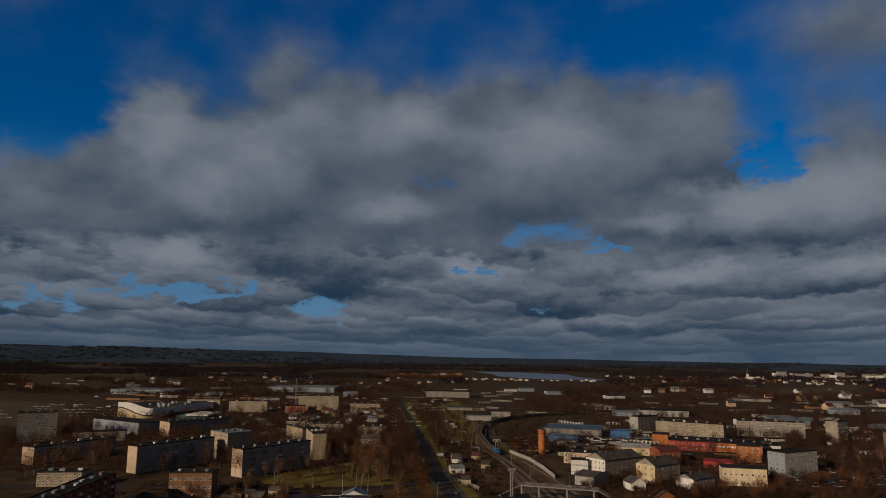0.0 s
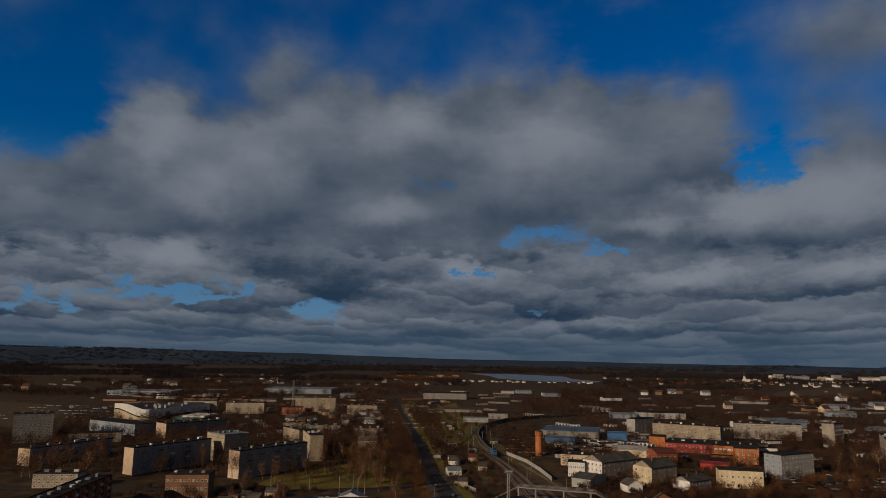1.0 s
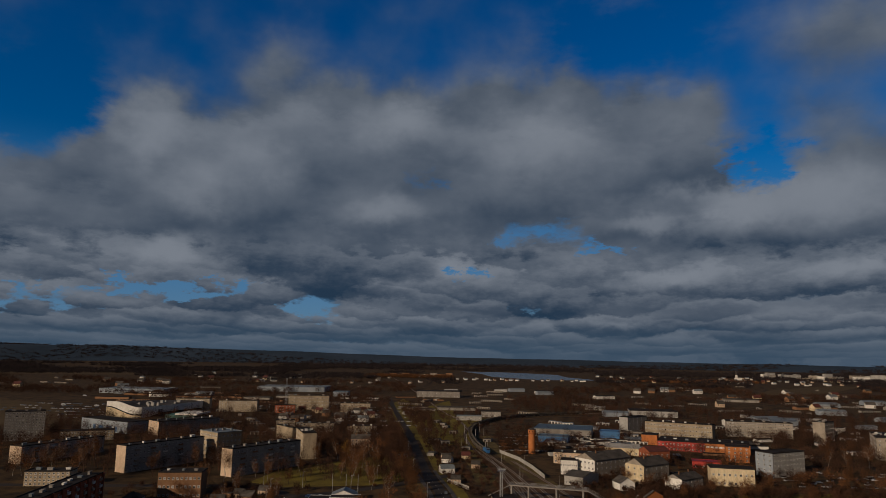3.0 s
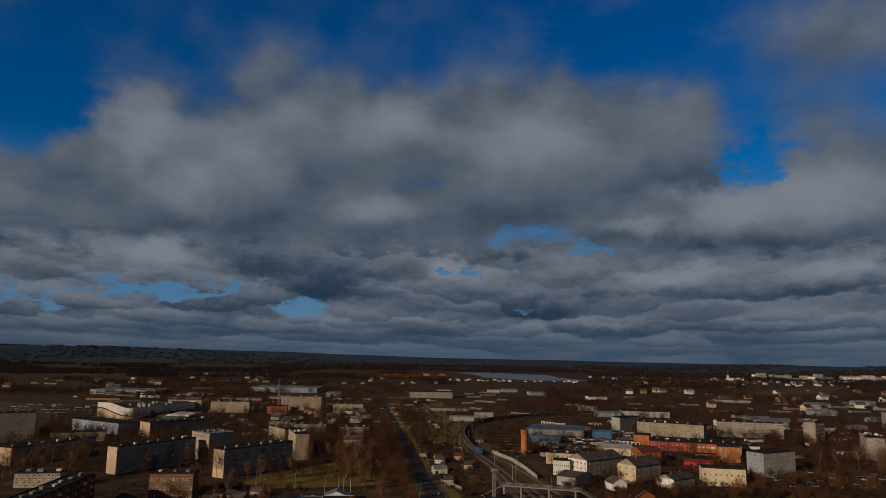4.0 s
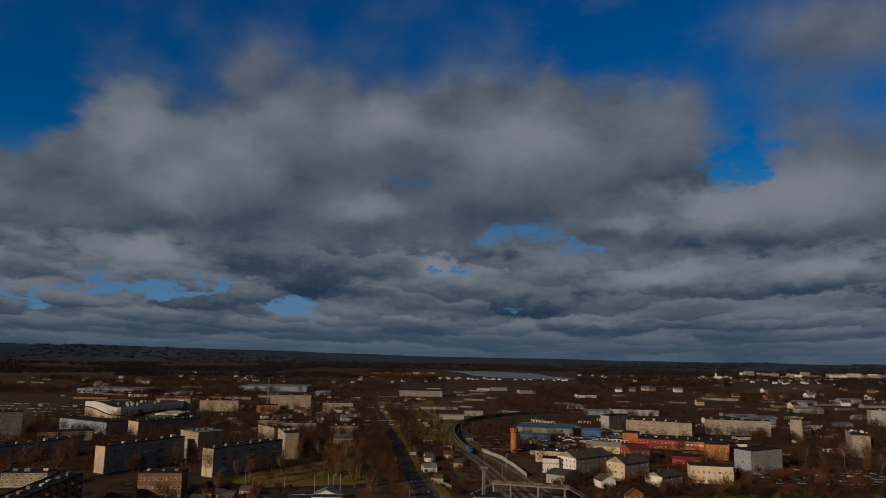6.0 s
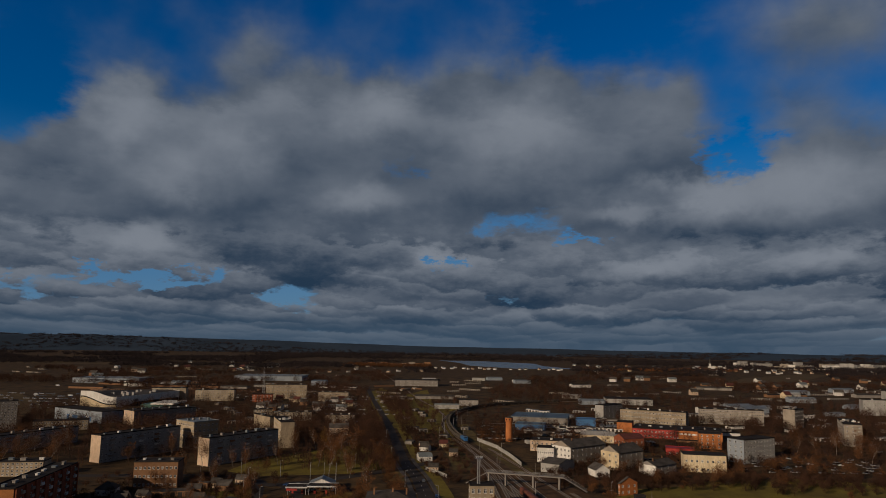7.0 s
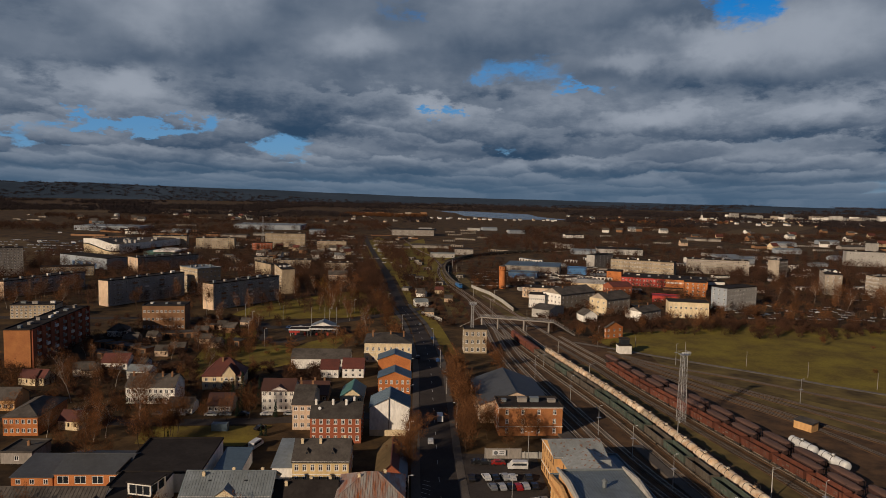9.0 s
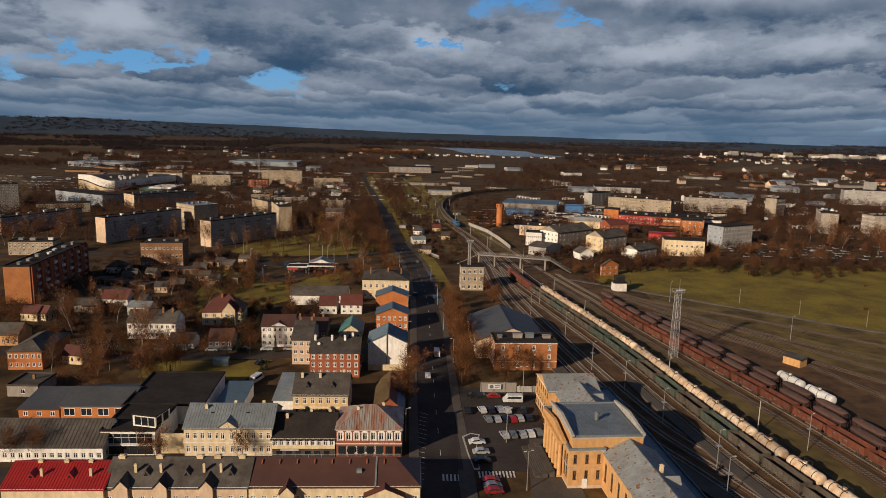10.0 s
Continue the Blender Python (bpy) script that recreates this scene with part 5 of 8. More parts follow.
# ---- rolling stock ----
def bogie(owner, x):
    s = Shape()
    for y in (-0.95, 0.95):
        s.box(x - 1.35, x + 1.35, y - 0.1, y + 0.1, 0.55, 0.85)
        s.box(x - 0.5, x + 0.5, y - 0.14, y + 0.14, 0.35, 0.95)
    s.box(x - 0.25, x + 0.25, -1.0, 1.0, 0.7, 1.0)
    for dx in (-0.92, 0.92):
        for y in (-0.78, 0.78):
            s.tube((x + dx, y - 0.07, 0.475), (x + dx, y + 0.07, 0.475), 0.475, 0.475, 12)
        s.tube((x + dx, -0.8, 0.475), (x + dx, 0.8, 0.475), 0.08, 0.08, 6)
    part("bogie", s, "dark", owner)


def under_frame(owner, half):
    s = Shape()
    s.box(-half, half, -0.3, 0.3, 0.95, 1.25)
    for x in (-half, half - 0.25):
        s.box(x, x + 0.25, -1.45, 1.45, 0.95, 1.3)
    for x in (-half, half):
        s.box(x - 0.25, x + 0.25, -0.14, 0.14, 0.95, 1.2)
    part("underframe", s, "dark", owner)


def tank_wagon(paint, label):
    t = thing("tank_wagon", 0, 0, 0, 0, label, "tank wagon", "tank wagons in the train")
    under_frame(t, 5.7)
    bogie(t, -3.9), bogie(t, 3.9)
    s = Shape()
    prof = [(-5.4, 0.05), (-5.36, 0.7), (-5.2, 1.15), (-4.95, 1.42), (-4.6, 1.5), (4.6, 1.5), (4.95, 1.42), (5.2, 1.15), (5.36, 0.7), (5.4, 0.05)]
    for (x0, r0), (x1, r1) in zip(prof, prof[1:]):
        s.tube((x0, 0, 2.75), (x1, 0, 2.75), r0, r1, 20, caps=False)
    part("tank", s, paint, t, smooth=True)
    for x in (-3.4, -0.02, 3.4):
        b = Shape()
        b.tube((x - 0.09, 0, 2.75), (x + 0.09, 0, 2.75), 1.535, 1.535, 20)
        part("strap", b, "dark", t)
    d = Shape()
    d.tube((0.5, 0, 4.1), (0.5, 0, 4.62), 0.5, 0.46, 12)
    d.tube((0.5, 0, 4.62), (0.5, 0, 4.72), 0.56, 0.3, 12)
    part("manhole", d, paint, t)
    w = Shape()
    w.box(-0.9, 1.7, -0.75, -0.5, 4.22, 4.28), w.box(-0.9, 1.7, 0.5, 0.75, 4.22, 4.28)
    for y in (-0.78, 0.78):
        for x in (-0.9, 0.4, 1.7):
            w.beam((x, y, 4.1), (x, y, 5.0), 0.05)
        w.beam((-0.9, y, 5.0), (1.7, y, 5.0), 0.05)
    part("walkway", w, "dark", t)
    l = Shape()
    for y in (-1.6, 1.6):
        for x in (-0.25, 0.25):
            l.beam((x, y, 1.1), (x, y * 0.5, 4.3), 0.05)
        for k in range(7):
            f = k / 7
            l.beam((-0.25, y * (1 - f * 0.5), 1.1 + 3.2 * f), (0.25, y * (1 - f * 0.5), 1.1 + 3.2 * f), 0.04)
    part("ladder", l, "dark", t)
    return t


def gondola_wagon(paint, label, load=True):
    g = thing("gondola_wagon", 0, 0, 0, 0, label, "open wagon", "open wagons in the train")
    under_frame(g, 6.5)
    bogie(g, -4.3), bogie(g, 4.3)
    s = Shape()
    for y0, y1 in ((-1.55, -1.47), (1.47, 1.55)):
        s.box(-6.35, 6.35, y0, y1, 1.3, 3.45)
    for x0, x1 in ((-6.35, -6.27), (6.27, 6.35)):
        s.box(x0, x1, -1.47, 1.47, 1.3, 3.45)
    s.box(-6.27, 6.27, -1.47, 1.47, 1.25, 1.35)
    for y in (-1.6, 1.6):
        for i in range(8):
            x = -6.25 + i * 12.5 / 7
            s.box(x - 0.09, x + 0.09, y - 0.08, y + 0.08, 1.25, 3.45)
        s.box(-6.4, 6.4, y - 0.08, y + 0.08, 3.45, 3.56)
    part("body", s, paint, g)
    marks = Shape()
    for y in (-1.57, 1.555):
        for x0, w, z0, hh in ((-4.9, 1.0, 2.6, 0.35), (-4.9, 1.3, 2.1, 0.22), (-0.7, 1.2, 2.4, 0.4), (1.2, 0.9, 1.8, 0.25), (3.4, 1.1, 2.7, 0.3)):
            marks.box(x0, x0 + w, y, y + 0.015, z0, z0 + hh)
    part("stencil_bars", marks, "sleeper", g)
    if load:
        c = Shape()
        rng = random.Random(4)
        n, m = 14, 4
        zs = [[1.6 + 0.7 * math.sin(math.pi * (j + 0.3) / (m + 0.6)) + rng.uniform(-0.12, 0.12) for j in range(m + 1)] for i in range(n + 1)]
        for i in range(n):
            for j in range(m):
                p = [(-6.2 + 12.4 * a / n, -1.45 + 2.9 * b / m, zs[a][b]) for a, b in ((i, j), (i + 1, j), (i + 1, j + 1), (i, j + 1))]
                c.quad(*p)
        tagged(part("load", c, "coal", g, "dark coal load"))
    return g


def hopper_wagon(paint, label):
    g = thing("hopper_wagon", 0, 0, 0, 0, label, "hopper wagon", "hopper wagons in the siding")
    under_frame(g, 6.0)
    bogie(g, -4.0), bogie(g, 4.0)
    s = Shape()
    prof = [(1.4, 1.9), (1.45, 3.1), (1.25, 3.45), (0.85, 3.7), (0, 3.8), (-0.85, 3.7), (-1.25, 3.45), (-1.45, 3.1), (-1.4, 1.9), (-0.6, 1.15), (0.6, 1.15)]
    ends = [(-5.3, 0.6), (-4.4, 0.8), (-3.0, 0.95), (3.0, 0.95), (4.4, 0.8), (5.3, 0.6)]
    rings = [[(x, y * k, 2.4 + (z - 2.4) * k) for y, z in prof] for x, k in ends]
    for a, b in zip(rings, rings[1:]):
        for i in range(len(prof)):
            j = (i + 1) % len(prof)
            s.quad(a[i], a[j], b[j], b[i])
    s.quad(*reversed(rings[0])), s.quad(*rings[-1])
    for y in (-1.6, 1.6):
        for i in range(6):
            x = -5.0 + i * 2.0
            s.box(x - 0.07, x + 0.07, y - 0.07, y + 0.07, 1.7, 3.2)
    part("body", s, paint, g)
    c = Shape()
    top = [(1.7, 3.35), (1.62, 3.62), (1.1, 3.9), (0, 4.05), (-1.1, 3.9), (-1.62, 3.62), (-1.7, 3.35)]
    rings = [[(x, y * k, 3.5 + (z - 3.5) * k) for y, z in top] for x, k in ((-5.8, 0.25), (-5.4, 0.55), (-4.6, 0.8), (-3.0, 0.96), (0, 1.03), (3.0, 0.96), (4.6, 0.8), (5.4, 0.55), (5.8, 0.25))]
    for a, b in zip(rings, rings[1:]):
        for i in range(len(top) - 1):
            c.quad(a[i], a[i + 1], b[i + 1], b[i])
    for i in range(4):
        c.tube((-3.0 + i * 2.0, 0, 3.8), (-3.0 + i * 2.0, 0, 4.13), 0.34, 0.3, 8)
    part("roof", c, "dusty", g, "dusty brown rounded roof")
    return g


def box_wagon(paint, label):
    g = thing("box_wagon", 0, 0, 0, 0, label, "box wagon", "box wagons in the train")
    under_frame(g, 6.6)
    bogie(g, -4.3), bogie(g, 4.3)
    s = Shape()
    s.prism([(1.5, 1.25), (1.5, 3.7), (1.1, 4.2), (0.5, 4.42), (-0.5, 4.42), (-1.1, 4.2), (-1.5, 3.7), (-1.5, 1.25)], -6.4, 6.4)
    part("body", s, paint, g, at=pose(0, 0, 0, 0, 0, 90))
    for y in (-1.54, 1.54):
        d = Shape()
        d.box(-1.6, 1.6, y - 0.05, y + 0.05, 1.35, 3.6)
        part("sliding_door", d, paint, g)
    return g


def locomotive():
    g = thing("locomotive", 0, 0, 0, 0, "blue diesel locomotive at the head of a train", "locomotive")
    under_frame(g, 8.4)
    bogie(g, -5.4), bogie(g, 5.4)
    s = Shape()
    s.box(-8.2, 3.6, -1.15, 1.15, 1.35, 3.6)
    s.box(3.6, 6.4, -1.5, 1.5, 1.35, 4.4)
    s.box(6.4, 8.2, -1.1, 1.1, 1.35, 3.2)
    part("body", s, "locoblue", g)
    w = Shape()
    w.box(6.41, 6.45, -1.2, 1.2, 3.3, 4.1)
    part("windscreen", w, "glass", g)
    r = Shape()
    r.box(3.5, 6.5, -1.55, 1.55, 4.41, 4.55)
    part("cab_roof", r, "zinc", g)
    return g


def run(kinds, points, pitch, start, end, seed):
    """Couples wagons along a line between two distances along it; the first of each kind is built, the rest are copies."""
    rng = random.Random(seed)
    spots = resample(points, 0.5)
    d = start
    used = set()
    while d < end and int(d * 2) < len(spots):
        x, y, h = spots[int(d * 2)]
        m = Matrix.Translation((x, y, 0.40)) @ Matrix.Rotation(h, 4, "Z")
        k = rng.randrange(len(kinds))
        if kinds[k].get("fresh"):
            kinds[k]["ob"].matrix_basis = m
            kinds[k]["fresh"] = False
        else:
            copy_thing(kinds[k]["ob"], m)
        d += pitch
    for kind in kinds:
        if kind.get("fresh"):
            kind["ob"].matrix_basis = Matrix.Translation((*spots[int(d * 2) % len(spots)][:2], 0.40)) @ Matrix.Rotation(spots[int(d * 2) % len(spots)][2], 4, "Z")
            kind["fresh"] = False


def fresh(ob):
    return {"ob": ob, "fresh": True}


def along(points, y):
    """The distance along a line at which it first reaches y."""
    d = 0.0
    for (x0, y0), (x1, y1) in zip(points, points[1:]):
        if y1 >= y:
            return d + math.hypot(x1 - x0, y1 - y0) * (y - y0) / (y1 - y0)
        d += math.hypot(x1 - x0, y1 - y0)
    return d


tank = fresh(tank_wagon("tankcream", "sandy weathered tank wagon with dark straps"))
run([tank], m_, 12.1, along(m_, 66), along(m_, 334), 1)
g_line = shifted(m_, -5.2)
green, grey_g = fresh(gondola_wagon("wagongreen", "faded green open wagon loaded with coal")), fresh(gondola_wagon("wagongrey", "weathered grey-brown open wagon loaded with coal"))
run([green, grey_g, grey_g], g_line, 13.9, along(g_line, 66), along(g_line, 326), 5)
box = fresh(box_wagon("oxide", "dark red box wagon in the train"))
run([box], g_line, 14.0, along(g_line, 338), along(g_line, 376), 2)
red_g = fresh(gondola_wagon("oxide", "rust-red open wagon in the siding"))
run([red_g], d_, 13.9, along(d_, 70), along(d_, 312), 3)
hop = fresh(hopper_wagon("hopper", "dark red hopper wagon with a rounded roof"))
run([hop], shifted(d_, 5.0), 14.0, along(shifted(d_, 5.0), 70), along(shifted(d_, 5.0), 318), 3)
run([hop], shifted(d_, 10.0), 14.0, along(shifted(d_, 10.0), 76), along(shifted(d_, 10.0), 285), 3)
white_t = fresh(tank_wagon("tankwhite", "white tank wagon in the siding"))
w_line = shifted(d_, 15.0)
run([white_t], w_line, 12.1, along(w_line, 197), along(w_line, 215), 3)
# the coal train on the bend
loco = locomotive()
x_, y_, h_ = resample(m_, 0.5)[int(along(m_, 566) * 2)]
loco.matrix_basis = Matrix.Translation((x_, y_, 0.40)) @ Matrix.Rotation(h_ + math.pi, 4, "Z")
run([grey_g], m_, 13.9, along(m_, 582), along(m_, 960), 9)


# ---- railway structures ----
def lattice_mast(x, y, height, base, top, label, name="lattice_mast", headframe=True):
    t = thing(name, x, y, 0, 12, label, "mast")
    for sx, sy in ((-1, -1), (1, -1), (1, 1), (-1, 1)):
        s = Shape()
        s.beam((sx * base / 2, sy * base / 2, 0), (sx * top / 2, sy * top / 2, height), 0.14)
        part("leg", s, "steel", t)
    n = max(6, int(height / 1.8))
    for k in range(n):
        s = Shape()
        z0, z1 = height * k / n, height * (k + 1) / n
        w0, w1 = (base + (top - base) * z0 / height) / 2, (base + (top - base) * z1 / height) / 2
        c0 = [(-w0, -w0), (w0, -w0), (w0, w0), (-w0, w0)]
        c1 = [(-w1, -w1), (w1, -w1), (w1, w1), (-w1, w1)]
        for i in range(4):
            j = (i + 1) % 4
            s.beam((*c0[i], z0), (*c1[j], z1), 0.07)
            s.beam((*c0[j], z0), (*c1[i], z1), 0.07)
            s.beam((*c1[i], z1), (*c1[j], z1), 0.07)
        part("bracing", s, "steel", t)
    if headframe:
        s = Shape()
        s.box(-1.7, 1.7, -1.3, 1.3, height, height + 0.12)
        for a, b in (((-1.7, -1.3), (1.7, -1.3)), ((1.7, -1.3), (1.7, 1.3)), ((1.7, 1.3), (-1.7, 1.3)), ((-1.7, 1.3), (-1.7, -1.3))):
            s.beam((*a, height + 1.1), (*b, height + 1.1), 0.06)
            s.beam((*a, height), (*a, height + 1.1), 0.06)
        part("platform", s, "steel", t)
        for x0 in (-1.4, -0.5, 0.5, 1.4):
            l = Shape()
            l.box(x0 - 0.3, x0 + 0.3, -1.6, -1.25, height + 0.7, height + 1.3)
            part("floodlight", l, "lamp", t)
    return t


lattice_mast(84.9, 237.5, 24.5, 2.4, 1.6, "tall galvanised lattice mast with floodlights")
lattice_mast(-258, 945, 42, 3.4, 1.2, "red and white telecom lattice mast", headframe=False)
lattice_mast(13.5, 339.5, 24.0, 1.4, 1.0, "slim lattice mast rising beside the signal tower", headframe=True)


def footbridge():
    t = thing("footbridge", 21, 400, 0, -16, "grey concrete footbridge with stairs over the tracks", "footbridge")
    s = Shape()
    s.box(0, 43, -1.4, 1.4, 6.4, 7.0)
    part("deck", s, "grey", t)
    for y in (-1.4, 1.4):
        r = Shape()
        r.beam((0, y, 8.1), (43, y, 8.1), 0.09)
        r.beam((0, y, 7.55), (43, y, 7.55), 0.06)
        for i in range(30):
            r.beam((i * 43 / 29, y, 7.0), (i * 43 / 29, y, 8.1), 0.06)
        part("railing", r, "steel", t)
    for x in (0.8, 10.5, 26, 40.5):
        p = Shape()
        p.box(x - 0.45, x + 0.45, -1.2, -0.5, 0, 6.4)
        p.box(x - 0.45, x + 0.45, 0.5, 1.2, 0, 6.4)
        p.box(x - 0.5, x + 0.5, -1.5, 1.5, 6.0, 6.4)
        part("pier", p, "grey", t)
    f = Shape()
    for k in range(30):
        f.box(43 + k * 0.42, 43 + (k + 1) * 0.42, -1.3, 1.3, 6.75 - k * 0.225 - 0.3, 6.75 - k * 0.225)
    f.beam((43, -1.35, 8.0), (55.6, -1.35, 1.2), 0.09), f.beam((43, 1.35, 8.0), (55.6, 1.35, 1.2), 0.09)
    part("stairs", f, "grey", t)
    w = Shape()
    for k in range(30):
        w.box(-(k + 1) * 0.42, -k * 0.42, -1.3, 1.3, 6.75 - k * 0.225 - 0.3, 6.75 - k * 0.225)
    part("stairs", w, "grey", t)
    return t


footbridge()


def lamp_mast(x, y, height, label, category="lamp post", arms=2, rot=0, mat="steel", group="lamp posts in the yard", low=False):
    t = thing("lamp_post", x, y, 0, rot, label, category, group)
    s = Shape()
    s.tube((0, 0, 0), (0, 0, height), 0.13, 0.07, 8)
    part("pole", s, mat, t)
    for i in range(arms):
        a = Shape()
        sx = 1 if i % 2 == 0 else -1
        a.beam((0, 0, height - 0.1), (sx * 0.9, 0, height + 0.1), 0.07)
        arm = part("arm", a, mat, t)
        l = Shape()
        l.box(sx * 0.9 - 0.25, sx * 0.9 + 0.35, -0.13, 0.13, height + 0.06, height + 0.2)
        part("lamp_head", l, "lamp", arm)
    if low:
        p = Shape()
        p.box(-0.7, 0.7, -0.5, 0.5, height * 0.6, height * 0.6 + 0.08)
        part("work_platform", p, mat, t)
    return t


yard_lamp = lamp_mast(58.3, 203.2, 10, "tall grey yard lamp post with a small head", arms=1, low=True)
for x, y, r in ((52, 222.2, 20), (49.3, 259.2, 10), (39.5, 290.8, 0), (63.2, 180.5, 15), (68.1, 154.1, 10), (65, 140.6, 0), (82.2, 360.8, 40), (110.7, 320.6, 30), (46, 310, 10), (96, 165, 30), (140, 262, 10)):
    copy_thing(yard_lamp, pose(x, y, 0, 0, 0, r))
path_post = lamp_mast(164.5, 302.7, 7.2, "thin bare concrete pole standing in the grass", category="pole", arms=0, mat="grey", group="posts along the footpath")
for x, y in ((185, 285.5), (144.7, 321), (122, 340), (208, 262), (235, 240), (100, 352)):
    copy_thing(path_post, pose(x, y, 0, 0, 0, 30))
street_lamp = lamp_mast(17.7, 165.4, 9.5, "grey street lamp with twin arms", arms=2, group="street lamps")
for x, y, r in ((20.3, 141.7, 20), (25.5, 196.9, 0)):
    copy_thing(street_lamp, pose(x, y, 0, 0, 0, r))
side_lamp = lamp_mast(-8.5, 165, 9.0, "grey street lamp leaning over the road", arms=1, group="street lamps")
for x, y in ((-10.5, 205), (-12.5, 245), (-14.5, 285), (-17, 330), (-25, 388), (4.5, 225), (1, 265), (-2, 305), (-6, 350), (-40, 470), (-52, 560), (-70, 404), (-100, 412), (-125, 418), (-150, 420), (-112, 388), (-106, 360), (-92, 340), (-60, 440)):
    copy_thing(side_lamp, pose(x, y, 0, 0, 0, 0 if x < -7 else 180))
for x, y in ((20, 470), (33, 470), (8, 540), (24, 540), (-10, 600), (12, 600), (-14, 680), (10, 690), (18, 760), (-26, 800), (30, 430), (52, 430)):
    copy_thing(path_post, pose(x, y, 0, 0, 0, 60))


def water_tower():
    t = thing("water_tower", 47.5, 573, 0, 0, "round orange brick water tower", "water tower")
    s = Shape()
    s.tube((0, 0, 0), (0, 0, 15.5), 2.9, 2.7, 24)
    part("shaft", s, "orange", t, smooth=False)
    c = Shape()
    c.tube((0, 0, 15.5), (0, 0, 16.1), 2.8, 3.2, 24)
    c.tube((0, 0, 16.1), (0, 0, 19.0), 3.2, 3.2, 24)
    part("drum", c, "orange", t)
    r = Shape()
    r.tube((0, 0, 19.0), (0, 0, 20.0), 3.4, 0.6, 24)
    part("cap", r, "slate", t)
    for k in range(8):
        a = k * math.pi / 4
        w = Shape()
        w.box(-0.3, 0.3, -0.05, 0.05, 0, 1.2)
        part("slit_window", w, "glass", t, at=Matrix.Translation((3.22 * math.sin(a), -3.22 * math.cos(a), 17.0)) @ Matrix.Rotation(a, 4, "Z"))
    return t


water_tower()


def signal_cabin():
    t = thing("signal_cabin", 88.6, 340.5, 0, 4, "white two-storey signal cabin beside the tracks", "signal cabin")
    building("", 0, 0, 0, 6.5, 5, 4.2, wall="white", roof="flat", cover="bitumen", storeys=1, into=t, off=pose(0, 0, 0), near=True)
    building("", 0, 0, 0, 4.5, 3.6, 2.6, wall="glass", roof="flat", cover="bitumen", storeys=1, into=t, off=pose(1, 0.7, 4.7))
    return t


signal_cabin()
building("hut", 123.5, 234.5, -58, 6.4, 4.2, 3.0, wall="ochre", roof="shed", rise=0.5, cover="slate", storeys=1, front=0, side=0, near=True, label="small tan rendered hut with a grey sloping roof", category="hut")

# the low front wing and the great hipped roof of the railway building
building("railway_shed", 12.8, 231.5, 4, 25, 33, 6.6, wall="peach", roof="y", rise=4.6, cover="greytin", storeys=1, side=9, win=(1.4, 3), near=True, label="pale rendered railway shed with a broad grey-blue roof", category="railway building")


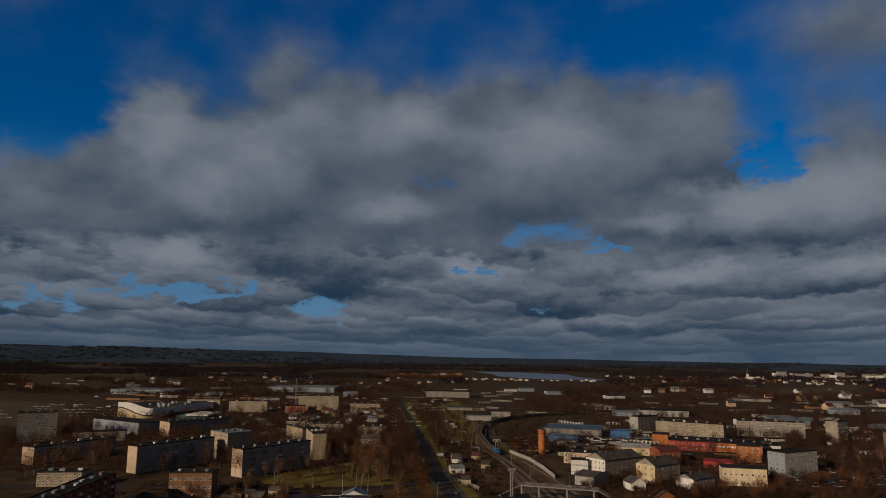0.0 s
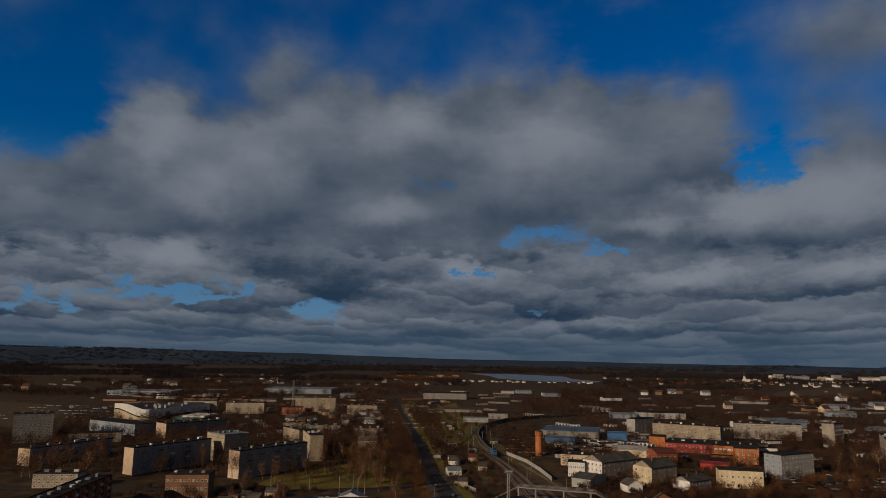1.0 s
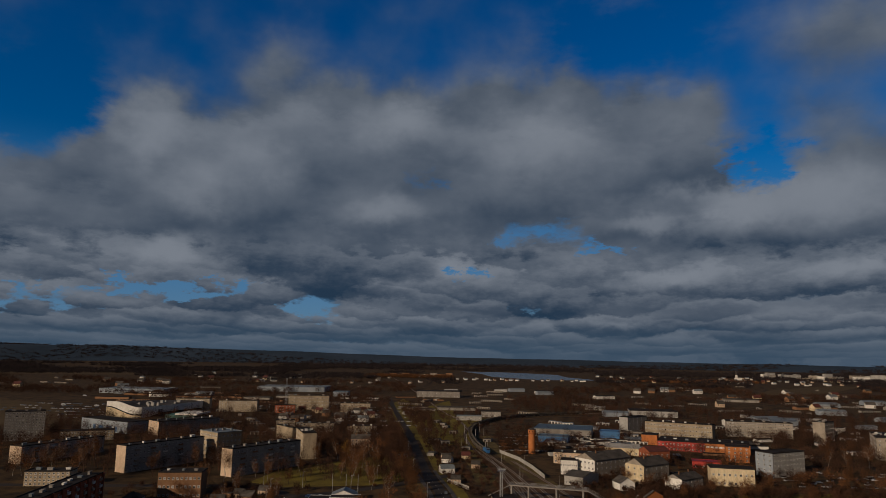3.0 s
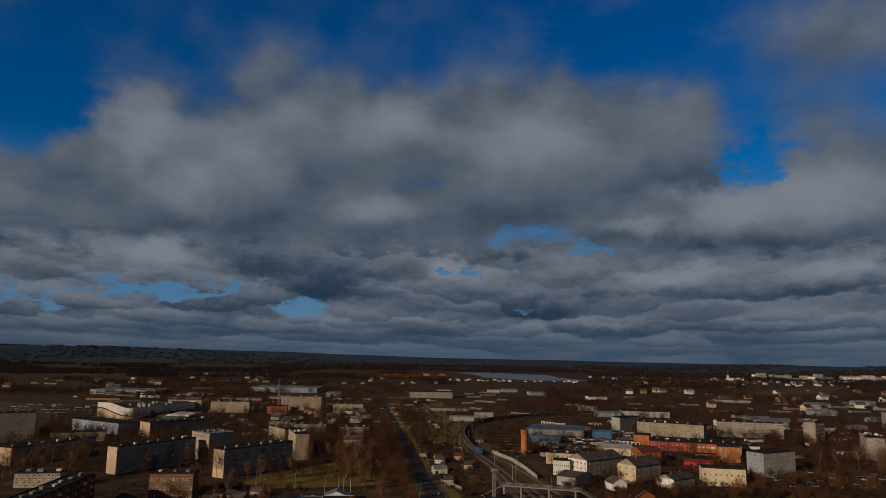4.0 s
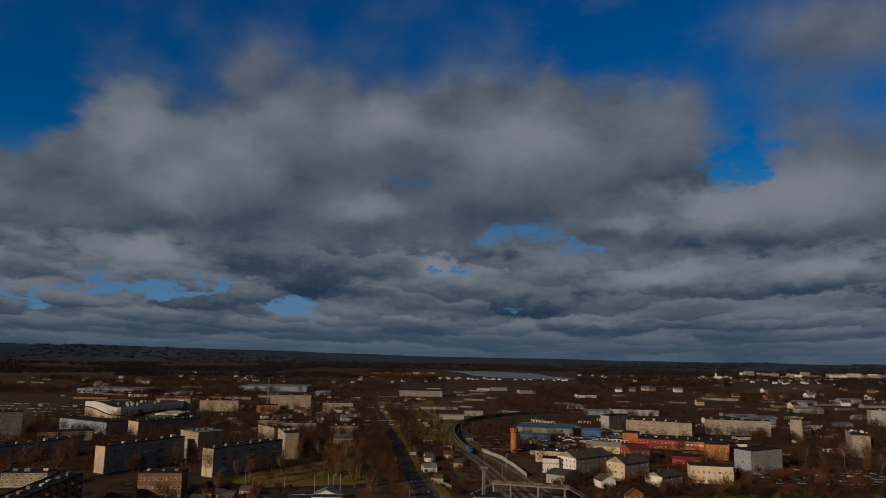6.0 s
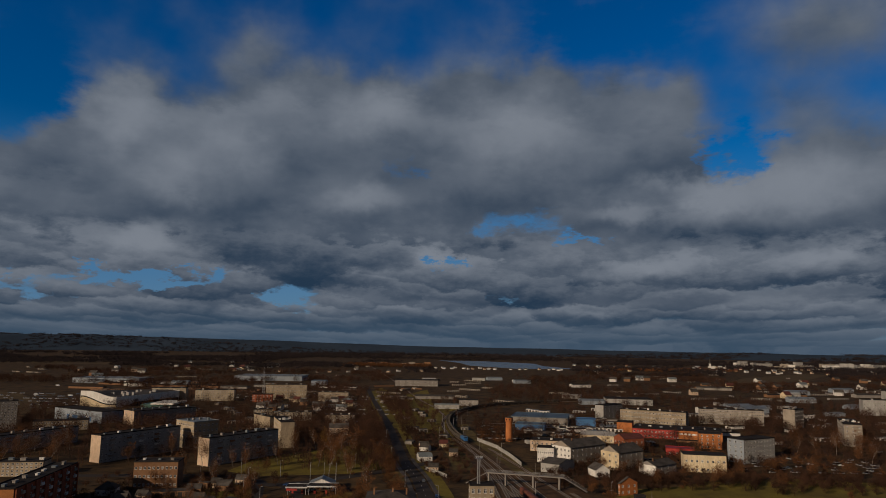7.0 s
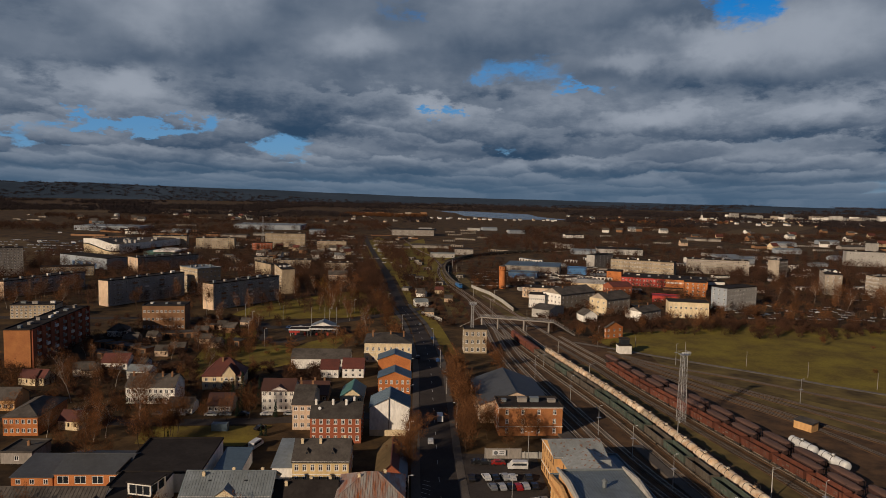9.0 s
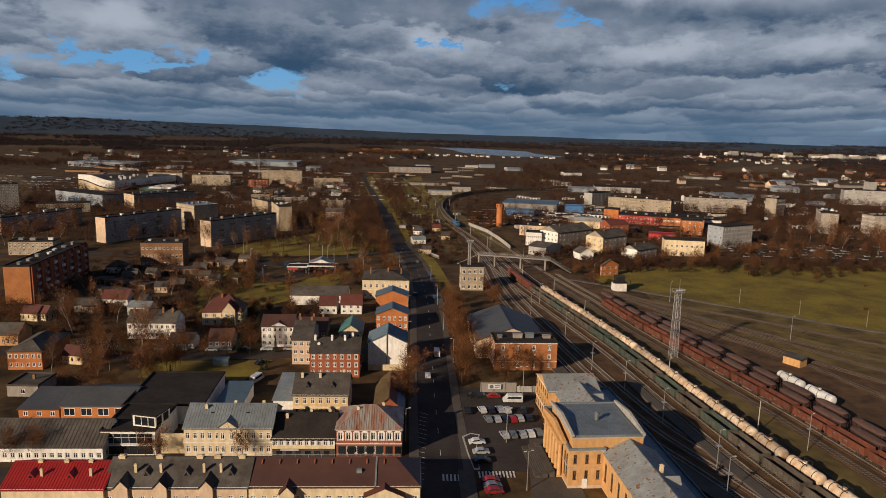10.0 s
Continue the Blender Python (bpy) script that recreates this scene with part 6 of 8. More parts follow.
def arena():
    """The white ice arena: a ribbon wall that sweeps down to a rounded corner and runs back, round a flat dark roof."""
    t = thing("arena", -381.7, 789.0, 0, 0, "white ice arena with a sweeping curved wall", "arena")
    west, east = Vector((-47.2, 5.7)), Vector((28.7, 103.4))
    plan = [west * (1 - k / 12) for k in range(10)]
    for k in range(7):       # the rounded corner
        f = k / 6
        plan.append(west * 0.2 * (1 - f) ** 2 + east * 0.2 * f * f)
    plan += [east * (0.2 + 0.8 * k / 10) for k in range(1, 11)]
    n = len(plan)

    def rim(i):
        return 18.0 - 6.2 * (0.5 - 0.5 * math.cos(math.pi * max(0.0, min(1.0, (i - 2.5) / 8)))) if i < 13 else 11.8 + 1.0 * (i - 13) / 13

    def swoosh(i):
        return 11.5 - 9.0 * (0.5 - 0.5 * math.cos(math.pi * min(1.0, i / 9.5)))

    inward = (west + east).normalized()
    upper, lower, dark, body = Shape(), Shape(), Shape(), Shape()
    for i in range(n - 1):
        p, q = plan[i], plan[i + 1]
        if i < 12:
            z0, z1 = swoosh(i), swoosh(i + 1)
            upper.quad((*p, z0 + 1.3), (*q, z1 + 1.3), (*q, rim(i + 1)), (*p, rim(i)))
            g, h = p + inward * 1.2, q + inward * 1.2
            dark.quad((*g, z0 - 0.6), (*h, z1 - 0.6), (*h, z1 + 2.0), (*g, z0 + 2.0))
            lower.quad((*p, 0), (*q, 0), (*q, max(0.3, z1)), (*p, max(0.3, z0)))
        else:
            z0, z1 = min(4.5, max(0.0, (i - 14) * 1.4)), min(4.5, max(0.0, (i - 13) * 1.4))
            upper.quad((*p, z0), (*q, z1), (*q, rim(i + 1)), (*p, rim(i)))
            g, h = p + inward * 3.0, q + inward * 3.0
            dark.quad((*g, 0), (*h, 0), (*h, 5.0), (*g, 5.0))
        g, h = p + inward * 2.0, q + inward * 2.0      # the inner face of the parapet
        upper.quad((*p, rim(i)), (*q, rim(i + 1)), (*h, rim(i + 1) - 0.1), (*g, rim(i) - 0.1))
    part("ribbon_wall", upper, "white", t, smooth=True)
    part("base_wall", lower, "cream", t, smooth=True)
    part("glazing_strip", dark, "glass", t)
    roof = Shape()
    back = [west + east * 0.9, east + west * 0.25]
    edge = [(p + inward * 2.0, rim(i) - 0.6) for i, p in enumerate(plan)]
    for i in range(n - 1):
        roof.quad((*edge[i][0], edge[i][1]), (*edge[i + 1][0], edge[i + 1][1]), (*(back[0] if i < n // 2 else back[1]), 13.5))
    roof.quad((*edge[n // 2][0], edge[n // 2][1]), (*back[1], 13.5), (*back[0], 13.5))
    part("roof", roof, "slate", t)
    for p, q in ((west, back[0]), (back[0], back[1]), (back[1], east)):
        body.quad((*p, 0), (*q, 0), (*q, 13.3), (*p, 13.3))
    part("rear_wall", body, "white", t)
    rng = random.Random(5)
    for k in range(14):
        v = Shape()
        c = west * rng.uniform(0.1, 0.8) + east * rng.uniform(0.15, 0.75)
        s = rng.uniform(0.8, 1.8)
        v.box(c.x - s, c.x + s, c.y - s, c.y + s, 11.5, rng.uniform(14.2, 15.6))
        part("roof_vent", v, "pale", t)
    for k in range(5):
        g = Shape()
        c = east * (0.24 + 0.012 * k)
        g.box(c.x - 0.5, c.x + 0.2, c.y - 0.6, c.y, 2.5, 8.0)
        part("entrance_fin", g, "dark", t)
    w = Shape()
    w.box(28, 62, -4, 26, 0, 4.6)
    part("low_wing", w, "greenroof", t, "glazed low wing")
    w = Shape()
    w.box(40, 66, -6, 34, 4.6, 6.4)
    part("wing_roof", w, "white", t)
    return t


arena()


def filling_station():
    t = thing("filling_station", -84, 368, 0, 3, "small filling station with a pale gabled roof", "filling station")
    building("", 0, 0, 0, 13, 9, 4.0, wall="white", roof="y", rise=2.6, cover="zinc", storeys=1, front=4, win=(2, 2.2), into=t, off=pose(9, 6, 0), near=True)
    for x0, x1, z in ((-1.5, 9.5, 3.6), (9.5, 25.0, 4.1)):      # two dark canopies with white edges
        c = Shape()
        c.box(x0, x1, -3.5, 4.5, z, z + 0.35)
        roof = part("canopy", c, "bitumen", t)
        e = Shape()
        e.box(x0 - 0.1, x1 + 0.1, -3.7, -3.5, z - 0.15, z + 0.55), e.box(x0 - 0.1, x1 + 0.1, 4.5, 4.7, z - 0.15, z + 0.55), e.box(x0 - 0.1, x0, -3.5, 4.5, z - 0.15, z + 0.55)
        part("canopy_edge", e, "sign", roof)
        for x in (x0 + 0.8, x1 - 0.8):
            for y in (-2.6, 3.6):
                p = Shape()
                p.tube((x, y, 0), (x, y, z), 0.15, 0.15, 8)
                part("canopy_post", p, "steel", t)
    s = Shape()
    s.box(-1.2, 4.5, -3.8, -3.71, 2.2, 3.3)
    part("price_board", s, "red", t)
    for x in (1.5, 6.5, 13, 19):
        p = Shape()
        p.box(x - 0.5, x + 0.5, 0.0, 0.7, 0, 1.7)
        part("fuel_pump", p, "red", t)
    for x in (8, 15.5, 22):
        p = Shape()
        p.tube((x, 16, 0), (x, 16, 13), 0.12, 0.08, 6)
        part("flag_pole", p, "lamp", t)
    return t


filling_station()

# ---- trees ----
def limb(s, rng, a, d, length, r, depth, tips):
    """A bent, tapering branch and its own branches."""
    p, steps = a, 3 if depth else 4
    for k in range(steps):
        d = (d + Vector((rng.uniform(-0.22, 0.22), rng.uniform(-0.22, 0.22), 0.06))).normalized()
        q = p + d * length / steps
        r1 = r * (1 - 0.22)
        s.tube(p, q, r, r1, 5 if depth < 2 else 4, caps=False)
        if depth < 3 and (depth or k >= 1):
            for _ in range(2):
                side = Vector((rng.uniform(-1, 1), rng.uniform(-1, 1), rng.uniform(0.15, 0.9))).normalized()
                limb(s, rng, q, (d * 0.45 + side).normalized(), length * rng.uniform(0.42, 0.6), r1 * 0.55, depth + 1, tips)
        p, r = q, r1
    tips.append((p, d))


def tree_kind(seed, height, spread, bark, leaf, blades, blade, label, category="tree", shrub=False):
    """A bare winter tree: trunk with limbs, and a thin crown of many fine twigs."""
    rng = random.Random(seed)
    s, tips = Shape(), []
    if shrub:
        for _ in range(6):
            limb(s, rng, Vector((rng.uniform(-0.4, 0.4), rng.uniform(-0.4, 0.4), 0)), Vector((rng.uniform(-0.6, 0.6), rng.uniform(-0.6, 0.6), 1)).normalized(), height * 0.6, 0.07, 2, tips)
    else:
        limb(s, rng, Vector((0, 0, -0.1)), Vector((0, 0, 1)), height * 0.78, height * 0.012 + 0.03, 0, tips)
    s.v = [(x * spread, y * spread, z) for x, y, z in s.v]
    c = Shape()
    mid, wide = height * (0.5 if shrub else 0.63), height * (0.5 if shrub else 0.30) * spread
    for i in range(blades):
        if i % 5 < 2:      # twigs at the ends of the limbs
            p, d = tips[rng.randrange(len(tips))]
            p = Vector((p.x * spread, p.y * spread, p.z)) + Vector((rng.gauss(0, 1), rng.gauss(0, 1), rng.gauss(0, 1))) * height * 0.025
        else:              # twigs all through the crown
            d = Vector((rng.gauss(0, 1), rng.gauss(0, 1), rng.gauss(0, 1))).normalized()
            k = rng.random() ** 0.45 * (1 + 0.28 * noise.noise(d * 1.9 + Vector((seed, 0, 0))))
            p = Vector((d.x * wide * k, d.y * wide * k, mid + d.z * k * height * (0.46 if shrub else 0.36)))
            if p.z < 0.1:
                continue
        out = Vector((p.x, p.y, height * 0.22)).normalized()
        w = (out + Vector((rng.uniform(-0.8, 0.8), rng.uniform(-0.8, 0.8), rng.uniform(-0.4, 0.8)))).normalized()
        l = blade * rng.uniform(0.6, 1.4)
        across = w.cross(Vector((rng.uniform(-1, 1), rng.uniform(-1, 1), rng.uniform(-1, 1)))).normalized() * blade * 0.058
        c.quad(p - across, p + across, p + w * l)
    return s.mesh("tree", bark), c.mesh("crown", leaf), label, category


KINDS = {
    "tall": [tree_kind(1, 12, 1.0, "bark", "twig", 1900, 0.95, "tall bare brown deciduous tree"), tree_kind(2, 10.5, 1.25, "bark", "twig", 1500, 0.9, "broad bare brown deciduous tree"), tree_kind(3, 8.5, 1.3, "bark", "twig", 1600, 0.75, "rounded bare brown fruit tree")],
    "birch": [tree_kind(4, 14, 0.8, "birch", "twig", 1500, 0.9, "slender pale-barked bare birch tree")],
    "shrub": [tree_kind(6, 3.6, 1.2, "bark", "twig", 900, 0.6, "low bare brown bush on rough ground", "bush", True), tree_kind(7, 2.8, 1.5, "bark", "twig", 800, 0.55, "spreading bare bush on rough ground", "bush", True)],
    "larch": [tree_kind(8, 12, 0.9, "bark", "larch", 2200, 0.7, "yellow-orange autumn larch on a lawn")],
}


def fir_kind():
    rng = random.Random(11)
    s, c = Shape(), Shape()
    s.tube((0, 0, -0.1), (0, 0, 6.8), 0.14, 0.03, 6)
    for i in range(900):
        z = 0.4 + 6.4 * rng.random() ** 1.4
        a, r = rng.uniform(0, 6.283), (7.0 - z) * 0.15 * rng.uniform(0.2, 1)
        p = Vector((r * math.cos(a), r * math.sin(a), z))
        w = Vector((math.cos(a), math.sin(a), rng.uniform(-0.5, 0.1))) * 0.5
        u = Vector((-math.sin(a), math.cos(a), 0)) * 0.1
        c.quad(p - u, p + u, p + w)
    return s.mesh("tree", "bark"), c.mesh("crown", "fir"), "small dark green garden conifer", "conifer"


KINDS["fir"] = [fir_kind()]
FOOT = []      # house footprints, kept free of trees


def note_footprints():
    for ob in scene.objects:
        if ob.type == "EMPTY" and ob.parent is None and any(c.name.startswith("wall") or c.name.startswith("body") for c in ob.children):
            pts = [ob.matrix_basis @ c.matrix_basis @ Vector(b) for c in ob.children if c.type == "MESH" and c.name.startswith(("wall", "body")) for b in c.bound_box]
            inv = ob.matrix_basis.inverted()
            loc = [inv @ p for p in pts]
            FOOT.append((inv, min(p.x for p in loc) - 1.6, max(p.x for p in loc) + 1.6, min(p.y for p in loc) - 1.6, max(p.y for p in loc) + 1.6))


note_footprints()
PAVED = [(STREET, 8.0)] + [(t, 3.2) for t in TRACKS]


def is_free(x, y):
    for inv, x0, x1, y0, y1 in FOOT:
        p = inv @ Vector((x, y, 0))
        if x0 < p.x < x1 and y0 < p.y < y1:
            return False
    for line, gap in PAVED:
        for px_, py_ in line[::2]:
            if abs(py_ - y) < 12 and abs(px_ - x) < gap:
                return False
    return True


def plant(kind, x, y, size=1.0, rng=random.Random(21)):
    trunk, crown, label, category = KINDS[kind][rng.randrange(len(KINDS[kind]))]
    ob = new(category, trunk)
    k = size * rng.uniform(0.8, 1.2)
    ob.matrix_basis = pose(x, y, 0, 0, 0, rng.uniform(0, 360)) @ Matrix.Scale(k, 4)
    part("crown", crown, None, ob)
    return tagged(ob, label, category, "bare trees of the town" if category == "tree" else "bushes")


def scatter(kinds, count, x0, x1, y0, y1, size=1.0, seed=0, slope=0.0):
    """Trees strewn over a patch; slope shifts the patch sideways with distance."""
    rng = random.Random(seed)
    made = tries = 0
    while made < count and tries < count * 6:
        tries += 1
        y = rng.uniform(y0, y1)
        x = rng.uniform(x0, x1) + slope * (y - y0)
        if is_free(x, y):
            plant(rng.choice(kinds), x, y, size * rng.uniform(0.75, 1.2), rng)
            made += 1


scatter(["tall", "tall", "tall", "shrub"], 40, 5.2, 10.0, 204, 312, 0.9, 1, -0.03)
scatter(["tall"], 5, -12, -8, 182, 200, 0.8, 2)
scatter(["shrub", "tall"], 14, 22, 33, 300, 345, 0.6, 3, 0)
scatter(["tall", "shrub", "shrub", "birch"], 46, -178, -95, 236, 400, 0.6, 4)
scatter(["tall", "shrub"], 28, -100, -62, 255, 345, 0.6, 5)
scatter(["tall", "tall", "birch"], 16, -128, -78, 186, 218, 0.75, 6)
scatter(["tall", "shrub"], 22, -175, -95, 205, 240, 0.65, 7)
scatter(["tall", "birch"], 46, -320, -60, 405, 520, 0.95, 8)
scatter(["tall", "tall", "birch", "shrub"], 34, -58, -20, 330, 560, 0.8, 9, -0.08)
scatter(["tall", "shrub", "shrub"], 34, 104, 190, 396, 440, 0.7, 10)
scatter(["tall", "shrub"], 44, 170, 330, 425, 500, 0.75, 11)
scatter(["tall", "birch"], 36, 255, 420, 470, 610, 0.95, 12)
scatter(["tall", "shrub"], 34, 70, 190, 430, 560, 0.7, 13)
scatter(["shrub"], 26, 24, 44, 560, 640, 1.1, 14)
scatter(["tall", "shrub"], 12, 62, 100, 345, 385, 0.6, 15, -0.1)
scatter(["fir"], 8, -80, -55, 232, 262, 1.0, 16)
scatter(["tall", "shrub"], 16, 190, 330, 270, 410, 0.55, 17)
for x, y, kind, size in ((-101, 186, "tall", 1.1), (-104, 226, "birch", 1.05), (-107, 232, "birch", 1.0), (-67, 151.5, "tall", 0.7), (-47.5, 152.5, "tall", 0.62), (-101, 149, "tall", 0.75), (-95.5, 150, "tall", 0.6),
                         (-92, 510, "larch", 0.95), (-8.4, 206, "tall", 0.95), (-10.5, 213, "tall", 0.85), (14.5, 216, "tall", 0.75), (26, 215.5, "tall", 0.7), (31, 216.5, "tall", 0.65), (16, 228, "tall", 0.8), (20.5, 206, "tall", 0.7),
                         (-86, 206, "fir", 0.7), (-59, 214, "fir", 0.7), (-57.5, 214, "fir", 0.6), (-130, 262, "birch", 1.0), (-122, 330, "birch", 0.9), (-70.5, 152.5, "tall", 0.6)):
    plant(kind, x, y, size)


def woods(name, places, height, width, blades, blade, mat, label, seed, thin=0.17):
    """Many distant trees as one body of thin blades."""
    rng = np.random.default_rng(seed)
    n = len(places)
    c = np.repeat(np.array(places, float), blades, axis=0)
    k = len(c)
    hs = np.repeat(rng.uniform(0.65, 1.2, n), blades) * height
    d = rng.normal(size=(k, 3))
    d /= np.linalg.norm(d, axis=1)[:, None]
    rr = rng.random(k) ** 0.4
    p = c.copy()
    p[:, 0] += d[:, 0] * rr * width * hs / height
    p[:, 1] += d[:, 1] * rr * width * hs / height
    p[:, 2] += hs * (0.52 + 0.44 * d[:, 2] * rr)
    w = d * 0.6 + rng.normal(size=(k, 3)) * 0.6
    w[:, 2] = np.abs(w[:, 2])
    w *= (blade * rng.uniform(0.6, 1.4, k) / np.linalg.norm(w, axis=1))[:, None]
    u = np.cross(w, rng.normal(size=(k, 3)))
    u *= (blade * thin / np.linalg.norm(u, axis=1))[:, None]
    v = np.stack([p - u, p + u, p + w], 1).reshape(-1, 3)
    base = np.array(places, float)
    t = np.stack([base + (-0.18, 0, 0), base + (0.18, 0, 0), base + (0, 0, height * 0.7)], 1).reshape(-1, 3)
    v = np.concatenate([v, t])
    me = bpy.data.meshes.new(name)
    me.from_pydata(v.tolist(), [], np.arange(len(v)).reshape(-1, 3).tolist())
    me.materials.append(M[mat])
    return tagged(new(name, me), label, "woods", kind="stuff")


def patch(count, x0, x1, y0, y1, seed, slope=0.0, check=False, clump=0.0):
    rng = random.Random(seed)
    out = []
    tries = 0
    while len(out) < count and tries < count * 8:
        tries += 1
        y = rng.uniform(y0, y1)
        x = rng.uniform(x0, x1) + slope * (y - y0)
        if 1800 < y < 3100 and -0.03 < x / y < 0.175:      # open water and its near shore
            continue
        if 1471 < y < 2148 and 0.393 < x / y < 0.543:      # the open tawny field
            continue
        if clump and noise.noise(Vector((x * clump, y * clump, seed))) < 0.0:
            continue
        if check and not is_free(x, y):
            continue
        out.append((x, y, ground_height(x, y)))
    return out


woods("bare_wood", patch(420, -420, -55, 520, 700, 31, check=True), 12, 3.4, 230, 1.5, "twig_far", "bare brown trees among the apartment blocks", 1, 0.05)
woods("bare_wood", patch(460, -460, -60, 700, 1080, 32, check=True), 12, 3.6, 230, 1.5, "twig_far", "bare brown trees round the arena", 2, 0.05)
woods("bare_wood", patch(430, 60, 480, 520, 760, 33, check=True), 11, 3.4, 230, 1.5, "twig_far", "bare brown trees between the factories", 3, 0.05)
woods("bare_wood", patch(430, 210, 700, 700, 1000, 34, check=True), 11, 3.6, 230, 1.5, "twig_far", "bare brown trees behind the long blocks", 4, 0.05)
woods("bare_wood", patch(420, 60, 330, 960, 1250, 35), 11, 3.2, 230, 1.5, "twig_far", "brown birch wood beyond the railway bend", 5, 0.05)
woods("bare_wood", patch(130, -70, -24, 560, 900, 36, -0.1, True), 10, 3.2, 230, 1.5, "twig_far", "bare trees along the far road", 6, 0.05)
woods("bare_wood", patch(2600, -1500, -130, 1080, 1800, 37, 0, False, 0.006), 11, 5.0, 60, 2.0, "twig_far", "dark brown woodland beyond the town", 7)
woods("bare_wood", patch(2200, 150, 1700, 1150, 1900, 38, 0, False, 0.006), 10, 5.0, 60, 2.0, "twig_far", "dark brown woodland beyond the sheds", 8)
woods("bare_wood", patch(4200, -2400, 2500, 1750, 2400, 39, 0, False, 0.003), 11, 9.0, 26, 4.6, "brown_wood", "far brown bare woodland", 9)
woods("bare_wood", patch(3800, -2700, 2800, 2350, 3200, 40, 0, False, 0.003), 11, 12.0, 22, 6.5, "brown_wood", "far brown bare woodland", 10)
woods("bare_wood", patch(4200, -3500, 3500, 3100, 4400, 41, 0, False, 0.002), 11, 14.0, 20, 8.0, "brown_wood", "farthest brown bare woodland", 11)


woods("bare_wood", patch(300, 250, 520, 470, 720, 42, 0.1, True), 11, 3.4, 230, 1.5, "twig_far", "bare brown trees round the apartment blocks", 12, 0.05)
woods("bare_wood", patch(120, 22, 75, 570, 700, 43, 0, True), 6, 2.6, 200, 1.0, "twig_far", "bare bushes inside the railway bend", 13, 0.06)
woods("bare_wood", patch(160, -180, -95, 235, 400, 44, 0, True), 5, 2.0, 200, 1.0, "twig_far", "bare garden bushes and hedges", 14, 0.06)


for spot, tall, wide, text, seed in (
        (patch(620, -430, -62, 430, 700, 131, 0, True), 13, 3.2, "bare reddish-brown trees round the apartment blocks", 31),
        (patch(420, -470, -70, 700, 1060, 132, 0, True), 12, 3.4, "bare brown trees behind the arena", 32),
        (patch(210, -58, -26, 430, 680, 133, -0.12, True), 11, 3.0, "dark red-brown trees beside the street", 33),
        (patch(300, 62, 250, 385, 560, 134, 0.05, True), 6, 2.2, "bare garden trees between the houses", 34),
        (patch(520, 250, 600, 430, 780, 135, 0, True), 11, 3.2, "bare brown trees round the panel blocks", 35),
        (patch(190, 96, 330, 404, 432, 136, 0.3, True), 5.5, 2.2, "row of bare bushes along the meadow", 36),
        (patch(170, -196, -95, 232, 410, 137, 0, True), 4.5, 2.1, "bare garden trees behind the cottages", 37),
        (patch(160, -100, 60, 640, 980, 138, 0, True), 7, 2.6, "bare bushes along the railway lines", 38),
        (patch(330, 120, 520, 740, 1040, 139, 0, True), 9, 3.0, "bare trees among the works yards", 39),
        (patch(90, -92, -50, 238, 300, 140, 0, True), 4, 1.7, "bare bushes in the back gardens", 40)):
    woods("bare_wood", spot, tall, wide, 230, 1.35, "twig_far", text, seed, 0.05)


# sunlit patches put into the colour: brighter twigs among the dark far woods
woods("bare_wood", patch(260, -340, 150, 2120, 2330, 145), 9, 7.0, 40, 4.0, "twig", "brown trees on the lake shore, coloured as sunlit", 45)
woods("bare_wood", patch(200, 420, 900, 2080, 2300, 146), 8, 7.0, 30, 4.0, "twig", "brown trees near the far suburb, coloured as sunlit", 46)


for spot, tall, wide, text, seed in (
        (patch(260, -36, 26, 400, 640, 151, -0.08, True), 3.2, 1.6, "low bare scrub beside the railway", 51),
        (patch(200, 24, 110, 560, 760, 152, 0, True), 4.0, 1.8, "bare scrub inside the railway bend", 52),
        (patch(240, -150, -60, 560, 760, 153, 0, True), 9, 2.8, "reddish bare trees behind the lawn", 53),
        (patch(160, 60, 120, 395, 480, 154, 0, True), 3.6, 1.6, "bare garden scrub near the footbridge", 54)):
    woods("bare_wood", spot, tall, wide, 150, 1.0, "twig_far", text, seed, 0.06)


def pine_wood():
    """The unbroken roof of the dark pine forest on the distant rises, its colour blued for haze."""
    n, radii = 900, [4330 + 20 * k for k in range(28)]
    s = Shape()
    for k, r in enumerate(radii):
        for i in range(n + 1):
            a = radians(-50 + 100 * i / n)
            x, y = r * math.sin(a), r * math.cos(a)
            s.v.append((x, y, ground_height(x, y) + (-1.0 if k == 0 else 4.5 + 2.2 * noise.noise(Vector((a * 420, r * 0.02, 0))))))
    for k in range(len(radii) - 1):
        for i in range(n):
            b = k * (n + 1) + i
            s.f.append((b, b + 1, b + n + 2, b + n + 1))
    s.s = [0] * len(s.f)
    tagged(new("pine_wood", s.mesh("pine_wood", "wood_far", smooth=True)), "dark pine forest, blued for haze, covering the distant hills", "forest", kind="stuff")


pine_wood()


# ---- distant houses ----
def small_house_kind(wall, roof, w, d, h, rise):
    s = Shape()
    for m, l in ((pose(0, 0, 0), w), (pose(0, d, 0, 0, 0, -90), d), (pose(w, 0, 0, 0, 0, 90), d), (pose(w, d, 0, 0, 0, 180), w)):
        holes = [(l * (i + 0.5) / 3 - 0.5, l * (i + 0.5) / 3 + 0.5, h * 0.35, h * 0.75) for i in range(3)]
        wall_face(s, m, l, h, holes, 0.3)
    s.quad((0, d, h), (0, 0, h), (0, d / 2, h + rise - 0.1)), s.quad((w, 0, h), (w, d, h), (w, d / 2, h + rise - 0.1))
    return s.mesh("wall", wall), roof_shape(w, d, h, "x", rise, 0.4, 0).mesh("roof", roof)


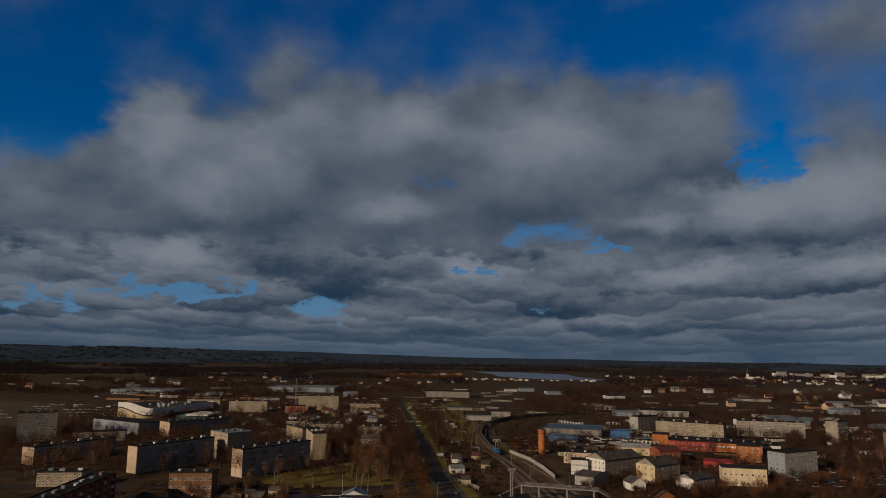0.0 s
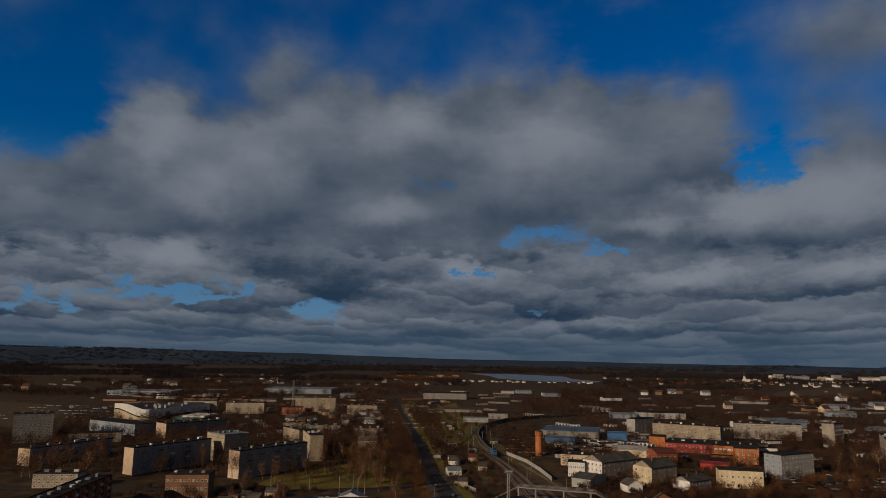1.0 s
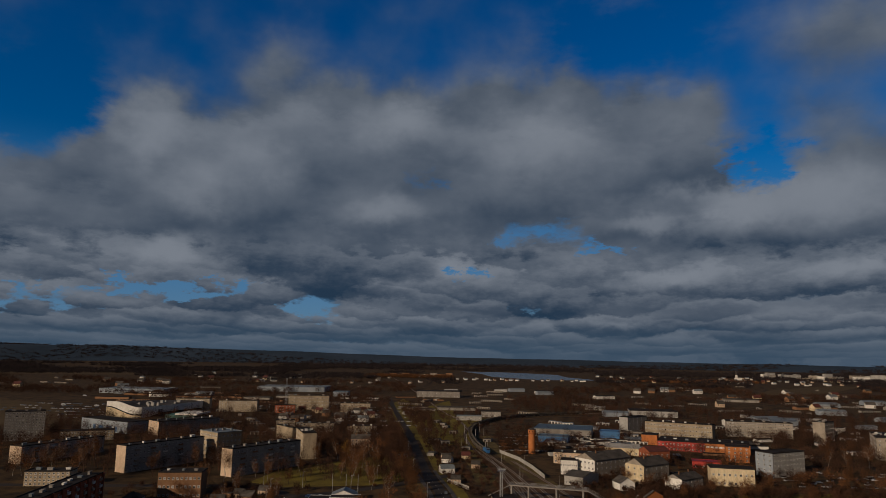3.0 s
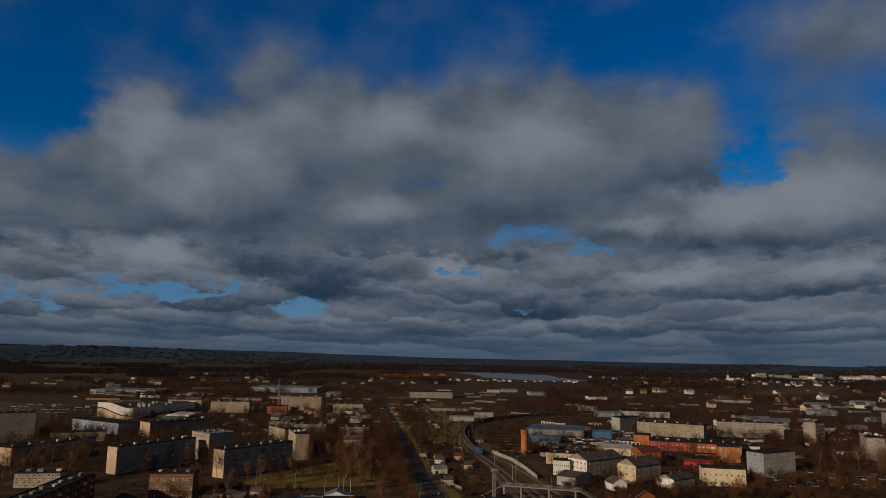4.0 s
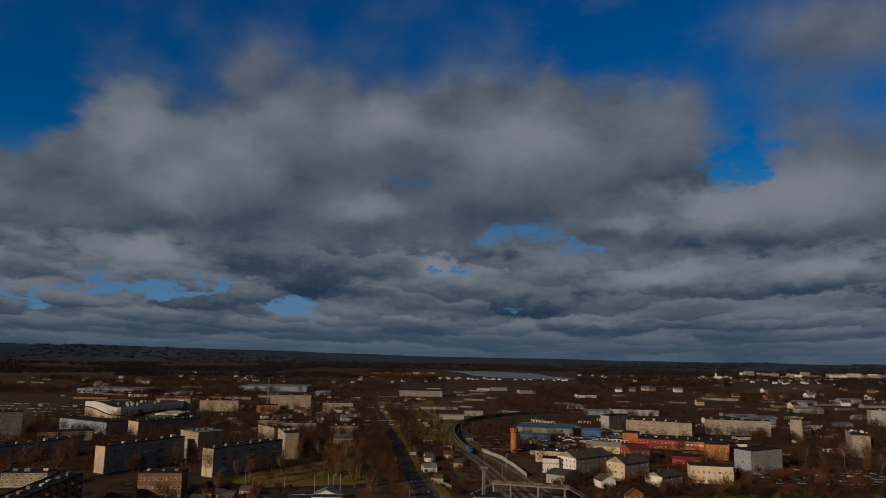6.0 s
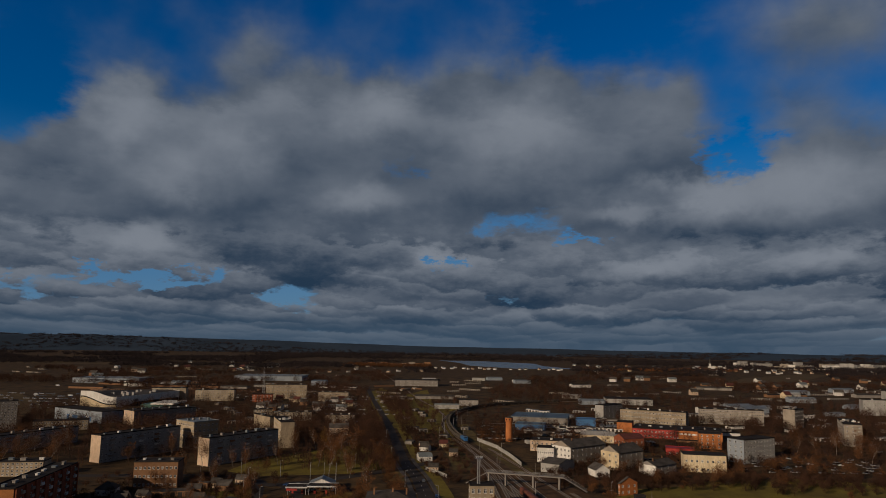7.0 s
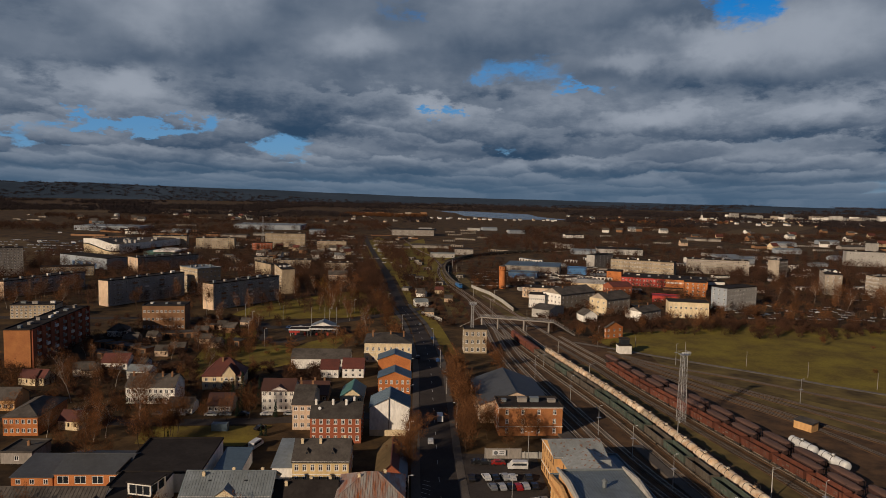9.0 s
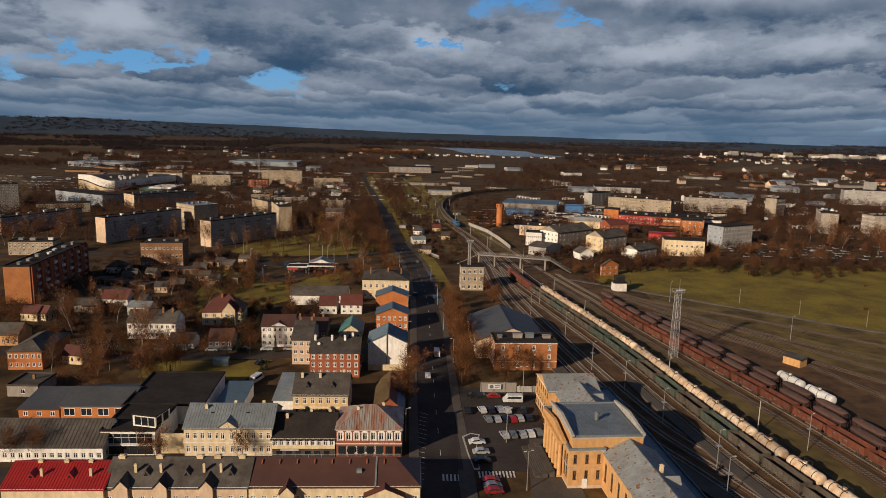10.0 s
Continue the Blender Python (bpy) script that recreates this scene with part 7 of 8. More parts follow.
SMALL = [small_house_kind("white", "slate", 12, 9, 5, 3.5), small_house_kind("cream", "tileroof", 11, 9, 5, 4), small_house_kind("white", "zinc", 15, 10, 5.5, 3), small_house_kind("peach", "slate", 10, 8, 5, 3.5), small_house_kind("brownbrick", "slate", 12, 9, 5, 3)]
SHEDS = [small_house_kind("grey", "slate", 60, 14, 4.5, 2), small_house_kind("white", "bitumen", 42, 16, 6, 1.5), small_house_kind("brownbrick", "bitumen", 70, 12, 4, 1.2), small_house_kind("greyblue", "zinc", 36, 20, 6, 2), small_house_kind("concrete", "concrete", 30, 14, 5, 1.5)]


def settle(kinds, count, x0, x1, y0, y1, seed, name, label, size=1.0, slope=0.0, turn=30):
    rng = random.Random(seed)
    made = tries = 0
    while made < count and tries < count * 6:
        tries += 1
        y = rng.uniform(y0, y1)
        x = rng.uniform(x0, x1) + slope * (y - y0)
        if not (is_free(x, y) and is_free(x + 15, y) and is_free(x + 30, y + 5)):
            continue
        w, r = rng.choice(kinds)
        t = thing(name, x, y, ground_height(x, y), rng.uniform(-turn, turn), label, "house" if name == "house" else "shed")
        t.scale = (size,) * 3
        part("wall", w, None, t), part("roof", r, None, t)
        made += 1


settle(SMALL[:4], 80, 420, 1500, 2050, 2700, 61, "house", "small pale house in the far suburb", 0.8)
settle(SMALL[:3], 26, -60, 330, 2060, 2160, 62, "house", "small pale house near the lake", 0.65)
settle(SMALL[:4], 30, -900, -60, 1700, 2400, 63, "house", "small pale house beyond the woods", 0.85)
settle(SMALL, 20, -1500, -500, 1300, 1900, 64, "house", "small white house among dark trees", 1.3)
settle(SMALL, 26, 330, 1000, 1050, 1700, 65, "house", "small house among the sheds", 1.2)
settle(SHEDS, 22, 280, 900, 820, 1300, 66, "shed", "long low grey industrial shed", 1.0, 0.1, 20)
settle(SHEDS, 9, -120, 260, 880, 1500, 67, "shed", "low pale railway shed", 0.9, 0.0, 20)
settle(SHEDS, 12, -640, -300, 960, 1250, 68, "shed", "low grey shop building", 0.8, 0.0, 15)
settle(SHEDS, 12, 60, 200, 560, 720, 69, "shed", "low workshop by the railway", 0.45, 0.1, 20)
settle(SMALL[3:], 12, -172, -112, 300, 392, 70, "house", "small dark-roofed cottage with a garden", 0.6, 0, 12)
settle(SMALL, 8, -180, -125, 215, 290, 71, "house", "small cottage by the lane", 0.65, 0, 15)
settle(SHEDS, 26, 60, 260, 560, 800, 73, "shed", "low grey-roofed workshop by the railway", 0.42, 0.1, 25)
settle(SMALL, 16, -230, -90, 740, 930, 74, "house", "small old house among bare trees", 0.8, 0, 20)
settle(SMALL, 14, -70, -30, 450, 720, 75, "house", "small wooden house beside the far street", 0.65, -0.1, 25)
settle(SMALL, 12, -30, 18, 420, 540, 76, "house", "low railway cottage with a grey roof", 0.6, -0.05, 25)
settle(SHEDS, 16, -300, -80, 960, 1230, 77, "shed", "low shop and garage building", 0.5, 0, 25)
settle(SHEDS, 14, 330, 640, 700, 960, 78, "shed", "low grey works shed", 0.6, 0, 25)
rng_ = random.Random(72)
for i in range(30):      # the high-rise suburb
    w_ = rng_.uniform(16, 62)
    building("apartment_block", 1090 + i * 22 + rng_.uniform(-10, 10), 2560 + (i % 3) * 110 + rng_.uniform(-40, 40), rng_.uniform(-25, 35), w_, 15, rng_.choice((11, 14, 14, 17, 17, 24)), wall=rng_.choice(("white", "pale", "pale", "panel", "grey")), storeys=1, label="far pale high-rise apartment block", category="apartment block", vents=2)
for i in range(8):
    building("apartment_block", -300 + i * 30 + rng_.uniform(-10, 10), 2330 + rng_.uniform(-40, 80), rng_.uniform(-10, 10), rng_.uniform(14, 30), 14, rng_.choice((6, 8, 11)), wall=rng_.choice(("peach", "panel", "brownbrick")), storeys=1, label="far orange and cream apartment block", category="apartment block")


def church():
    t = thing("church", 930, 2480, 0, 0, "small white church with a pointed spire", "church")
    s = Shape()
    s.box(0, 14, 0, 10, 0, 9), s.box(-6, 0, 2, 8, 0, 18)
    part("wall", s, "white", t)
    r = Shape()
    r.tube((-3, 5, 18), (-3, 5, 40), 4.0, 0.2, 4)
    part("spire", r, "slate", t)
    r = Shape()
    r.prism([(-0.5, 9), (7, 13), (14.5, 9)], -0.5, 10.5)
    part("roof", r, "slate", t)


church()

# ---- cars ----
def car_kind(paint, label, van=False):
    t = thing("van" if van else "car", 0, 0, 0, 0, label, "van" if van else "car", "parked cars")
    s, g = Shape(), Shape()
    if van:
        s.prism([(-2.9, 0.45), (-2.95, 2.3), (-2.8, 2.5), (1.6, 2.5), (2.3, 1.55), (2.9, 1.25), (2.95, 0.45)], -0.98, 0.98)
        g.prism([(-2.5, 1.45), (-2.5, 2.1), (1.35, 2.1), (1.85, 1.45)], -1.0, 1.0)
        wheels = (-1.9, 1.9)
    else:
        s.prism([(-2.12, 0.35), (-2.18, 0.72), (-2.05, 0.98), (-1.55, 1.02), (-0.95, 1.43), (0.55, 1.46), (1.25, 1.0), (2.0, 0.86), (2.18, 0.6), (2.12, 0.35)], -0.86, 0.86)
        g.prism([(-1.42, 1.03), (-0.92, 1.38), (0.50, 1.40), (1.10, 1.03)], -0.875, 0.875)
        wheels = (-1.35, 1.35)
    b = part("body", s, paint, t)
    part("glazing", g, "glass", b)
    for x in wheels:
        for y in (-0.78, 0.78):
            w = Shape()
            w.tube((x, y - 0.11, 0.33), (x, y + 0.11, 0.33), 0.33, 0.33, 12)
            part("wheel", w, "tyre", t)
    return t


def park(kind, spots):
    """Puts the car at the first spot and copies at the rest; spots are x, y and heading."""
    for i, (x, y, r, z) in enumerate(spots):
        m = pose(x, y, z, 0, 0, r)
        if i == 0:
            kind.matrix_basis = m
        else:
            copy_thing(kind, m)


park(car_kind("carwhite", "white parked car"" on the asphalt"), [(12.4, 184.6, 105, 0.1), (24.4, 169.8, 105, 0.1), (10.0, 164.2, 8, 0.1), (-62.6, 234, 5, 0.07), (-92.4, 231.7, 3, 0.07), (-83.7, 387.1, 5, 0.08), (-4.0, 211.4, 94, 0.06), (245.7, 483.1, 10, 0), (-485.5, 796, 40, 0), (-467, 829, 20, 0), (265.4, 480.3, 10, 0)])
park(car_kind("carblack", "black parked car on the asphalt"), [(14.8, 184.4, 105, 0.1), (24.2, 185.0, 95, 0.1), (18.5, 178.7, 105, 0.1), (25.2, 179.6, 100, 0.1), (10.9, 154.2, 12, 0.1), (10.5, 195.4, 5, 0.1), (12.6, 195.0, 0, 0.1), (8.2, 184, 95, 0.1), (-70.6, 233.4, 5, 0.07), (-61, 220, 60, 0.01), (-13.1, 322, 94, 0.06), (215.6, 477.3, 10, 0), (252.7, 476.2, 10, 0)])
park(car_kind("cargrey", "dark grey parked car on the asphalt"), [(13.7, 178.4, 105, 0.1), (19.6, 168.9, 105, 0.1), (26.7, 170.8, 105, 0.1), (-76.8, 232.9, 5, 0.07), (-99.7, 231.6, 3, 0.07), (12.6, 142.4, 10, 0.1), (222.6, 466.6, 10, 0), (-543, 937, 30, 0), (-15.5, 404, 96, 0.06)])
park(car_kind("carsilver", "silver parked car on the asphalt"), [(16.2, 178.6, 105, 0.1), (17.6, 185.2, 105, 0.1), (19.6, 185.0, 100, 0.1), (22.6, 179.4, 105, 0.1), (22.2, 169.2, 105, 0.1), (17.5, 168.6, 105, 0.1), (10.8, 158.8, 8, 0.1), (-81.7, 232.1, 4, 0.07), (-54.7, 235, 6, 0.07), (-127.8, 231.2, 2, 0.07), (-506, 803, 30, 0), (326, 505, 10, 0)])
park(car_kind("carred", "red parked car on the asphalt"), [(20.6, 178.8, 105, 0.1), (16.5, 195.0, 4, 0.1), (12.3, 144.7, 8, 0.1), (12.8, 140.2, 8, 0.1), (-485, 824, 10, 0)])
park(car_kind("carblue", "dark blue parked car on the asphalt"), [(-89.8, 386.3, 5, 0.08), (-3.4, 317, 94, 0.06), (-7.0, 365, 96, 0.06), (-506, 913, 20, 0)])
park(car_kind("carwhite", "white passenger van parked before the station", True), [(21.9, 192.0, 182, 0.1), (-57.9, 204.2, 75, 0.01), (-1.3, 233.0, 94, 0.06), (-432, 841, 30, 0), (-565, 934, 10, 0), (-515, 929, 10, 0), (-641, 1116, 5, 0)])

# ---- road markings, kerbs and walls ----
def marking(x, y, rot, w, l, z=0.072):
    s = Shape()
    s.box(-w / 2, w / 2, -l / 2, l / 2, -0.01, 0.0)
    return part("marking", s, "paint", road, at=pose(x, y, z, 0, 0, rot))


for i in range(11):
    marking(9.9 + i * 0.82, 148.2 + i * 0.06, 2, 0.42, 3.0, 0.115)
for i in range(6):
    marking(1.4 + i * 0.9, 146.6, 2, 0.45, 3.0)
for i in range(15):
    marking(-4.3, 146.0 + i * 2.6, 62, 0.14, 2.6)
for i in range(26):
    x0, y0 = STREET[16 + 2 * i] if 16 + 2 * i < len(STREET) else STREET[-1]
    marking(x0, y0, 3 + i * 0.25, 0.14, 3.2)


def kerb_island():
    s = Shape()
    pts = [(6.2, 168.0), (8.5, 170.2), (11.0, 169.4), (10.4, 166.0), (9.4, 158.0), (10.2, 150.6), (8.8, 150.2), (7.4, 158.0)]
    s.quad(*[(x, y, 0.24) for x, y in reversed(pts)])
    for (x0, y0), (x1, y1) in zip(pts, pts[1:] + pts[:1]):
        s.quad((x0, y0, 0.0), (x1, y1, 0.0), (x1, y1, 0.24), (x0, y0, 0.24))
    cx, cy = sum(p[0] for p in pts) / 8, sum(p[1] for p in pts) / 8
    s.quad(*[(cx + (x - cx) * 0.8, cy + (y - cy) * 0.93, 0.245) for x, y in reversed(pts)], slot=1)
    tagged(new("traffic_island", s.mesh("traffic_island", "concrete", "asphalt")), "raised paved island with a pale kerb", "traffic island", kind="structure")


kerb_island()
s = Shape()
s.box(-1.5, 1.5, -30, 30, 0, 0.19)
tagged(part("kerb_strip", s, "paving", None), "brick-paved strip between street and station bays", "pavement", kind="structure").matrix_basis = pose(7.4, 120, 0.0, 0, 0, 2)


def wall_run(points, height, mat, label, thick=0.22, panel=3.0, name="garden_wall"):
    """A wall of panels between posts, along a line."""
    t = thing(name, points[0][0], points[0][1], 0, 0, label, "wall")
    for x, y, h in resample(points, panel):
        s = Shape()
        s.box(0, panel - 0.06, -thick / 2, thick / 2, 0, height)
        s.box(-0.14, 0.14, -thick, thick, 0, height + 0.15)
        part("panel", s, mat, t, at=Matrix.Translation((x - points[0][0], y - points[0][1], 0)) @ Matrix.Rotation(h, 4, "Z"))
    return t


wall_run([(21.5, 572), (34.5, 534), (41.5, 497), (46, 462)], 2.6, "concrete", "pale concrete panel wall along the railway", panel=5)
wall_run([(-16, 442), (-9, 430), (-2.5, 418)], 2.0, "concrete", "pale boundary wall beside the street", panel=4)
wall_run([(12.8, 199.5), (20.3, 199.9)], 3.2, "grey", "grey rendered wall with a pale poster", panel=3.7)
wall_run([(20.4, 200.1), (29.4, 200.6)], 2.0, "concrete", "pale concrete wall beside the station", panel=4.5)
wall_run([(-24, 216.5), (-11.5, 217.2)], 2.0, "cream", "cream yard wall before the white house", panel=4.2)
b = thing("billboard", 15.0, 199.1, 0, 3, "white poster board with a dark round emblem", "billboard")
s = Shape()
s.box(0, 4.0, -0.12, 0, 1.3, 2.9)
part("board", s, "sign", b)
s = Shape()
s.tube((1.0, -0.13, 2.1), (1.0, -0.16, 2.1), 0.62, 0.62, 20)
part("emblem", s, "cargrey", b)
s = Shape()
s.box(2.1, 3.6, -0.15, -0.12, 2.3, 2.55), s.box(2.1, 3.4, -0.15, -0.12, 1.8, 2.0)
part("text_bars", s, "cargrey", b)
b = thing("container", -76.3, 217, 0, 3, "pale blue steel storage container on the grass", "container")
s = Shape()
s.box(0, 5.2, 0, 2.4, 0.1, 2.5)
for i in range(16):
    s.box(0.1 + i * 0.32, 0.22 + i * 0.32, -0.04, 0.0, 0.2, 2.4)
part("body", s, "bluetin", b)
s = Shape()
s.box(0.05, 0.35, -0.05, 2.45, 2.5, 2.56), s.box(4.85, 5.15, -0.05, 2.45, 2.5, 2.56)
part("roof_rail", s, "zinc", b)

# ---- details on the nearer houses ----
HOUSE = {o["label"]: o for o in scene.objects if o.parent is None and "label" in o.keys()}


def pediment(owner, x, w, h0, h1, rise, depth, wall, cover, proud=0.12):
    """A gabled bay that rises through the eaves."""
    s = Shape()
    s.prism([(x - w / 2, h0), (x + w / 2, h0), (x + w / 2, h1), (x, h1 + rise), (x - w / 2, h1)], -proud, depth)
    g = part("gable", s, wall, owner)
    r = Shape()
    for a in (-1, 1):
        e = Vector((x + a * (w / 2 + 0.25), 0, h1 - 0.25 * rise / (w / 2)))
        top = Vector((x, 0, h1 + rise))
        n = Vector((0, 0, 0.14))
        for p, q in ((e, top),):
            c = [Vector((p.x, -proud - 0.25, p.z)), Vector((q.x, -proud - 0.25, q.z)), Vector((q.x, depth, q.z)), Vector((p.x, depth, p.z))]
            r.quad(*c), r.quad(*[v + n for v in c])
            for i in range(4):
                r.quad(c[i], c[(i + 1) % 4], c[(i + 1) % 4] + n, c[i] + n)
    part("gable_roof", r, cover, g)


def roof_dormer(owner, x, y, z, w, tall, cover):
    s = Shape()
    s.prism([(x - w / 2, z), (x + w / 2, z), (x, z + tall)], y, y + tall * 2.0)
    d = part("dormer", s, cover, owner)
    g = Shape()
    g.quad((x - w * 0.22, y - 0.02, z + 0.15), (x + w * 0.22, y - 0.02, z + 0.15), (x, y - 0.02, z + tall * 0.65))
    part("dormer_window", g, "glass", d)


h = HOUSE["cream two-storey house with a zinc roof"]
pediment(h, 10.4, 4.4, 0.0, 7.5, 1.6, 5.5, "cream", "zinc")
for i in range(4):
    fr, pane = window_mesh(1.0, 1.7, True, "frame")
    part("pane", pane, None, part("window", fr, None, h, at=pose(9.3 + 2.2 * (i % 2), -0.24, 1.0 + 3.4 * (i // 2))))
for x in (6.0, 14.6):
    g = Shape()
    g.box(x - 0.4, x + 0.4, 3.8, 4.6, 9.2, 9.6)
    part("skylight", g, "glass", h)
h = HOUSE["peach terrace house with dormers in a grey roof"]
for x in (3.6, 11.2, 20.2):
    pediment(h, x, 2.7, 0.0, 8.7, 1.5, 4.2, "peach", "slate", 0.6)
for x in (7.6, 15.6, 24.4):
    roof_dormer(h, x, 2.2, 9.6, 1.9, 1.4, "slate")
for x in (5.4, 10.4, 19.0, 22.4):
    chimney(h, x, 3.0, 10.4, 0.5, 1.3, "cream")
for x in (1.6, 9.2, 17.4, 21.0, 26.0):
    chimney(h, x, 6.1, 11.7, 1.3, 0.4, "cream")
h = HOUSE["cream terrace house with a bright red tin roof"]
for x in (4.6, 12.2):
    roof_dormer(h, x, 2.2, 9.45, 2.0, 1.3, "redroof")
for x in (6.6, 16.2):
    chimney(h, x, 2.8, 9.9, 0.5, 1.2, "cream")
for x in (5.0, 10.2, 15.0):
    chimney(h, x, 5.9, 11.2, 0.9, 0.3, "cream")
h = HOUSE["cream terrace house with a dark brown roof"]
pediment(h, 8.0, 3.0, 0.0, 7.7, 1.6, 3.0, "cream", "brownroof", 1.6)
pediment(h, 27.5, 8.0, 0.0, 7.0, 1.8, 2.0, "cream", "tileroof", 1.6)
s = Shape()
s.beam((25.6, -0.2, 8.5), (25.6, 6.0, 11.78), 0.35, 0.2)
part("roof_seam", s, "zinc", h)
s = Shape()
s.box(21.6, 22.7, 2.6, 3.5, 9.6, 10.6)
part("roof_hatch", s, "zinc", h)
for i in range(8):
    s = Shape()
    s.beam((2.0 + i * 3.6, 5.3, 11.55), (2.0 + i * 3.6, 4.4, 11.1), 0.25, 0.2)
    part("snow_hook", s, "brick", h)
s = Shape()
s.beam((0.3, 5.9, 12.4), (30.5, 5.9, 12.4), 0.08)
for i in range(12):
    s.beam((0.4 + i * 2.73, 5.9, 11.6), (0.4 + i * 2.73, 5.9, 12.4), 0.06)
part("ridge_rail", s, "steel", h)
h = HOUSE["cream house with arched windows and dark roof"]
for i in range(10):
    s = Shape()
    x = 15.3 * (i + 0.5) / 10
    n = 8
    s.quad(*[(x + 0.52 * math.cos(math.pi * k / n), -0.015, 4.05 + 0.42 * math.sin(math.pi * k / n)) for k in range(n + 1)])
    part("fanlight", s, "glass", h)
    a = Shape()
    for k in range(n):       # a white arched surround with its jambs
        p0, p1 = math.pi * k / n, math.pi * (k + 1) / n
        c = [(x + r * math.cos(p), 4.05 + (r - 0.08) * math.sin(p)) for r, p in ((0.52, p0), (0.74, p0), (0.74, p1), (0.52, p1))]
        a.quad(*[(u, -0.07, v) for u, v in c])
        a.quad((c[1][0], -0.07, c[1][1]), (c[1][0], 0.0, c[1][1]), (c[2][0], 0.0, c[2][1]), (c[2][0], -0.07, c[2][1]))
    for sx in (-1, 1):
        a.box(x + sx * 0.63 - 0.11, x + sx * 0.63 + 0.11, -0.07, 0.0, 2.75, 4.05)
    part("arched_surround", a, "white", h)
# grey shopfront; its dark tone also paints the shade on the ground floor
s = Shape()
s.box(0.0, 15.3, -0.1, -0.02, 0.0, 2.0)
part("shop_front", s, "slate", h)
s = Shape()
s.box(2.0, 6.4, -0.2, -0.11, 1.6, 1.9)
part("shop_sign", s, "sign", h)
for i in range(6):
    s = Shape()
    s.box(1.0 + i * 2.3, 2.4 + i * 2.3, -0.125, -0.105, 0.3, 1.5)
    part("shop_window", s, "glass", h)
h = HOUSE["red brick corner house with a rusty tin roof"]
s = Shape()
for i in range(14):
    if i not in (5, 10):
        s.box(8.2 + i * 0.46, 8.5 + i * 0.46, -0.2, -0.15, 3.5, 3.78)
part("sign_bars", s, "sign", h, "row of white sign letters")
for i in range(7):
    s = Shape()
    s.box(0.5 + i * 2.3, 2.2 + i * 2.3, -0.1, -0.02, 0.35, 2.9)
    shop = part("shop_window", s, "dark", h)
    s = Shape()
    s.box(0.6 + i * 2.3, 2.1 + i * 2.3, -0.12, -0.101, 0.9, 2.6)
    part("shop_pane", s, "glass", shop)
for i in range(8):
    x, z = 2.0 * (i + 0.5), 0.0 + 3.45 + 0.95
    s = Shape()
    for sx in (-1, 1):
        s.box(x + sx * 0.70 - 0.14, x + sx * 0.70 + 0.14, -0.12, -0.02, z - 0.1, z + 2.0)
    s.prism([(x - 0.84, z + 2.0), (x + 0.84, z + 2.0), (x + 0.5, z + 2.42), (x - 0.5, z + 2.42)], -0.12, -0.02)
    part("window_surround", s, "white", h)
h = HOUSE["red brick three-storey house with white windows"]
s = Shape()
s.tube((2.6, 3.4, 10.2), (2.6, 3.2, 10.3), 0.5, 0.5, 14)
part("satellite_dish", s, "sign", h)
h = HOUSE["cream two-storey courtyard house with a grey roof"]
for x in (3.6, 10.6):
    roof_dormer(h, x, 2.0, 8.0, 1.7, 1.3, "slate")
h = HOUSE["modern white house with wide glazing"]
s = Shape()
wall_face(s, pose(0, 0, 0), 6.2, 3.2, [(0.5 + i * 1.85, 2.2 + i * 1.85, 0.6, 2.8) for i in range(3)])
wall_face(s, pose(6.2, 0, 0, 0, 0, 90), 6.0, 3.2, [(0.5, 2.7, 0.6, 2.8), (3.2, 5.5, 0.6, 2.8)])
wall_face(s, pose(0, 6.0, 0, 0, 0, -90), 6.0, 3.2, [])
wall_face(s, pose(6.2, 6.0, 0, 0, 0, 180), 6.2, 3.2, [])
up = part("rooftop_studio", s, "white", h, at=pose(6.6, 3.0, 6.0, 0, 0, -14))
for k, (z0, z1) in enumerate(((0.25, 2.5), (3.1, 5.5))):      # two glazed storeys behind white bands
    for i in range(6):
        g = Shape()
        x = 1.2 + i * 1.85
        g.box(x, x + 1.72, -0.08, -0.02, z0, z1)
        pane = part("glass_front", g, "glass", h)
        g = Shape()
        g.box(x - 0.07, x + 0.0, -0.14, -0.02, z0, z1), g.box(x, x + 1.72, -0.13, -0.081, z0 + (z1 - z0) * 0.62, z0 + (z1 - z0) * 0.62 + 0.08)
        part("glazing_bar", g, "frame" if k else "dark", pane)
s = Shape()
s.box(0.6, 12.6, -0.5, -0.02, 2.6, 3.0)
part("storey_band", s, "white", h)
s = Shape()
s = Shape()
s.box(-0.3, 6.5, -0.3, 6.3, 3.2, 3.5)
part("studio_roof", s, "bitumen", up)
s = Shape()
s.quad((0.1, 0.16, 0.4), (6.1, 0.16, 0.4), (6.1, 0.16, 3.0), (0.1, 0.16, 3.0)), s.quad((6.04, 0.1, 0.4), (6.04, 5.9, 0.4), (6.04, 5.9, 3.0), (6.04, 0.1, 3.0))
part("studio_glazing", s, "glass", up)
building("townhouse_wing", -17.5, 172, 3, 8, 20, 5.5, wall="brick", roof="y", rise=3.4, cover="tileroof", storeys=1, near=True, side=6, label="long brick wing with a dark red roof beside the street", category="house")
wing = scene.objects["townhouse_wing"]


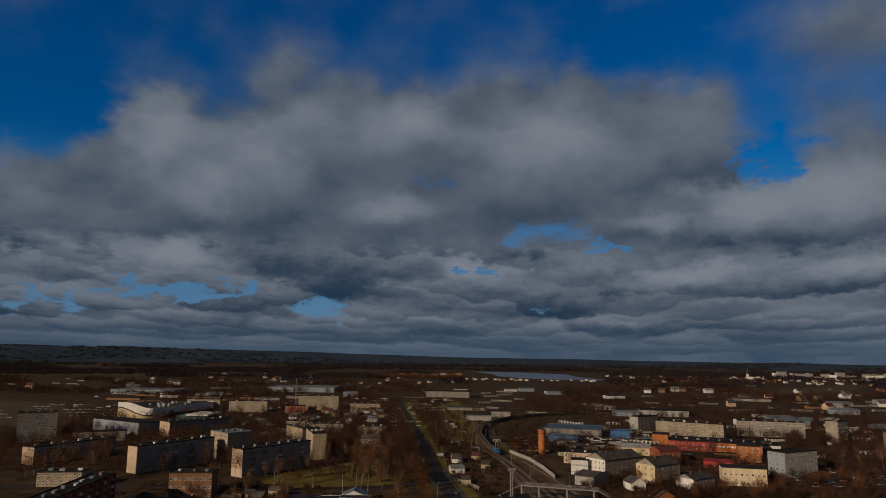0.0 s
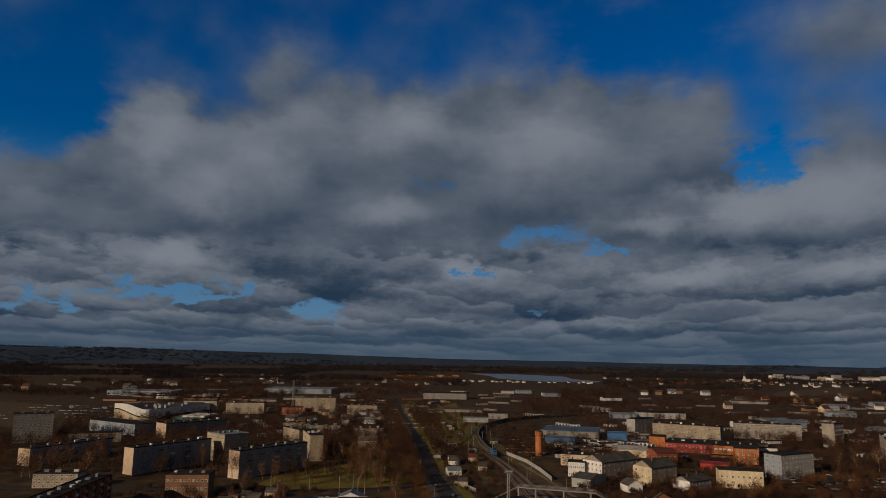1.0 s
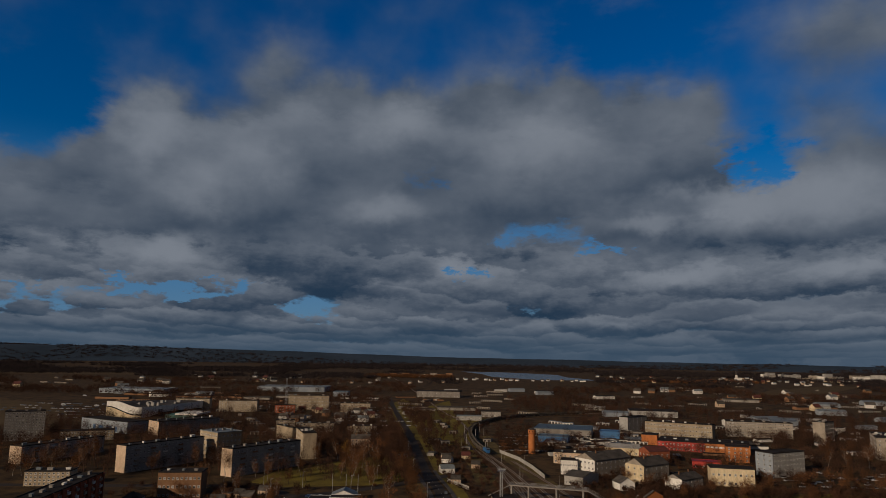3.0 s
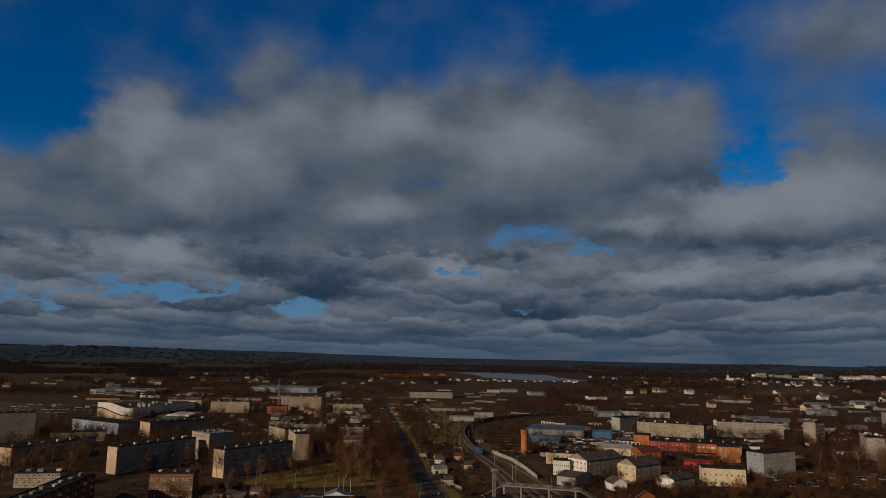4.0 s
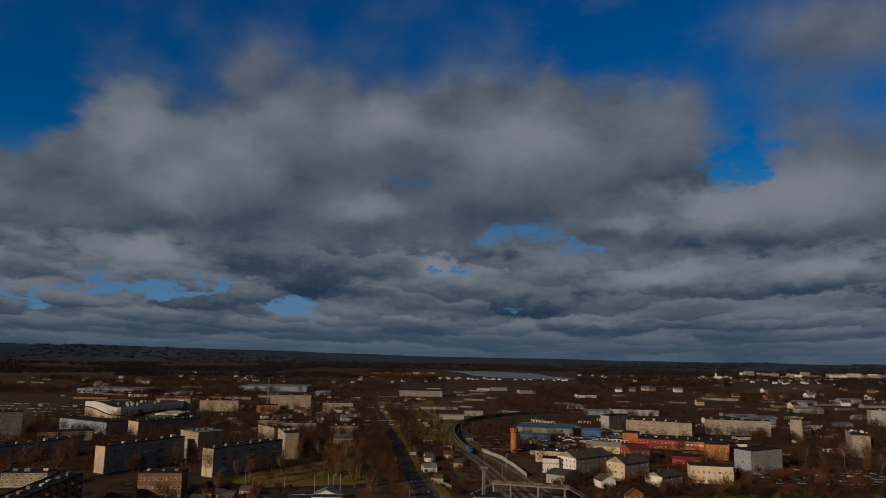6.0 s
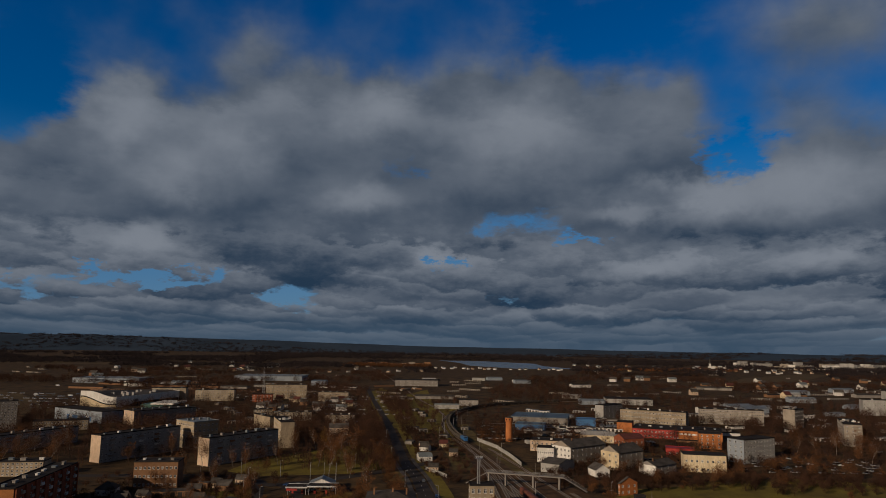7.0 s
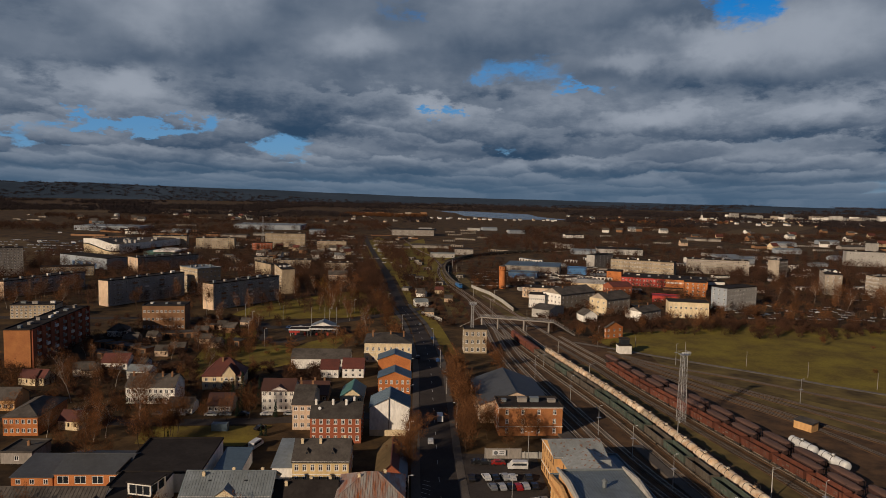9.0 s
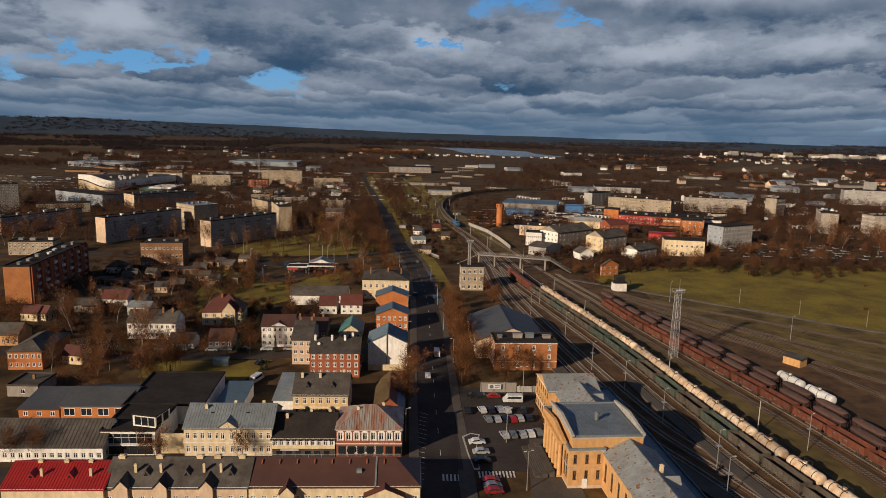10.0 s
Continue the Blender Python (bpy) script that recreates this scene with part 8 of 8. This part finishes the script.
def roof_sheet(owner, side, f0, f1, mat):
    """Tin laid over part of a slope of the wing, from the eaves f0 to f1 of the way up."""
    s = Shape()
    c = []
    for lift in (0.05, 0.09):
        for f, y in ((f0, -0.45), (f1, -0.45), (f1, 20.45), (f0, 20.45)):
            x = -0.4 + 4.4 * f
            c.append((x if side < 0 else 8 - x, y, 5.2 + 3.7 * f + lift))
    s.quad(*c[4:]), s.quad(*reversed(c[:4]))
    for i in range(4):
        j = (i + 1) % 4
        s.quad(c[i], c[j], c[4 + j], c[4 + i])
    part("roof_sheet", s, mat, owner)


roof_sheet(wing, -1, 0.0, 0.97, "sand")
roof_sheet(wing, 1, 0.0, 0.5, "bluetin")
building("shed", -24.5, 171, 3, 7, 5, 3.4, wall="grey", roof="shed", rise=0.8, cover="zinc", storeys=1, label="low yard shed with a pale tin roof", category="shed")
building("shed", -61.8, 177, 3, 7, 15, 3.6, wall="white", roof="shed", rise=1.0, cover="bluetin", storeys=1, label="low white shed with a blue-grey roof", category="shed")
s = Shape()
s.box(0, 9, 0, 0.2, 0, 5.2)
tagged(part("party_wall", s, "cream", None), "cream plastered yard wall between two houses", "wall").matrix_basis = pose(-68.5, 155, 0, 0, 0, 3)
# the supermarket's blue glazing
h = HOUSE["pale grey supermarket with a blue glazed front"]
for i in range(9):
    s = Shape()
    y = 16 + i * 4.4
    s.box(-0.25, -0.02, y, y + 4.0, 1.0, 5.5)
    part("shop_glazing", s, "blue" if i % 3 != 1 else "sign", h)
h = HOUSE["long red and orange factory hall with a dark roof"]
s = Shape()
s.box(38, 73, -0.3, -0.02, 0.3, 7.6)
part("orange_cladding", s, "orange", h)
for i in range(10):
    s = Shape()
    s.box(39 + i * 3.4, 41.6 + i * 3.4, -0.4, -0.3, 4.2, 5.6)
    part("cladding_window", s, "frame", h)

# ---- overhead line masts on the electrified bend and yard cables ----
mast = thing("line_mast", 30, 455, 0, 0, "slim concrete line mast beside the rails", "mast", "line masts")
s = Shape()
s.tube((0, 0, 0), (0, 0, 9), 0.17, 0.1, 8)
part("pole", s, "concrete", mast)
s = Shape()
s.beam((0, 0, 8.2), (2.6, 0, 8.6), 0.08), s.beam((0, 0, 8.9), (2.2, 0, 8.6), 0.05)
part("bracket", s, "steel", mast)
for x, y in ((21, 520), (10, 575), (-6, 620), (-9, 700), (6, 720), (2, 660), (36, 500), (55, 325), (62, 285), (76, 215), (88, 176), (44, 365)):
    copy_thing(mast, pose(x, y, 0, 0, 0, 20))


# ---- distant clutter ----
def garages(count, x0, x1, y0, y1, seed, mat, label, cover="slate", longest=12):
    """Rows of small lock-up garages and sheds, too many to count."""
    rng = random.Random(seed)
    s = Shape()
    made = 0
    while made < count:
        x, y, r = rng.uniform(x0, x1), rng.uniform(y0, y1), rng.choice((-20, -20, 70, 10))
        n = rng.randrange(2, longest)
        if not (is_free(x, y) and is_free(x + n * 3, y)):
            made += 1
            continue
        m = pose(x, y, 0, 0, 0, r)
        for i in range(n):
            hgt = rng.uniform(2.2, 3.0)
            s.box(i * 3.6, i * 3.6 + 3.4, 0, 6, 0, hgt, 0, m)
            s.box(i * 3.6 - 0.1, i * 3.6 + 3.5, -0.2, 6.2, hgt, hgt + 0.18, 1, m)
            s.box(i * 3.6 + 0.6, i * 3.6 + 2.8, -0.04, 0, 0, hgt - 0.6, 2, m)
        made += n
    tagged(new("garages", s.mesh("garages", mat, cover, "dark")), label, "garages", kind="stuff")


garages(230, 260, 900, 850, 1350, 81, "grey", "rows of small grey lock-up garages")
garages(130, -120, 280, 900, 1450, 82, "panel", "rows of small pale sheds by the railway")
garages(170, -620, -220, 920, 1250, 83, "brownbrick", "rows of small brick garages")
garages(150, 400, 1300, 1350, 1950, 84, "panel", "rows of pale garden sheds")
garages(90, -1200, -200, 1250, 1900, 85, "panel", "scattered pale garden sheds")
garages(70, 60, 230, 560, 760, 86, "white", "small pale sheds between the factories")
garages(26, -175, -108, 290, 395, 87, "brownbrick", "small garden sheds behind the cottages")


garages(150, -420, -70, 560, 1000, 181, "panel", "small pale-roofed outbuildings between the blocks", "zinc", 5)
garages(150, 60, 420, 580, 900, 182, "white", "small tin-roofed workshops among the factories", "zinc", 5)
garages(34, -60, 20, 420, 820, 183, "grey", "small huts and stores beside the railway", "slate", 3)
garages(70, 330, 620, 560, 800, 184, "panel", "small stores behind the panel blocks", "zinc", 5)


def car_fleet(count, x0, x1, y0, y1, seed, mat, label):
    rng = random.Random(seed)
    s = Shape()
    for i in range(count):
        x, y = rng.uniform(x0, x1), y0 + (y1 - y0) * rng.randrange(6) / 5 + rng.uniform(-1, 1)
        m = pose(x, y, 0, 0, 0, rng.choice((20, 110, 200)))
        s.box(-2.1, 2.1, -0.85, 0.85, 0.3, 0.95, 0, m)
        s.box(-1.3, 1.0, -0.78, 0.78, 0.95, 1.42, 1, m)
    tagged(new("parked_cars", s.mesh("parked_cars", mat, "glass")), label, "cars", kind="stuff")


car_fleet(110, -620, -400, 770, 960, 91, "carwhite", "many white cars parked by the arena")
car_fleet(90, -620, -400, 770, 960, 92, "cargrey", "many dark cars parked by the arena")
car_fleet(45, 24, 60, 585, 690, 94, "carwhite", "pale vans and cars parked inside the bend")
car_fleet(60, 200, 330, 452, 505, 93, "carsilver", "cars parked among the trees")

car_fleet(70, -150, -62, 760, 990, 95, "carwhite", "pale cars along the far streets")
car_fleet(60, 330, 520, 545, 640, 96, "carsilver", "cars parked between the panel blocks")
car_fleet(40, 128, 196, 452, 500, 97, "carblack", "dark cars parked by the red shop")
car_fleet(50, -330, -200, 905, 1010, 98, "carwhite", "pale cars parked behind the arena")
area("grass_field", [(99, 102), (96, 140), (90, 185), (80, 232), (66, 290), (62, 318), (68, 316), (79, 272), (90, 220), (97, 185), (104, 140), (110, 102)], 0.06, "rough", "grassy strip between two rows of wagons", "grass")
area("grass_field", [(128, 255), (140, 235), (165, 195), (200, 150), (250, 150), (215, 195), (180, 232), (150, 262), (125, 290), (112, 303), (110, 292)], 0.05, "rough", "rough grass between the sidings", "grass")

# brick fins and panels on the long facade of the orange-ended block
h = HOUSE["five-storey block with an orange end wall"]
for i in range(8):
    s = Shape()
    x = 0.3 + i * 8.7
    s.box(x, x + 0.9, -0.9, -0.02, 0, 16.9)
    part("brick_fin", s, "brick", h)
for i in range(7):
    for k in range(5):
        s = Shape()
        x, z = 1.4 + i * 8.7, 0.9 + k * 3.25
        s.box(x + 4.6, x + 7.3, -0.7, -0.02, z - 0.5, z + 0.7)
        part("balcony_front", s, "panel" if (i + k) % 3 else "white", h)
h = HOUSE["cream villa with a steep dark red roof"]
pediment(h, 10.5, 5.0, 0.0, 6.4, 3.2, 6.0, "cream", "tileroof", 0.8)
for x in (9.4, 11.6):
    fr, pane = window_mesh(1.1, 1.4, True, "frame")
    part("pane", pane, None, part("window", fr, None, h, at=pose(x, -0.95, 3.6)))
h = HOUSE["white three-storey house with a brown roof"]
pediment(h, 6.2, 6.0, 7.6, 7.9, 1.5, 5.0, "white", "brownroof", 0.1)
h = HOUSE["tall white house with a blank gable and tin roof"]
s = Shape()
s.tube((6.3, -0.2, 0), (6.3, -0.2, 12.4), 0.16, 0.16, 8)
part("flue_pipe", s, "grey", h)
for x, y, kind, size in ((-90, 227.5, "tall", 0.75), (-83, 227.8, "tall", 0.7), (-75, 228.4, "tall", 0.8), (-67.5, 228.9, "tall", 0.85), (-98, 227, "tall", 0.7), (-112, 228, "tall", 0.8), (-120, 228.5, "tall", 0.7),
                         (-137, 243, "birch", 1.1), (-110, 246, "tall", 0.8), (-94, 252, "tall", 0.7), (-152, 268, "tall", 0.9), (-160, 246, "tall", 1.0), (-176, 262, "tall", 0.9), (-86, 262, "shrub", 1.1), (-77, 250, "shrub", 1.1), (-146, 226, "shrub", 1.2)):
    plant(kind, x, y, size)
